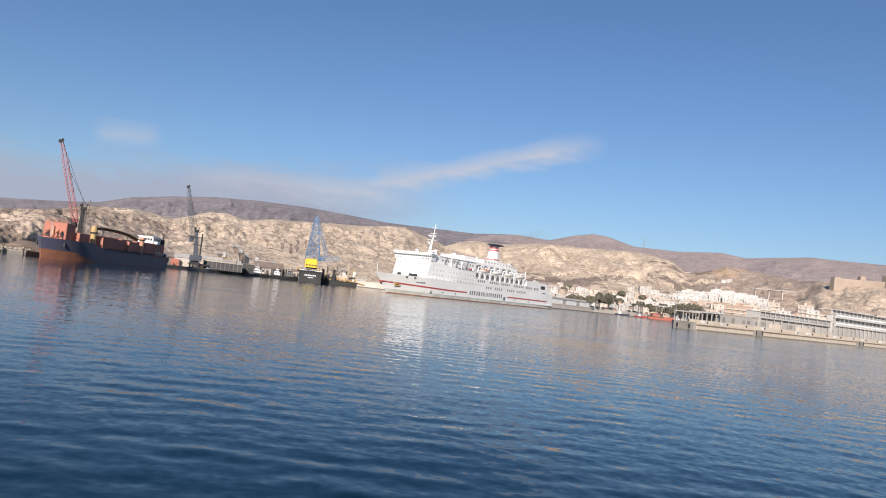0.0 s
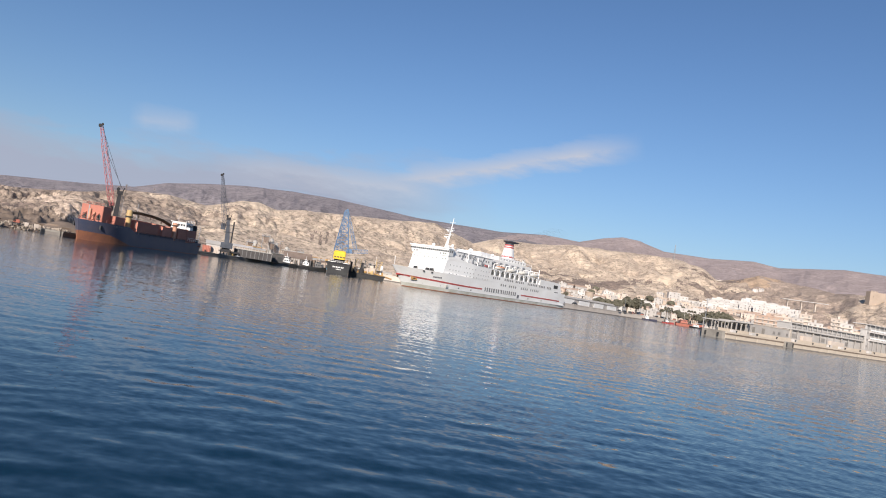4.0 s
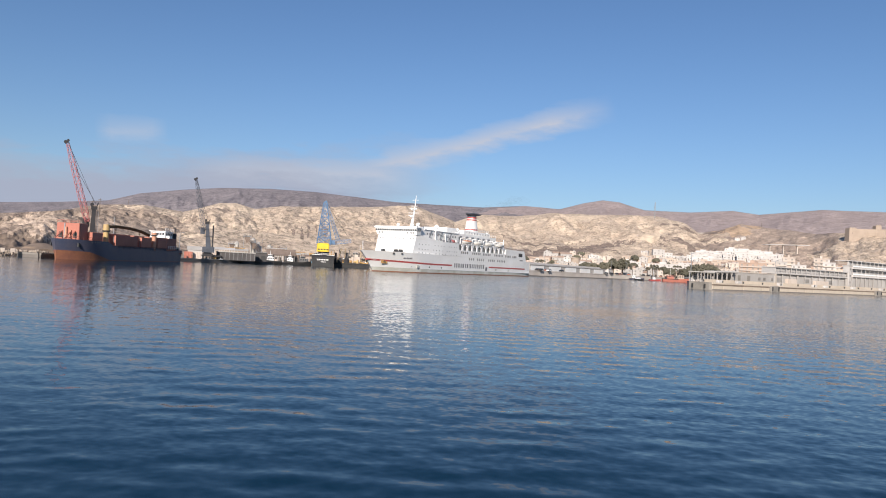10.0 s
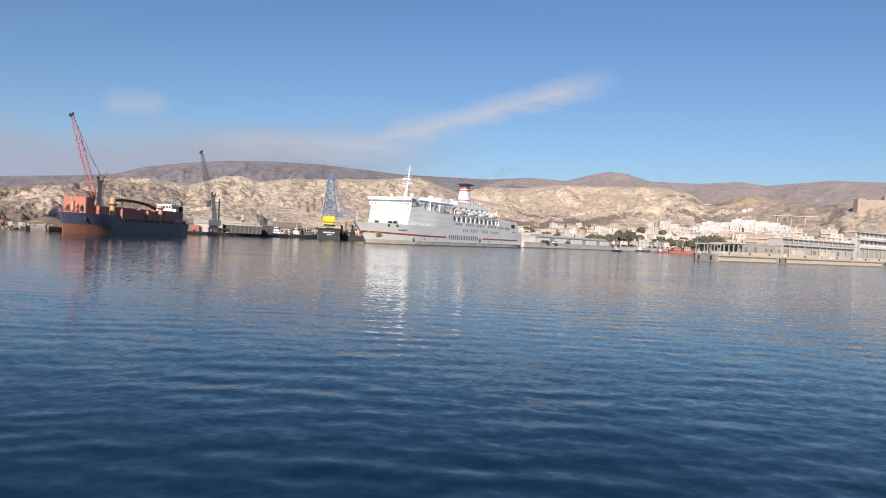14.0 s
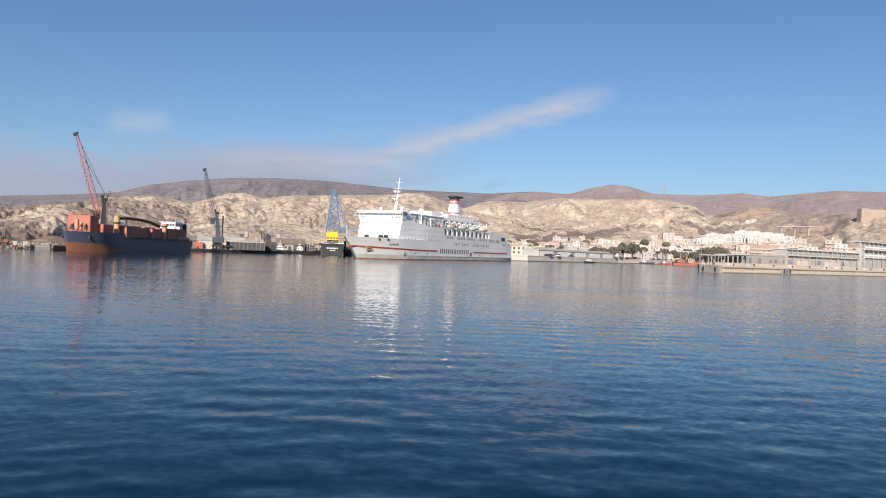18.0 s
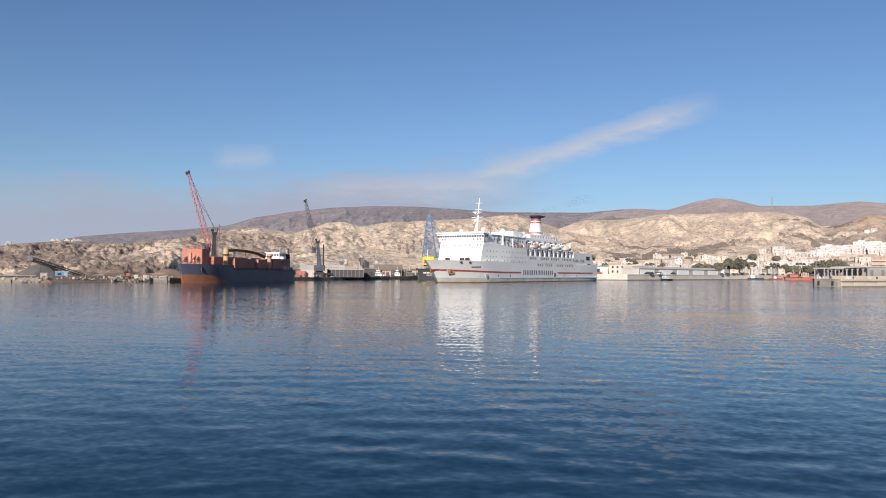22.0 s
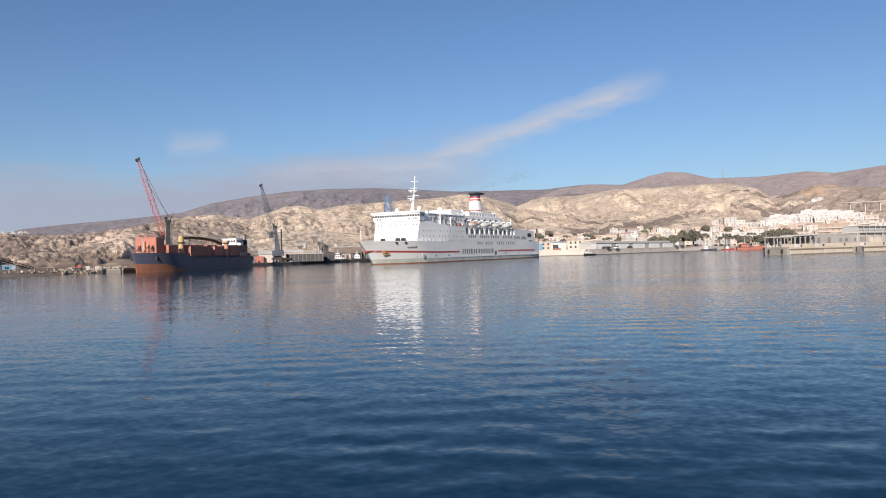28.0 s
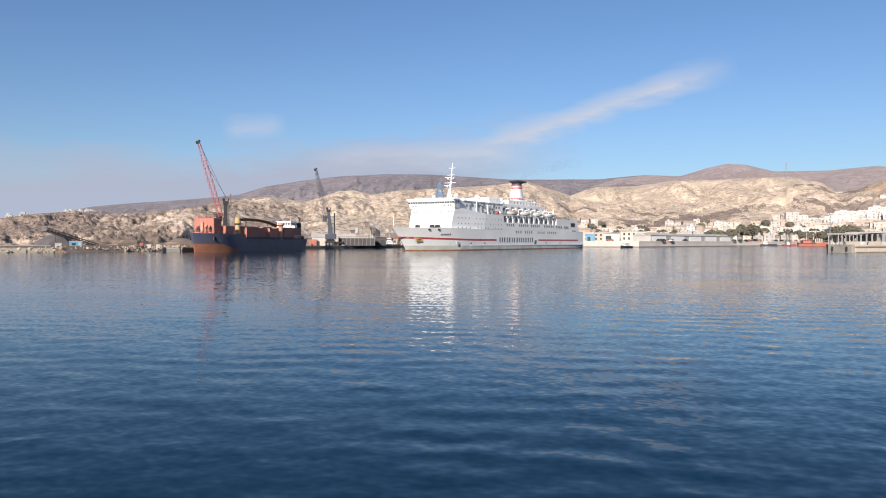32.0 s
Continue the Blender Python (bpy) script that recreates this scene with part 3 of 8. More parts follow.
    bush, dot = N.new("ShaderNodeMath"), band(vo.outputs["Distance"], 0.36, 0.22)
    bush.operation = "MULTIPLY"
    L.new(dot, bush.inputs[0]), L.new(band(noise_at(stretch * 2.5, 5, 1.0, 0.6), 0.42, 0.56), bush.inputs[1])
    col = mixed(bush.outputs[0], col, scrub)
    L.new(col, bs.inputs["Base Color"])
    bp = N.new("ShaderNodeBump")
    bp.inputs["Strength"].default_value, bp.inputs["Distance"].default_value = 0.22, 0.03 / stretch
    L.new(medium, bp.inputs["Height"])
    bp2 = N.new("ShaderNodeBump")
    bp2.inputs["Strength"].default_value, bp2.inputs["Distance"].default_value = 1.0, 0.012 / stretch
    L.new(fine, bp2.inputs["Height"]), L.new(bp.outputs[0], bp2.inputs["Normal"])
    L.new(bp2.outputs[0], bs.inputs["Normal"])
    return m


HILL = hill_material("bare_sandy_rock", (0.69, 0.565, 0.435), (0.615, 0.495, 0.38), (0.465, 0.365, 0.283), (0.235, 0.195, 0.15), 0.012, 0.16)
HILL_BROWN = hill_material("brown_scrub_slope", (0.55, 0.43, 0.345), (0.46, 0.355, 0.285), (0.33, 0.26, 0.21), (0.21, 0.175, 0.14), 0.016, 0.2)
# lighter, warmer copy of MOUNTAIN: the sunlit eastern ridge, lit by its colour
MOUNTAIN_EAST = hill_material("dry_brown_mountain", (0.47, 0.382, 0.358), (0.415, 0.338, 0.318), (0.345, 0.284, 0.27), (0.275, 0.228, 0.218), 0.0022, 0.03)
OUTCROP = hill_material("dark_rock_outcrop", (0.37, 0.285, 0.235), (0.30, 0.23, 0.19), (0.21, 0.165, 0.135), (0.12, 0.10, 0.08), 0.02, 0.2)
HILL_OCHRE = hill_material("bare_ochre_knoll", (0.62, 0.45, 0.31), (0.57, 0.41, 0.28), (0.50, 0.36, 0.25), (0.36, 0.27, 0.19), 0.008, 0.10)
QUARRY = hill_material("fresh_cut_quarry_face", (0.66, 0.53, 0.42), (0.56, 0.44, 0.35), (0.43, 0.335, 0.265), (0.26, 0.205, 0.16), 0.02, 0.2)
PALE_EARTH = hill_material("pale_bare_earth", (0.72, 0.59, 0.45), (0.68, 0.55, 0.415), (0.61, 0.49, 0.37), (0.45, 0.36, 0.27), 0.012, 0.16)
HILL_WEST = hill_material("grey_quarry_rock", (0.49, 0.39, 0.31), (0.42, 0.33, 0.262), (0.30, 0.235, 0.187), (0.16, 0.13, 0.105), 0.012, 0.16)
# scrub tones shifted to blue-grey: distance haze is mixed into the colour
MOUNTAIN = hill_material("dark_scrub_mountain", (0.33, 0.29, 0.295), (0.285, 0.252, 0.26), (0.225, 0.203, 0.212), (0.165, 0.15, 0.157), 0.0022, 0.03)


def ground():
    bearings = np.concatenate([np.linspace(-62, -43, 60, endpoint=False), np.arange(-43, 38, 0.085), np.linspace(38, 62, 70)])
    dists = np.concatenate([np.geomspace(225, 1600, 400, endpoint=False), np.geomspace(1600, 4700, 70)])
    B, R = np.meshgrid(np.radians(bearings), dists, indexing="ij")
    X, Y = R * np.sin(B), R * np.cos(B)
    Z = land(X, Y)
    me = grid_mesh("ground", X, Y, Z)
    for m in (HILL, MOUNTAIN, HILL_WEST, HILL_BROWN, HILL_OCHRE, QUARRY, SPOIL, OUTCROP, MOUNTAIN_EAST, PALE_EARTH):
        me.materials.append(m)
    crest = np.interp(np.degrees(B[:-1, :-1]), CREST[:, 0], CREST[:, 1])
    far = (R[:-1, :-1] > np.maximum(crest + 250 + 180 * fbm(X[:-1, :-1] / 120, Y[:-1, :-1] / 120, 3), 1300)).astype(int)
    west = np.degrees(B[:-1, :-1]) < -22 + 14 * fbm(X[:-1, :-1] / 60, Y[:-1, :-1] / 60, 4)
    bb, rr, x, y, z = np.degrees(B[:-1, :-1]), R[:-1, :-1], X[:-1, :-1], Y[:-1, :-1], Z[:-1, :-1]
    ragged = fbm(x / 45, y / 45, 5)
    kind = np.where(west, 2, 0)
    kind = np.where((bb + 5 * ragged > 20.6) & (rr + 500 * ragged > 760) & (bb < 29.5), 3, kind)
    kind = np.where(((bb - 22.7 + 1.5 * ragged) / 1.45) ** 2 + ((z - 84 + 16 * ragged) / 17) ** 2 < 1, 4, kind)
    kind = np.where(((bb + 28.7 + 1.6 * ragged) / 2.0) ** 2 + ((z - 12 + 9 * ragged) / 9.5) ** 2 < 1, 5, kind)
    kind = np.where(z < 6.5 * (1 - ((bb + 31) / 4.6) ** 2) + 7 * ragged, 6, kind)
    kind = np.where((bb > -3) & (bb < 20.6) & (z < 60) & (z > 9) & (ragged + 0.5 * fbm(x / 14, y / 14, 4) > 0.15 + z / 300), 7, kind)
    # pale bare crests and a pale saddle; a dark ledge that climbs above the town; dark blotches beside the works, in
    # colour only
    for b0, wide, z0, high, lean in ((-22.7, 1.9, 39, 3.2, 0.4), (-15.8, 1.9, 45, 5.5, -3.0), (-2.9, 2.0, 74, 5, 0), (2.3, 1.8, 68, 13, -6), (11.5, 2.2, 106, 9, 1), (16.4, 0.8, 48, 16, 14)):
        kind = np.where(((bb - b0 + 1.3 * ragged) / wide) ** 2 + ((z - z0 - lean * (bb - b0) + 14 * ragged) / high) ** 2 < 1, 9, kind)
    ledge = fbm(bb * 1.3, z / 9, 4)
    kind = np.where((bb > 7.6) & (bb < 15.5) & (np.abs(z - 24.5 - 2.6 * (bb - 8.7) + 16 * ragged) < 3.4 + 9 * ledge), 7, kind)
    kind = np.where((bb > -12) & (bb < -8) & (np.abs(z - 20 + 10 * ragged) < 6) & (fbm(bb * 4.5, z / 12, 4) > 0.24), 7, kind)
    kind = np.where((bb > 17.3) & (bb < 22) & (z > 34) & (z < 92) & (fbm(x / 30, y / 44 + z / 10, 5, 0.6) > 0.14), 7, kind)
    # far west, the whole slope turns to the darker colour with a ragged edge
    kind = np.where((bb + 9 * ragged < -34.3) & (z > 3), 7, kind)
    kind = np.where(((bb + 30.3 + ragged) / 0.55) ** 2 + ((z - 20.5 + 6 * ragged) / 2.2) ** 2 < 1, 7, kind)
    me.polygons.foreach_set("material_index", np.where(far == 1, np.where(bb + 14 * fbm(x / 400, y / 400, 4) > 5, 8, 1), kind).ravel())
    ob = new("ground", me)
    return tagged(ob, "pale sandy rock hills before a dark scrubby mountain ridge", "ground", kind="structure")


ground()

# ---- quays: the port's aprons stand over the water ----
WEST, EAST = 1.1, 3.2  # heights of the two aprons
west_quay = [(-500, 100), (-143, 160), (-128, 166), (-124, 190), (-110.5, 200), (-109.5, 187), (-103, 185), (-98, 251), (-64, 345), (-36, 374),
             (-36, 470), (-150, 470), (-330, 300)]
east_quay = [(-36, 373), (44, 385), (122, 505), (212, 612), (340, 700), (620, 770), (1200, 800), (1200, 900), (560, 900), (150, 700), (20, 520), (-36, 480)]
solo("quay_west", Shape().prism(west_quay, -3, WEST), TARMAC, "low dusty cargo quay under the quarried hills", "quay", kind="structure")
solo("quay_east", Shape().prism(east_quay, -3, EAST), TARMAC, "broad concrete quay before the town", "quay", kind="structure")


def along(p, q, k, out=0.0):
    """A point on the line from p to q, moved out to its right-hand side."""
    p, q = Vector(p), Vector(q)
    d = (q - p).normalized()
    return p.lerp(q, k) + Vector((d.y, -d.x)) * out


def quay_faces(pts, z, material, name, label):
    """Each straight stretch of quay gets a facing wall and a coping, proud of the apron."""
    for p, q in zip(pts, pts[1:]):
        p, q = Vector(p), Vector(q)
        d = (q - p).normalized()
        n = Vector((d.y, -d.x))
        wall = thing(name, pose(0, 0, 0), label, "quay wall", kind="structure")
        a, b, c, e = p + n * 0.35, q + n * 0.35, q - n * 0.6, p - n * 0.6
        part("wall_face", Shape().hexa([(*v, -2) for v in (a, b, c, e)], [(*v, z - 0.35) for v in (a, b, c, e)]), material, wall)
        a, b = p + n * 0.42, q + n * 0.42
        part("tide_band", Shape().hexa([(*v, -2) for v in (a, b, c, e)], [(*v, 0.5) for v in (a, b, c, e)]), DARK_WALL, wall, "dark weed line at the waterline")
        a, b = p + n * 0.5, q + n * 0.5
        part("coping", Shape().hexa([(*v, z - 0.35) for v in (a, b, c, e)], [(*v, z + 0.12) for v in (a, b, c, e)]), FENDER_GREY if material is DARK_WALL else material, wall)


quay_faces([(-109.5, 187), (-103, 185), (-98, 251), (-64, 345), (-36, 374)], WEST, DARK_WALL, "quay_wall_west", "dark tide-stained quay wall with a concrete coping")
quay_faces([(-128, 166), (-124, 190), (-110.5, 200), (-109.5, 187)], WEST, DARK_WALL, "quay_wall_jetty", "dark concrete wall of the stone jetty")
quay_faces([(-200, 147), (-143, 160)], WEST + 0.2, DARK_WALL, "quay_wall_mole", "dark concrete wall of the stone-loading mole")
quay_faces([(-36, 373), (44, 385), (122, 505), (212, 612), (340, 700)], EAST, QUAY_PALE, "quay_wall_east", "pale concrete quay wall with a coping")

# ---- the ferry: x runs aft from the stem at the waterline, y to starboard ----
FERRY_WAY = [(0, -14.65, 278.4, 53.47), (3, -17.6, 276.0, 55.23), (6, -20.35, 271.8, 57.11), (9, -22.97, 266.25, 59.03), (11, -24.69, 262.0, 60.29),
             (13, -26.42, 257.5, 61.5), (16, -29.06, 250.6, 63.15), (19, -31.86, 243.8, 64.54), (21, -33.83, 239.6, 65.28), (23, -35.94, 235.8, 65.84),
             (25.5, -38.77, 231.8, 66.24), (28, -41.89, 228.8, 66.26), (30, -44.61, 227.5, 65.96), (32, -47.55, 227.1, 65.37)]
ferry = thing("ferry", pose(-14.65, 278.4, 0, 0, 0, 53.47), "white passenger car ferry with a red stripe and red-banded funnel", "ferry")
BEAM = 10.0


def hull_half(x, z, top):
    """Half the hull's breadth at x, at the height z."""
    flare = max(0.0, min(1.0, z / top))
    nose = -8.3 * flare**1.25 - (0 if z >= 0 else 0)
    full = 23 - 5 * flare
    k = max(0.0, min(1.0, (x - nose) / (full - nose)))
    half = BEAM * (1 - (1 - k) ** (2.0 + 0.5 * flare)) * (0.985 + 0.015 * min(1, max(0, z / 2.2)))
    if x > 112:
        half *= 1 - 0.05 * (x - 112) / 12
    return half, nose


def bulwark(x):
    """The height of the hull's upper edge along the ship."""
    return 7.9 + 0.35 * max(0, (8 - x) / 16) if x < 15 else 7.6


def hull_shell(z_of, top=8.0, x_end=126.0, n=44):
    """Rings of the hull at heights z_of(x), from the stem to the stern."""
    rings = []
    for i in range(n + 1):
        k = (i / n) ** 1.6
        left = []
        for z in z_of(0):
            _, nose = hull_half(0, z, top)
            x = nose + (x_end - nose) * k
            half, _ = hull_half(x, z, top)
            left.append((x, half, z))
        rings.append(left)
    return rings


def shell(name, zs, material, parent, label=""):
    sh = Shape()
    rings = []
    for row in hull_shell(lambda x: zs):
        rings.append([(x, -max(h, 0.02), z) for x, h, z in row] + [(x, max(h, 0.02), z) for x, h, z in reversed(row)])
    sh.loft(rings, closed=True)
    return part(name, sh, material, parent, label, smooth=True)


def ferry_hull():
    hull = shell("hull", [1.7, 2.6, 3.4, 4.2, 5.2, 6.2, 7.0, 7.6], HULL_WHITE, ferry, "off-white welded steel hull with a flared bow")
    low = shell("lower_hull", [0.35, 0.8, 1.2, 1.7], HULL_LOW, hull, "grey-green stained plating above the waterline")
    shell("boot_topping", [-1.5, -0.5, 0.0, 0.35], ANTIFOUL, hull, "rust-red band at the waterline")
    # a red stripe along each side, broken by the lettering
    for side in (-1, 1):
        for x0, x1 in ((-4.6, 42.5), (77.5, 119.5)):
            sh, rings = Shape(), []
            for i in range(25):
                x = x0 + (x1 - x0) * i / 24
                z = 3.65 + 0.75 * max(0, (30 - x) / 36) ** 1.5
                h = [hull_half(x, z + d, 8.0)[0] + 0.03 for d in (-0.31, 0.31)]
                rings.append([(x, side * h[0], z - 0.31), (x, side * h[1], z + 0.31), (x, side * (h[1] - 0.2), z + 0.31), (x, side * (h[0] - 0.2), z - 0.31)])
            part("stripe", sh.loft(rings), RED, hull, "red painted stripe")
        # the operator's name, in plain dark bars of its letters' sizes
        widths = [1.35, 1.45, 1.7, 1.35, 1.95, 1.3, 1.6, 0.55, 1.35, 1.3, 1.45, 1.45, 1.7, 1.6, 1.3, 1.7]
        x = 44.6
        for w in widths:
            h = hull_half(x, 3.7, 8.0)[0]
            part("lettering", Shape().box(x, x + w * 0.56, side * (h + 0.01), side * (h + 0.06), 2.85, 4.6), LETTER, hull)
            x += w + 0.36
        part("lettering", Shape().hexa([(73.6, side * 10.0, 1.9), (75.4, side * 10.0, 1.9), (75.4, side * 10.07, 1.9), (73.6, side * 10.07, 1.9)],
                                       [(74.0, side * 10.0, 3.6), (75.8, side * 10.0, 3.6), (75.8, side * 10.07, 3.6), (74.0, side * 10.07, 3.6)]), LETTER, hull)
        for i in range(6):
            x = 8.0 + i * 0.75
            h = [hull_half(v, 5.5, 8.0)[0] + 0.03 for v in (x, x + 0.55)]
            part("lettering", Shape().hexa([(x, side * (h[0] - .1), 5.2), (x + .55, side * (h[1] - .1), 5.2), (x + .55, side * h[1], 5.2), (x, side * h[0], 5.2)],
                                           [(x, side * (h[0] - .1), 5.8), (x + .55, side * (h[1] - .1), 5.8), (x + .55, side * h[1], 5.8), (x, side * h[0], 5.8)]), LETTER, hull)
        # rubbing strake and the sponson edge above the stained plating
        part("rubbing_strake", Shape().hexa([(24, side * 9.6, 1.55), (125.5, side * 9.4, 1.55), (125.5, side * 10.12, 1.55), (24, side * 10.02, 1.55)],
                                            [(24, side * 9.6, 1.95), (125.5, side * 9.4, 1.95), (125.5, side * 10.16, 1.95), (24, side * 10.06, 1.95)]), WHITE, hull)
        # anchor recess with rust below it
        x = 1.5
        h = hull_half(x, 4.0, 8.0)[0]
        k = pose(x, side * (h + 0.02), 3.4, 0, 0, side * 26)
        part("anchor_recess", Shape().box(-1.3, 1.3, -0.08, 0.08, -0.3, 1.3), RUST, hull, "rust-stained anchor recess", at=k)
        part("anchor", Shape().box(-0.5, 0.5, -0.25, 0.25, 0.1, 0.4).rod((0, 0, 0.2), (0, 0, 1.4), 0.14), BLACK, hull, at=k)
        for xx in (5.5, 13.0, 24.0, 33.5):
            h = hull_half(xx, 2.3, 8.0)[0]
            part("freeing_port", Shape().box(xx, xx + 0.7, side * (h - 0.3), side * (h + 0.03), 2.2, 2.7), SHADE, hull)
        for xx in (15.0, 84.0, 98.0):
            part("pilot_door", Shape().box(xx, xx + 1.6, side * 9.9, side * 10.04, 2.1, 3.0), HULL_LOW, hull)
    # foredeck with its winches, and mooring openings in the bulwark
    fore = Shape().prism([(-5.5, -0.6), (2, -5.6), (16, -9.3), (16, 9.3), (2, 5.6), (-5.5, 0.6)], 6.4, 6.9)
    part("foredeck", fore, DECK_GREEN, hull)
    for side in (-1, 1):
        for xx, hh in ((3.0, 0), (6.6, 0)):
            h = hull_half(xx, 7.3, 8.0)[0]
            part("fairlead", Shape().bevel_box(-0.45, 0.45, -0.1, 0.1, 0, 0.5, 0.08), CRANE_DARK, hull, at=pose(xx, side * (h + 0.02), 6.75, 0, 0, side * 22))
    for y in (-4.6, -2.4, 3.6):
        w = Shape().rod((11.5, y - 0.7, 8.2), (11.5, y + 0.7, 8.2), 0.55, n=10).box(10.9, 12.1, y - 0.9, y + 0.9, 6.9, 7.9)
        part("mooring_winch", w, BLACK, hull)
    part("jackstaff", Shape().rod((-6.6, 0, 7.8), (-6.8, 0, 11.0), 0.09), WHITE, hull)
    part("stern_ramp", Shape().hexa([(126.0, -7, 0.6), (127.4, -7, 0.9), (127.4, 7, 0.9), (126.0, 7, 0.6)], [(126.0, -7, 7.2), (126.6, -7, 7.2), (126.6, 7, 7.2), (126.0, 7, 7.2)]), WHITE, hull)


def window_row(x0, x1, n, z, w, h, y, parent, gaps=()):
    me = Shape().box(-w / 2, w / 2, -0.05, 0.05, -h / 2, h / 2).mesh("window", PALE_GLASS)
    for side in (-1, 1):
        for i in range(n):
            if i in gaps:
                continue
            x = x0 + (x1 - x0) * i / (n - 1)
            part("window", me, None, parent, at=pose(x, side * ((y(x) if callable(y) else y) + 0.01), z))


def rails(sh, pts, h=1.1, step=2.2):
    for p, q in zip(pts, pts[1:]):
        p, q = Vector(p), Vector(q)
        for k in (0.5, 1.0):
            sh.rod(p + Vector((0, 0, h * k)), q + Vector((0, 0, h * k)), 0.05, n=4)
        n = max(1, int((q - p).length / step))
        for i in range(n + 1):
            c = p.lerp(q, i / n)
            sh.rod(c, c + Vector((0, 0, h)), 0.045, n=4)
    return sh


def ferry_upper():
    # front block: a tall white face that rakes aft, from the foredeck up to the bridge
    front = Shape()
    front.hexa([(13.2, -8.7, 6.9), (34, -10, 6.9), (34, 10, 6.9), (13.2, 8.7, 6.9)], [(15.4, -8.9, 14.6), (34, -10, 13.2), (34, 10, 13.2), (15.4, 8.9, 14.6)])
    block = part("front_house", front, WHITE, ferry, "white raked front of the accommodation")
    # side plating down the ship up to the boat deck
    side = Shape()
    side.box(34, 48, -10, 10, 7.4, 13.0)
    side.box(48, 95, -8.2, 8.2, 7.4, 13.0)
    for s in (-1, 1):
        side.box(48, 95, min(s * 10, s * 8.2), max(s * 10, s * 8.2), 7.4, 10.3)
    side.hexa([(95, -10, 7.4), (121, -9.6, 7.4), (121, 9.6, 7.4), (95, 10, 7.4)], [(95, -10, 12.8), (118.2, -9.6, 12.6), (118.2, 9.6, 12.6), (95, 10, 12.8)])
    body = part("accommodation", side, HULL_WHITE, ferry, "off-white plated sides of the passenger decks")
    for z, n in ((7.9, 13), (9.3, 15), (11.2, 14)):
        window_row(17.5, 46, n, z, 0.34, 0.38, lambda x: min(10.0, 8.8 + 1.2 * (x - 13.2) / 20.8), body, (4, 9))
    window_row(50.5, 107, 34, 9.35, 0.95, 0.95, 10.0, body, (4, 5, 11, 17, 18, 25, 30))
    window_row(58.0, 94, 20, 6.75, 0.85, 0.95, 10.0, body, (3, 8, 9, 14))
    for s in (-1, 1):
        # open promenade under the boats: wall darkened in colour for shade, white arched frames
        y0, y1 = sorted((s * 8.22, s * 8.3))
        part("promenade", Shape().box(48.2, 94.8, y0, y1, 10.3, 13.0), PROMENADE, body, "shaded open promenade deck")
        ob = Shape().box(48, 95, min(s * 8.2, s * 10), max(s * 8.2, s * 10), 12.75, 13.0)
        part("boat_deck", ob, HULL_WHITE, body)
        me = Shape().box(-0.6, 0.6, -0.15, 0.15, 0, 2.45).box(-1.2, 1.2, -0.15, 0.15, 1.7, 2.45).mesh("frame", WHITE)
        for i in range(10):
            part("frame", me, None, body, at=pose(51.5 + i * 4.5, s * 9.82, 10.3))
        for x0, x1, z0, z1 in ((111.0, 115.5, 9.6, 11.3), (112.5, 116.5, 6.6, 8.0)):
            y0, y1 = sorted((s * 9.68, s * 9.78))
            part("mooring_opening", Shape().box(x0, x1, y0, y1, z0, z1), SHADE, body)
        r = rails(Shape(), [(34.5, s * 9.8, 13.1), (48, s * 9.8, 13.0)])
        part("railing", r, STEEL, body)
        part("railing", rails(Shape(), [(95.5, s * 9.7, 12.8), (118, s * 9.4, 12.6)]), STEEL, body)
        # broad wave of pale paint stepping down aft of the bridge
        part("side_screen", Shape().hexa([(15.6, s * 8.7, 13.0), (34, s * 9.75, 13.0), (34, s * 10.0, 13.0), (15.6, s * 8.95, 13.0)],
                                         [(15.6, s * 8.7, 14.8), (22, s * 9.05, 14.3), (22, s * 9.3, 14.3), (15.6, s * 8.95, 14.8)]), HULL_WHITE, body)
    # bridge across the whole breadth with overhanging wings
    bridge = part("bridge", Shape().hexa([(14.9, -9.2, 14.5), (18, -9.2, 14.5), (18, 9.2, 14.5), (14.9, 9.2, 14.5)],
                                         [(13.9, -9.7, 17.3), (17.6, -9.7, 17.3), (17.6, 9.7, 17.3), (13.9, 9.7, 17.3)]), WHITE, ferry, "white navigation bridge with a long row of windows")
    part("bridge_roof", Shape().hexa([(13.5, -10.0, 17.3), (18, -10.0, 17.3), (18, 10.0, 17.3), (13.5, 10.0, 17.3)], [(13.8, -9.7, 17.8), (17.8, -9.7, 17.8), (17.8, 9.7, 17.8), (13.8, 9.7, 17.8)]), WHITE, bridge)
    lean = math.degrees(math.atan2(1.0, 2.8))
    me = Shape().box(-0.04, 0.1, -0.36, 0.36, -0.34, 0.34).mesh("window", GLASS)
    for i in range(19):
        part("window", me, None, bridge, at=pose(14.17, -9.1 + 18.2 * i / 18, 16.35, 0, -lean, 0))
    for s in (-1, 1):
        for i in range(2):
            part("window", Shape().box(-0.5, 0.5, -0.06, 0.06, -0.42, 0.42), PALE_GLASS, bridge, at=pose(15.3 + i * 1.4, s * 9.5, 16.35, s * -10.0))
    me = Shape().box(-0.06, 0.06, -0.28, 0.28, -0.3, 0.3).mesh("window", PALE_GLASS)
    for z, ys in ((13.2, (-7.8, -6.6, -3.4, -1.6, 0.6, 2.6, 6.4, 7.6)), (15.3, (-7.9, -6.9, -5.2, 6.6, 7.8))):
        for y in ys:
            part("window", me, None, block, at=pose((13.2 + 2.2 * (z - 6.9) / 7.7 if z < 14 else 14.9 - 0.36 * (z - 14.5)) - 0.02, y, z, 0, 16 if z < 14 else -20, 0))
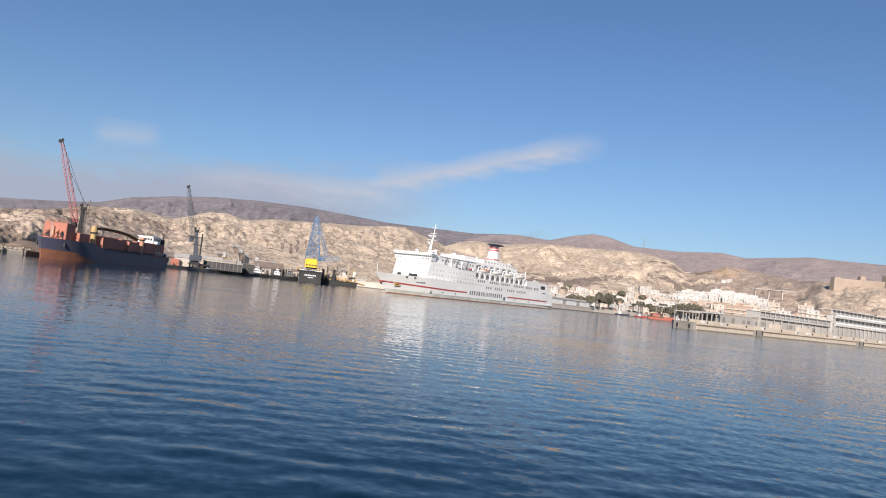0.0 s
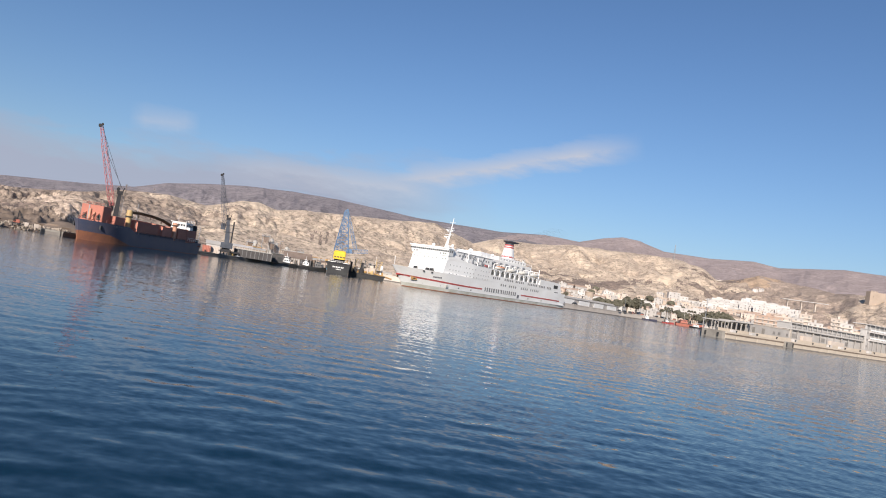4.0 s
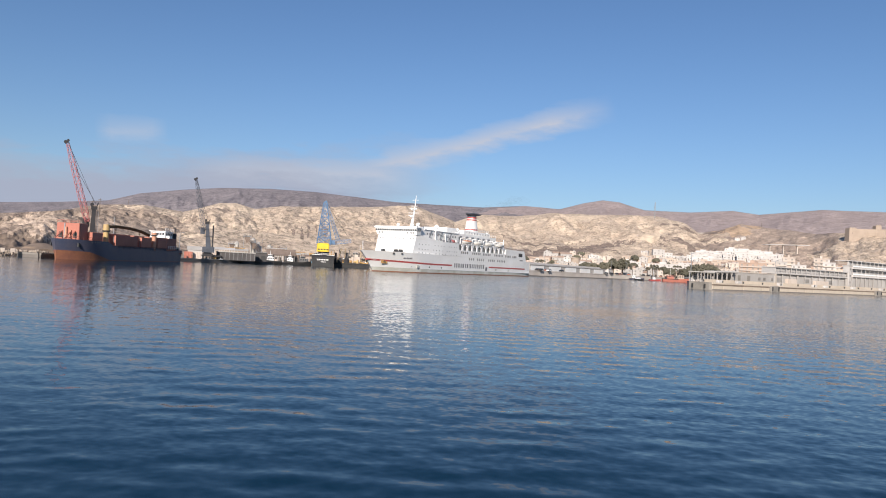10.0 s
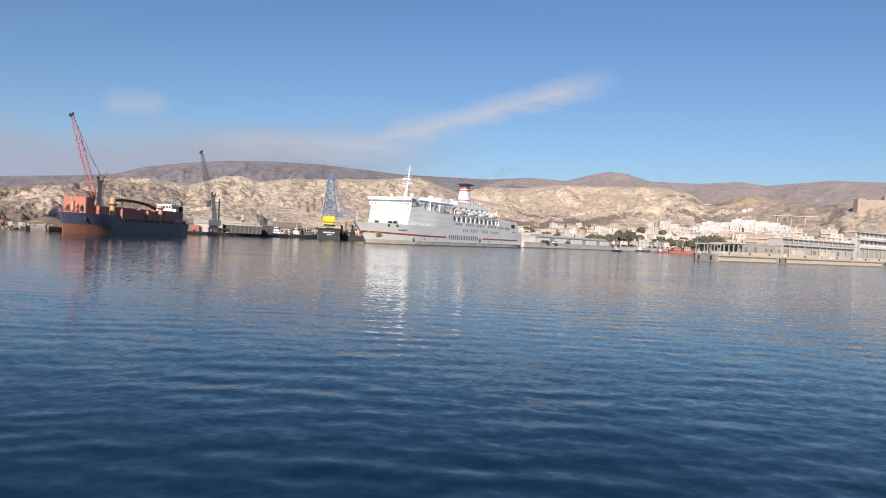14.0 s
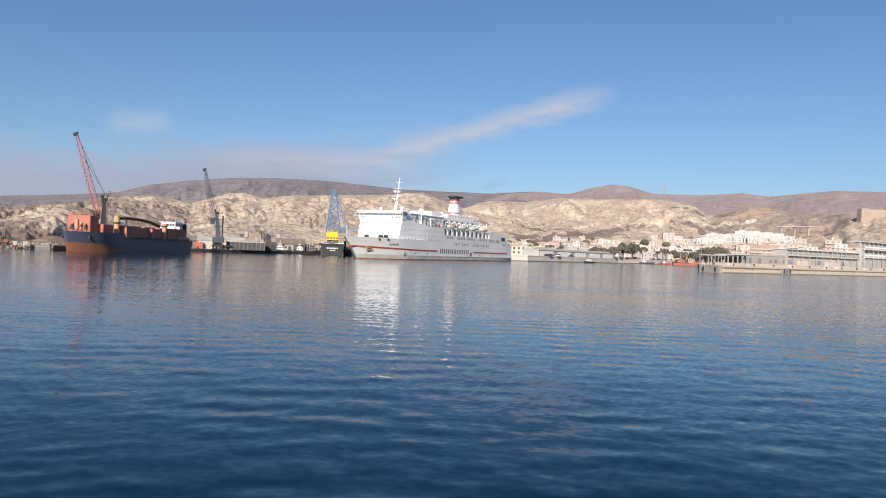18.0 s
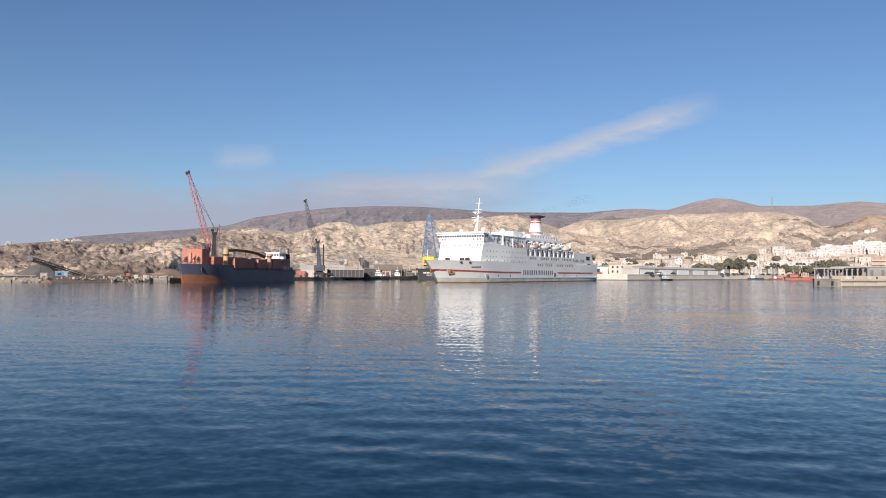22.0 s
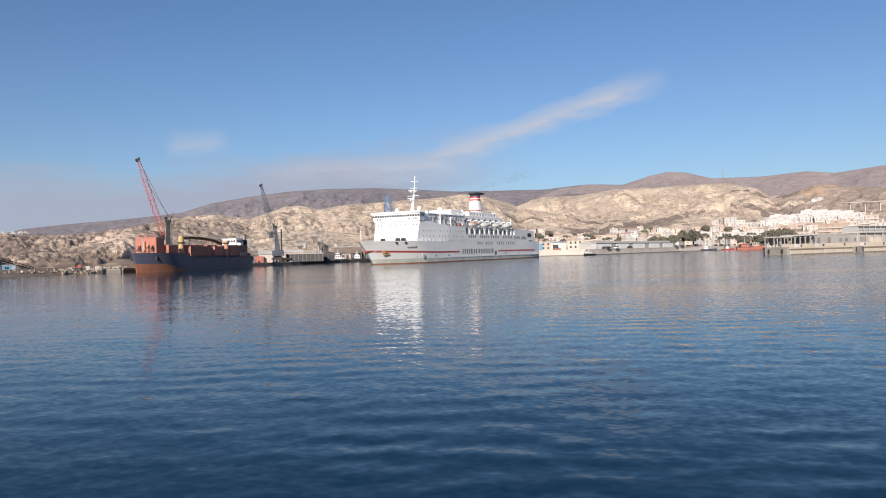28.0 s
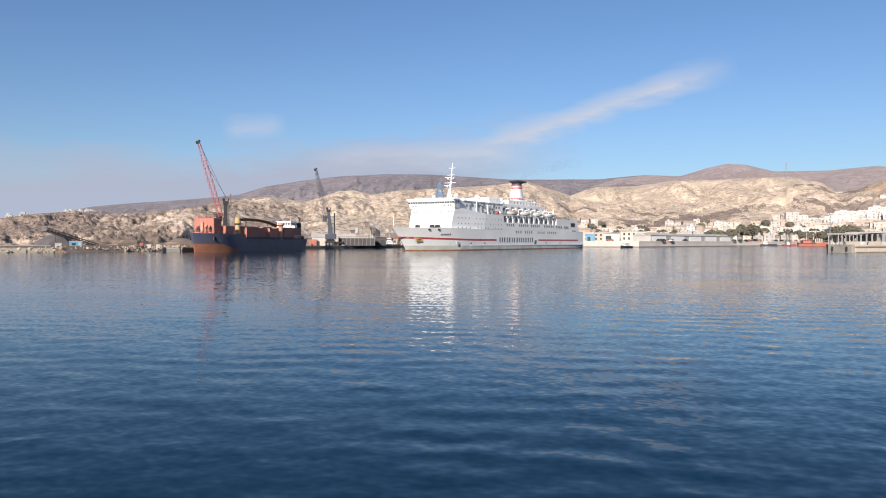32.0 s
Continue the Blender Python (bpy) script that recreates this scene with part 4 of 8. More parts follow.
    # deckhouse from the bridge to abaft the funnel
    house = Shape().box(17.4, 50, -8.4, 8.4, 13.0, 17.3).box(50, 90, -6.8, 6.8, 13.0, 17.6).box(60, 86, -5.5, 5.5, 17.6, 19.4)
    house.box(90, 97, -5, 5, 13.0, 15.2)
    dh = part("deckhouse", house, HULL_WHITE, ferry, "stepped white upper deckhouse")
    window_row(24, 47, 12, 15.6, 0.9, 0.8, 8.4, dh, (5,))
    window_row(53, 88, 16, 15.9, 0.9, 0.8, 6.8, dh, (7,))
    window_row(62, 84, 9, 18.5, 0.8, 0.7, 5.5, dh)
    part("fan_room", Shape().bevel_box(42.5, 51.5, -6.6, 6.6, 17.3, 19.5, 0.2), WHITE, dh, "bright white ventilation house")
    rl = Shape()
    for s in (-1, 1):
        rails(rl, [(22, s * 8.2, 17.35), (49.5, s * 8.2, 17.35)])
        rails(rl, [(51, s * 6.6, 17.65), (90, s * 6.6, 17.65)])
        rails(rl, [(62, s * 5.3, 19.4), (85, s * 5.3, 19.4)])
    part("railing", rl, WHITE, dh)
    for i, (x, y) in enumerate(((26, -3), (33, 4), (37, -5), (56, 3), (57, -4), (88, -3))):
        part("vent_cowl", Shape().rod((x, y, 17.3), (x, y, 18.9), 0.45, n=8).rod((x, y, 18.9), (x - 0.7, y, 19.4), 0.5, 0.8, n=8), WHITE, dh)
    for s in (-1, 1):
        cr = Shape().rod((30, s * 8.8, 13.0), (30, s * 8.8, 17.6), 0.25, 0.18).rod((30, s * 8.8, 17.2), (37, s * 8.8, 15.2), 0.16)
        cr.rod((38, s * 8.8, 13.0), (38, s * 8.8, 16.4), 0.2).rod((38, s * 8.8, 16.0), (44, s * 8.8, 14.6), 0.14)
        part("stores_crane", cr, WHITE, dh)
        for x in (43.5, 46.2):
            part("raft_canister", Shape().rod((x, s * 9.2, 13.7), (x + 1.5, s * 9.2, 13.7), 0.55, n=8), RED if x < 45 else WHITE, dh)
    for x, y, r in ((35.5, -6.2, 0.75), (24, 5.5, 0.7)):
        part("satellite_dome", Shape().rod((x, y, 17.3), (x, y, 18.6), 0.18).blob((x, y, 19.0), (r, r, r), 3, 10, 7, 0.0), WHITE, dh, smooth=True)
    part("aft_gantry", Shape().rod((97, -7.6, 12.8), (97, -7.6, 17.2), 0.3, 0.2).rod((97, 7.6, 12.8), (97, 7.6, 17.2), 0.3, 0.2).box(90, 96.6, -7.4, 7.4, 15.6, 15.9)
         .rod((91, -7.2, 13), (91, -7.2, 15.6), 0.12).rod((91, 7.2, 13), (91, 7.2, 15.6), 0.12), WHITE, dh, "white gantry over the after deck")
    # rails, lockers and ladders along the open deck below the bridge
    for s in (-1, 1):
        gear = Shape()
        for i in range(9):
            x = 22.5 + i * 2.6
            gear.box(x, x + 1.3, min(s * 8.6, s * 9.3), max(s * 8.6, s * 9.3), 13.0, 13.7 + 0.5 * (i % 3 == 1))
        part("deck_locker", gear, STEEL, dh)
        for x in (24.5, 33.0, 40.5):
            part("ladder", Shape().rod((x, s * 8.5, 13.0), (x + 2.6, s * 8.5, 17.3), 0.12, n=4).rod((x + 0.6, s * 8.5, 13.0), (x + 3.2, s * 8.5, 17.3), 0.12, n=4), STEEL, dh)
        part("deck_rim", Shape().box(21.5, 50, min(s * 8.4, s * 8.7), max(s * 8.4, s * 8.7), 17.1, 17.35), WHITE, dh)
        for i in range(6):
            part("vent_box", Shape().bevel_box(53 + i * 5.4, 55.2 + i * 5.4, min(s * 6.8, s * 7.5), max(s * 6.8, s * 7.5), 14.9, 16.6, 0.1), STEEL, dh)
    # signal mast
    mast = part("signal_mast", Shape().rod((25.2, 0, 17.6), (27.0, 0, 25.2), 0.75, 0.25, 8).rod((27.0, 0, 25.0), (27.9, 0, 31.2), 0.22, 0.1)
                .rod((26.4, -2.4, 24.0), (26.4, 2.4, 24.0), 0.1).rod((26.9, -1.6, 26.8), (26.9, 1.6, 26.8), 0.08).rod((27.5, -1.5, 29.3), (27.5, 1.5, 29.3), 0.07), WHITE, ferry, "raked white signal mast")
    for x, z, w in ((24.6, 22.3, 1.3), (25.0, 25.2, 1.1), (28.3, 25.6, 1.0)):
        part("radar", Shape().box(x - 0.25, x + 0.25, -0.25, 0.25, z, z + 0.5).box(x - 0.12, x + 0.12, -w, w, z + 0.5, z + 0.7)
             .rod((x, 0, z), (26.6, 0, z - 0.3), 0.2), WHITE, mast)
    # funnel: white with red bands and a broad dark cap that overhangs
    def oval(x0, x1, w, z, n=16):
        c, a = (x0 + x1) / 2, (x1 - x0) / 2
        return [(c + a * math.copysign(abs(math.cos(t)) ** 0.6, math.cos(t)), w * math.copysign(abs(math.sin(t)) ** 0.7, math.sin(t)), z)
                for t in (2 * math.pi * j / n for j in range(n))]
    levels = [(19.2, 73.6, 81.2, 2.5), (20.3, 73.8, 80.9, 2.45), (21.0, 74.0, 80.7, 2.4), (24.8, 74.8, 79.6, 2.05), (25.5, 75.0, 79.4, 1.98),
              (25.8, 75.05, 79.35, 1.96), (26.5, 75.2, 79.2, 1.9), (27.3, 75.4, 79.2, 1.85)]
    mats = [WHITE, RED, WHITE, RED, WHITE, RED, CRANE_GREY]
    fn = None
    for i, m in enumerate(mats):
        (z0, a0, b0, w0), (z1, a1, b1, w1) = levels[i:i + 2]
        sh = Shape().loft([oval(a0, b0, w0, z0), oval(a1, b1, w1, z1)])
        if fn is None:
            fn = part("funnel", sh, m, ferry, "white funnel with red bands and a black spreading cap", smooth=True)
        else:
            part("funnel_band" if m is RED else "funnel_casing", sh, m, fn, smooth=True)
    part("funnel_cap", Shape().loft([oval(75.2, 79.6, 1.9, 27.2), oval(73.6, 83.4, 2.5, 27.8), oval(73.4, 83.8, 2.6, 28.1), oval(75.4, 81, 1.9, 28.4)]), CRANE_GREY, fn, "flat black smoke deflector", smooth=True)
    # thin exhaust drifting off to port
    puffs, rng = Shape(), random.Random(12)
    for i in range(11):
        k = i / 10
        puffs.blob((77.5 + 7 * k + rng.uniform(-.6, .6), -22 * k + rng.uniform(-1, 1), 28.8 + 6.5 * k ** 0.8 + rng.uniform(-.5, .5)), (1.0 + 2.2 * k, 1.3 + 2.6 * k, 0.6 + 1.3 * k), 40 + i, 10, 8, 0.12)
    part("exhaust_smoke", puffs, SMOKE, fn, "thin grey exhaust smoke", smooth=True)
    # lifeboats under their davits
    for s in (-1, 1):
        for i in range(4):
            x, L = 52.0 + i * 11.0, 8.4
            rings = []
            for k in range(9):
                u = k / 8
                w = 1.55 * (1 - abs(2 * u - 1) ** 2.6) + 0.05
                sheer = 0.35 * abs(2 * u - 1) ** 2
                rings.append([(u * L, -w, 1.25 + sheer), (u * L, -w * 0.8, 0.55 + sheer), (u * L, 0, 0.25 + sheer * 1.6), (u * L, w * 0.8, 0.55 + sheer), (u * L, w, 1.25 + sheer)])
            lb = part("lifeboat", Shape().loft(rings), BOAT_WHITE, ferry, "white lifeboat slung from its davits", smooth=True, at=pose(x, s * 9.3, 12.9))
            rings = []
            for k in range(7):
                u = 0.06 + 0.88 * k / 6
                w = 1.45 * (1 - abs(2 * u - 1) ** 2.6) + 0.05
                h = 0.5 * (1 - abs(2 * u - 1) ** 3) + 0.12
                rings.append([(u * L, -w, 1.3), (u * L, -w * 0.7, 1.3 + h), (u * L, w * 0.7, 1.3 + h), (u * L, w, 1.3)])
            part("canopy", Shape().loft(rings), BOAT_WHITE if i else ORANGE, lb, smooth=True)
            for xx in (1.3, L - 1.3):
                part("davit", Shape().rod((xx, -s * 1.9, -0.2), (xx, -s * 1.7, 2.6), 0.2, n=5).rod((xx, -s * 1.7, 2.6), (xx, s * 0.2, 2.9), 0.17, n=5).rod((xx, s * 0.1, 2.9), (xx, s * 0.1, 1.2), 0.05, n=4), WHITE, lb)


ferry_hull()
ferry_upper()

# ---- the cargo ship at the quay: x aft from the stem, y to its starboard ----
cargo = thing("cargo_ship", pose(-96.4, 180.6, 0, 0, 0, 90 - 5.0), "dark blue coaster with a rusty bow, loaded with red containers", "cargo ship")


def cargo_ship():
    L, B, top = 62.0, 5.7, 5.6

    def half(x, z):
        f = max(0, min(1, z / top))
        nose = -1.2 * f**1.3
        full = 15 - 6 * f
        k = max(0.0, min(1.0, (x - nose) / (full - nose)))
        h = B * (1 - (1 - k) ** 2.2)
        if x > 50:
            h *= 1 - 0.28 * ((x - 50) / 12) ** 2 * (1.2 - 0.6 * f)
        return max(h, 0.03), nose

    def skin(name, z_lo, z_hi, material, parent, label, x_end=L):
        rings, n = [], 34
        for i in range(n + 1):
            k, row = (i / n) ** 1.5, []
            for j in range(5):
                x0 = -3.2 * k
                zl, zh = z_lo(k * x_end), z_hi(k * x_end)
                z = zl + (zh - zl) * j / 4
                nose = half(0, z)[1]
                x = nose + (x_end - nose) * k
                row.append((x, half(x, z)[0], z))
            rings.append([(x, -h, z) for x, h, z in row] + [(x, h, z) for x, h, z in reversed(row)])
        return part(name, Shape().loft(rings), material, parent, label, smooth=True)

    line = lambda x: max(0.12, 2.35 - 0.03 * x - 0.22 * max(0, x - 7))  # the trimmed ship shows its antifouling at the bow
    sheer = lambda x: 5.25 - 0.01 * x if x < 15.5 else max(3.35, 5.1 - (x - 15.5) * 0.7) + 0.5 * min(1, max(0, x - 52) / 6)
    hull = skin("hull", line, sheer, NAVY, cargo, "dark blue riveted hull with scuffs")
    skin("boot_topping", lambda x: -1.5, line, ANTIFOUL, hull, "rust-orange antifouling bared at the bow")
    part("main_deck", Shape().box(15.5, 61, -5.0, 5.0, 2.6, 3.0), ANTIFOUL, hull)
    part("hatch_coaming", Shape().bevel_box(18.0, 49.4, -5.0, 5.0, 2.9, 4.1, 0.1), NAVY, hull, "dark blue hatch coaming")
    part("forecastle", Shape().prism([(0.8, -0.4), (4, -2.4), (9, -4.3), (15.5, -5.0), (15.5, 5.0), (9, 4.3), (4, 2.4), (0.8, 0.4)], 4.4, 4.95), ANTIFOUL, hull)
    for i, (w, z) in enumerate(((0.5, 4.55), (0.4, 4.55), (0.45, 4.55), (0.4, 4.55))):
        x = 6.8 + i * 0.95
        h = half(x, z)[0]
        part("lettering", Shape().box(x, x + w * 0.7, -h - 0.05, -h + 0.1, z, z + 0.36), FENDER_GREY, hull)
    for side in (-1, 1):
        part("anchor", Shape().box(3.1, 4.0, side * (half(3.5, 4)[0] - 0.1), side * (half(3.5, 4)[0] + 0.25), 3.3, 4.3), BLACK, hull)
        part("bulwark_rail", rails(Shape(), [(19, side * 5.55, 3.35), (50, side * 5.55, 3.35)], 0.9, 3), CRANE_DARK, hull)
    # the tall red-oxide house on the forecastle
    fh = part("bow_house", Shape().bevel_box(4.6, 8.6, -2.9, 3.3, 5.0, 9.5, 0.12), BOX_RED, cargo, "red-oxide deckhouse on the forecastle")
    for y in (-1.9, 2.1):
        part("doorway", Shape().rod((4.5, y, 6.7), (4.62, y, 6.7), 0.5, n=12).box(4.5, 4.62, y - 0.5, y + 0.5, 5.7, 6.7), SHADE, fh)
    part("vent_trunk", Shape().rod((4.3, 0.5, 5.6), (4.3, 0.5, 8.4), 0.3, n=8).rod((4.3, -0.7, 5.6), (4.3, -0.7, 7.6), 0.26, n=8), SALMON, fh)
    part("ladder", Shape().box(4.5, 4.58, 0.9, 1.2, 5.4, 9.4), STEEL, fh)
    part("railing", rails(Shape(), [(4.7, -2.8, 9.5), (4.7, 3.2, 9.5), (8.4, 3.2, 9.5)], 0.7, 1.4), BOX_RED, fh)
    part("side_store", Shape().bevel_box(8.6, 13.6, -4.2, 4.0, 5.0, 7.4, 0.1), BOX_RED, fh)
    for y in (-1.9, -0.8, 1.7):
        part("breakwater_stay", Shape().rod((1.8, y, 5.3), (4.6, y, 7.4), 0.12), BOX_RED, fh)
    part("rail", rails(Shape(), [(-0.9, 0, 5.2), (4, -3.4, 5.15), (15, -5.3, 5.0)], 0.8, 1.5), BOX_RED, fh)
    # two deck cranes: pedestals and a long arched jib laid aft
    for x, y, m, lab in ((16.4, -3.4, CRANE_YELLOW, "ochre crane pedestal"), (41.4, -4.6, SALMON, "salmon crane pedestal")):
        ped = part("crane_pedestal", Shape().rod((x, y, 3.4), (x, y, 7.9), 0.72, 0.72, 12).rod((x, y, 7.9), (x, y, 9.9 if x < 20 else 8.9), 0.95, 0.8, 12), m, cargo, lab, smooth=True)
        part("slewing_ring", Shape().rod((x, y, 7.9), (x, y, 8.25), 1.0, n=12), CRANE_DARK, ped)
    arc = [Vector((17, -3.2, 9.3)), Vector((22, -3.0, 9.6)), Vector((29, -2.8, 9.5)), Vector((36, -2.7, 9.0)), Vector((42, -2.6, 7.9))]
    jib = part("jib", Shape().rod(arc[0], arc[1], 0.42, n=8), JIB_BROWN, cargo, "weathered brown crane jib lying aft")
    for p, q in zip(arc[1:], arc[2:]):
        part("jib_section", Shape().rod(p, q, 0.42, n=8), JIB_BROWN, jib)
    for p, q in zip(arc, arc[1:]):
        for dy in (-0.5, 0.5):
            part("jib_rail", Shape().rod(p + Vector((0, dy, 0.25)), q + Vector((0, dy, 0.25)), 0.14, n=5), JIB_BROWN, jib)
    for p in arc[1:4]:
        part("jib_hanger", Shape().rod(p, p + Vector((0, 0, -1.3)), 0.1, n=4), JIB_BROWN, jib)
    # wheelhouse aft
    wh = part("wheelhouse", Shape().bevel_box(49.8, 55.0, -4.0, 0.9, 7.6, 9.6, 0.12), WHITE, cargo, "white wheelhouse with a dark window band")
    part("lower_house", Shape().bevel_box(50.2, 57.0, -4.6, 4.4, 3.4, 7.6, 0.12), BOX_RED, wh, "red-oxide lower house")
    part("bridge_wing", Shape().box(50.4, 52.4, -5.2, 1.6, 7.5, 8.3), WHITE, wh)
    for i in range(5):
        part("window", Shape().box(49.72, 49.84, -3.7 + i * 0.92, -3.05 + i * 0.92, 8.5, 9.2), GLASS, wh)
    for i in range(4):
        part("window", Shape().box(50.4 + i * 1.1, 51.1 + i * 1.1, -4.08, -3.98, 8.5, 9.2), GLASS, wh)
    part("wheelhouse_roof", Shape().box(49.4, 55.3, -4.3, 1.2, 9.6, 9.8), WHITE, wh)
    part("monkey_island_rail", rails(Shape(), [(49.6, -4.1, 9.8), (55.1, -4.1, 9.8)], 0.9, 1.1), WHITE, wh)
    part("radar_mast", Shape().rod((52, 0, 9.9), (52, 0, 12.0), 0.06).box(51.95, 52.05, -0.6, 0.6, 11.0, 11.1), STEEL, wh)
    part("ship_funnel", Shape().bevel_box(56.0, 58.2, -4.0, -1.6, 4.0, 9.4, 0.2).rod((57.6, -3.6, 9.2), (57.6, -3.6, 11.2), 0.14, n=6), CRANE_DARK, cargo, "dark exhaust casing")
    part("foremast", Shape().rod((28, 1, 3.4), (28, 1, 12.6), 0.11, 0.06), STEEL, cargo)
    part("stern_gear", Shape().rod((58.6, -3.6, 3.6), (58.6, -3.6, 6.6), 0.16).rod((60, -3, 3.4), (60, -3, 5), 0.3).box(56.5, 60.5, -4, -3, 3.4, 4.8), CRANE_DARK, cargo)
    part("stern_rail", rails(Shape(), [(50, -5.3, 4.0), (58, -4.9, 4.0), (61.5, -3.9, 4.0), (61.5, 3.9, 4.0)], 1.0, 1.5), WHITE, cargo)


cargo_ship()


def container_mesh(L, name="shell"):
    """A corrugated steel box: ribs along its sides between corner posts."""
    n, side = int(L / 0.55), []
    for i in range(n):
        x, w = -L / 2 + 0.1 + (L - 0.2) * i / n, (L - 0.2) / n
        side += [(x, 1.14), (x + w * 0.2, 1.2), (x + w * 0.55, 1.2), (x + w * 0.75, 1.14)]
    return Shape().prism([(x, -y) for x, y in side] + [(x, y) for x, y in reversed(side)], 0.12, 2.52)


def container(m, L, label, material, group=""):
    c = thing("shipping_container", m, label, "container", group)
    part("shell", container_mesh(L), material, c)
    post = Shape().box(-0.08, 0.08, -0.08, 0.08, 0, 2.59).mesh("corner_post", material)
    for x in (-L / 2 + 0.08, L / 2 - 0.08):
        for y in (-1.14, 1.14):
            part("corner_post", post, None, c, at=pose(x, y, 0))
    part("roof_rail", Shape().box(-L / 2, L / 2, -1.22, 1.22, 2.5, 2.6), material, c)
    part("base_rail", Shape().box(-L / 2, L / 2, -1.22, 1.22, 0, 0.14), material, c)
    for y in (-0.6, 0.6):
        part("door_bar", Shape().rod((-L / 2 - 0.03, y, 0.2), (-L / 2 - 0.03, y, 2.4), 0.04, n=4), STEEL, c)
    return c


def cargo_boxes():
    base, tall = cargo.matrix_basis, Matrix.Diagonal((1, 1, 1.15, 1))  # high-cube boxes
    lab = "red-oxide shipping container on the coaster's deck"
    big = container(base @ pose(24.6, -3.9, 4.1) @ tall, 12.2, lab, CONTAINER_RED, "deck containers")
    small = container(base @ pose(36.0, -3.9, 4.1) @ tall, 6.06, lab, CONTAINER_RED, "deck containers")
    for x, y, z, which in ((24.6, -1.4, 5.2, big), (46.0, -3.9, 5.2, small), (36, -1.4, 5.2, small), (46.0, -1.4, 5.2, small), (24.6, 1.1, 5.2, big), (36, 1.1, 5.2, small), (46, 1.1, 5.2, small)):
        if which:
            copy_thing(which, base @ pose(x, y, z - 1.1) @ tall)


cargo_boxes()


# ---- harbour cranes ----
def mobile_crane(name, m, tip, pivot, tower_top, material, boom_material, label, foot):
    """A mobile harbour crane: wheeled base on outriggers, dark tower, lattice boom. Points are in the crane's space."""
    c = thing(name, m, label, "harbour crane")
    und = part("undercarriage", Shape().bevel_box(-2, 2, -6, 6, 1.0, 2.2, 0.15).box(-5.2, 5.2, -1.2, 1.2, 1.0, 1.7).box(-5.2, 5.2, -5.2, -3.4, 1.0, 1.6), CRANE_DARK, c)
    wheel = Shape().rod((0, -0.3, 0), (0, 0.3, 0), 0.7, n=10).mesh("wheel", RUBBER)
    for i in range(6):
        for s in (-1, 1):
            part("wheel", wheel, None, und, at=pose(s * 1.75, -5 + 2 * i, 0.7, 0, 0, 90))
    for x in (-4.3, 0):
        for s in (-1, 1):
            part("outrigger_pad", Shape().box(s * 5 - 0.8, s * 5 + 0.8, x - 0.8, x + 0.8, 0, 0.3).rod((s * 5, x, 0.3), (s * 5, x, 1.2), 0.22), STEEL, und)
    up = part("slewing_house", Shape().bevel_box(-2.2, 2.4, -4.2, 3, 2.6, 4.9, 0.25).rod((0, 0, 2.0), (0, 0, 2.7), 1.6, n=12), material, c)
    part("counterweight", Shape().bevel_box(-2.0, 2.0, 3.0, 4.6, 2.6, 4.8, 0.2), CRANE_DARK, up)
    t = Vector(tower_top)
    part("tower", Shape().hexa([(-foot, -foot, 4.9), (foot, -foot, 4.9), (foot, foot, 4.9), (-foot, foot, 4.9)],
                               [(t.x - 0.5, t.y - 0.6, t.z), (t.x + 0.5, t.y - 0.6, t.z), (t.x + 0.5, t.y + 0.6, t.z), (t.x - 0.5, t.y + 0.6, t.z)]), material, c, "steel box tower")
    head = part("tower_head", Shape().bevel_box(t.x - 0.85, t.x + 0.85, t.y - 0.8, t.y + 0.8, t.z - 0.6, t.z + 0.4, 0.1).rod((t.x - 0.6, t.y - 1.0, t.z + 0.9), (t.x - 0.6, t.y + 1.0, t.z + 0.9), 0.5, n=10)
                .rod((t.x + 0.7, t.y - 0.6, t.z + 0.4), (t.x + 1.0, t.y - 0.6, t.z + 1.5), 0.16, n=6), CRANE_DARK, c)
    part("ladder_cage", Shape().lattice((1.2, 0.4, 5.2), (t.x + 1.0, 0.4, t.z), 0.5, 0.5, 0.05, 9), STEEL, c)
    if foot > 0.9:
        part("hoist_column", Shape().box(0.9 + foot * 0.4, 1.5 + foot * 0.4, -0.35, 0.35, 4.9, t.z * 0.93), CRANE_DARK, c)
        part("platform", Shape().box(-1.4, 1.7, -1.2, 1.2, t.z * 0.62, t.z * 0.62 + 0.2).box(-1.2, 1.6, -1.1, 1.1, t.z * 0.82, t.z * 0.82 + 0.2), CRANE_GREY, c)
    p, q = Vector(pivot), Vector(tip)
    part("cab", Shape().bevel_box(p.x - 1.4, p.x + 0.4, p.y + 0.7, p.y + 2.4, p.z - 1.4, p.z + 1.0, 0.15), material, c, "operator's cab")
    boom = part("boom", Shape().lattice(p, p.lerp(q, 0.12), 0.9, 1.4, 0.12, 2).lattice(p.lerp(q, 0.12), p.lerp(q, 0.75), 1.4, 1.2, 0.1, 7).lattice(p.lerp(q, 0.75), q, 1.2, 0.6, 0.085, 3), boom_material, c, "lattice boom")
    part("boom_head", Shape().rod(q + Vector((-0.4, -0.5, 0.1)), q + Vector((-0.4, 0.5, 0.1)), 0.5, n=10).rod(q + Vector((0.2, -0.5, 0.6)), q + Vector((0.2, 0.5, 0.6)), 0.35, n=10), CRANE_DARK, boom)
    ropes = Shape()
    for dy in (-0.5, 0.5):
        ropes.rod(t + Vector((0, dy, 1.4)), q + Vector((0, dy, 0.4)), 0.05, n=4)
        ropes.rod(t + Vector((0.4, dy, 1.2)), p.lerp(q, 0.7) + Vector((0, dy, 0.6)), 0.05, n=4)
    part("hoist_rope", ropes, CRANE_DARK, c)
    return c


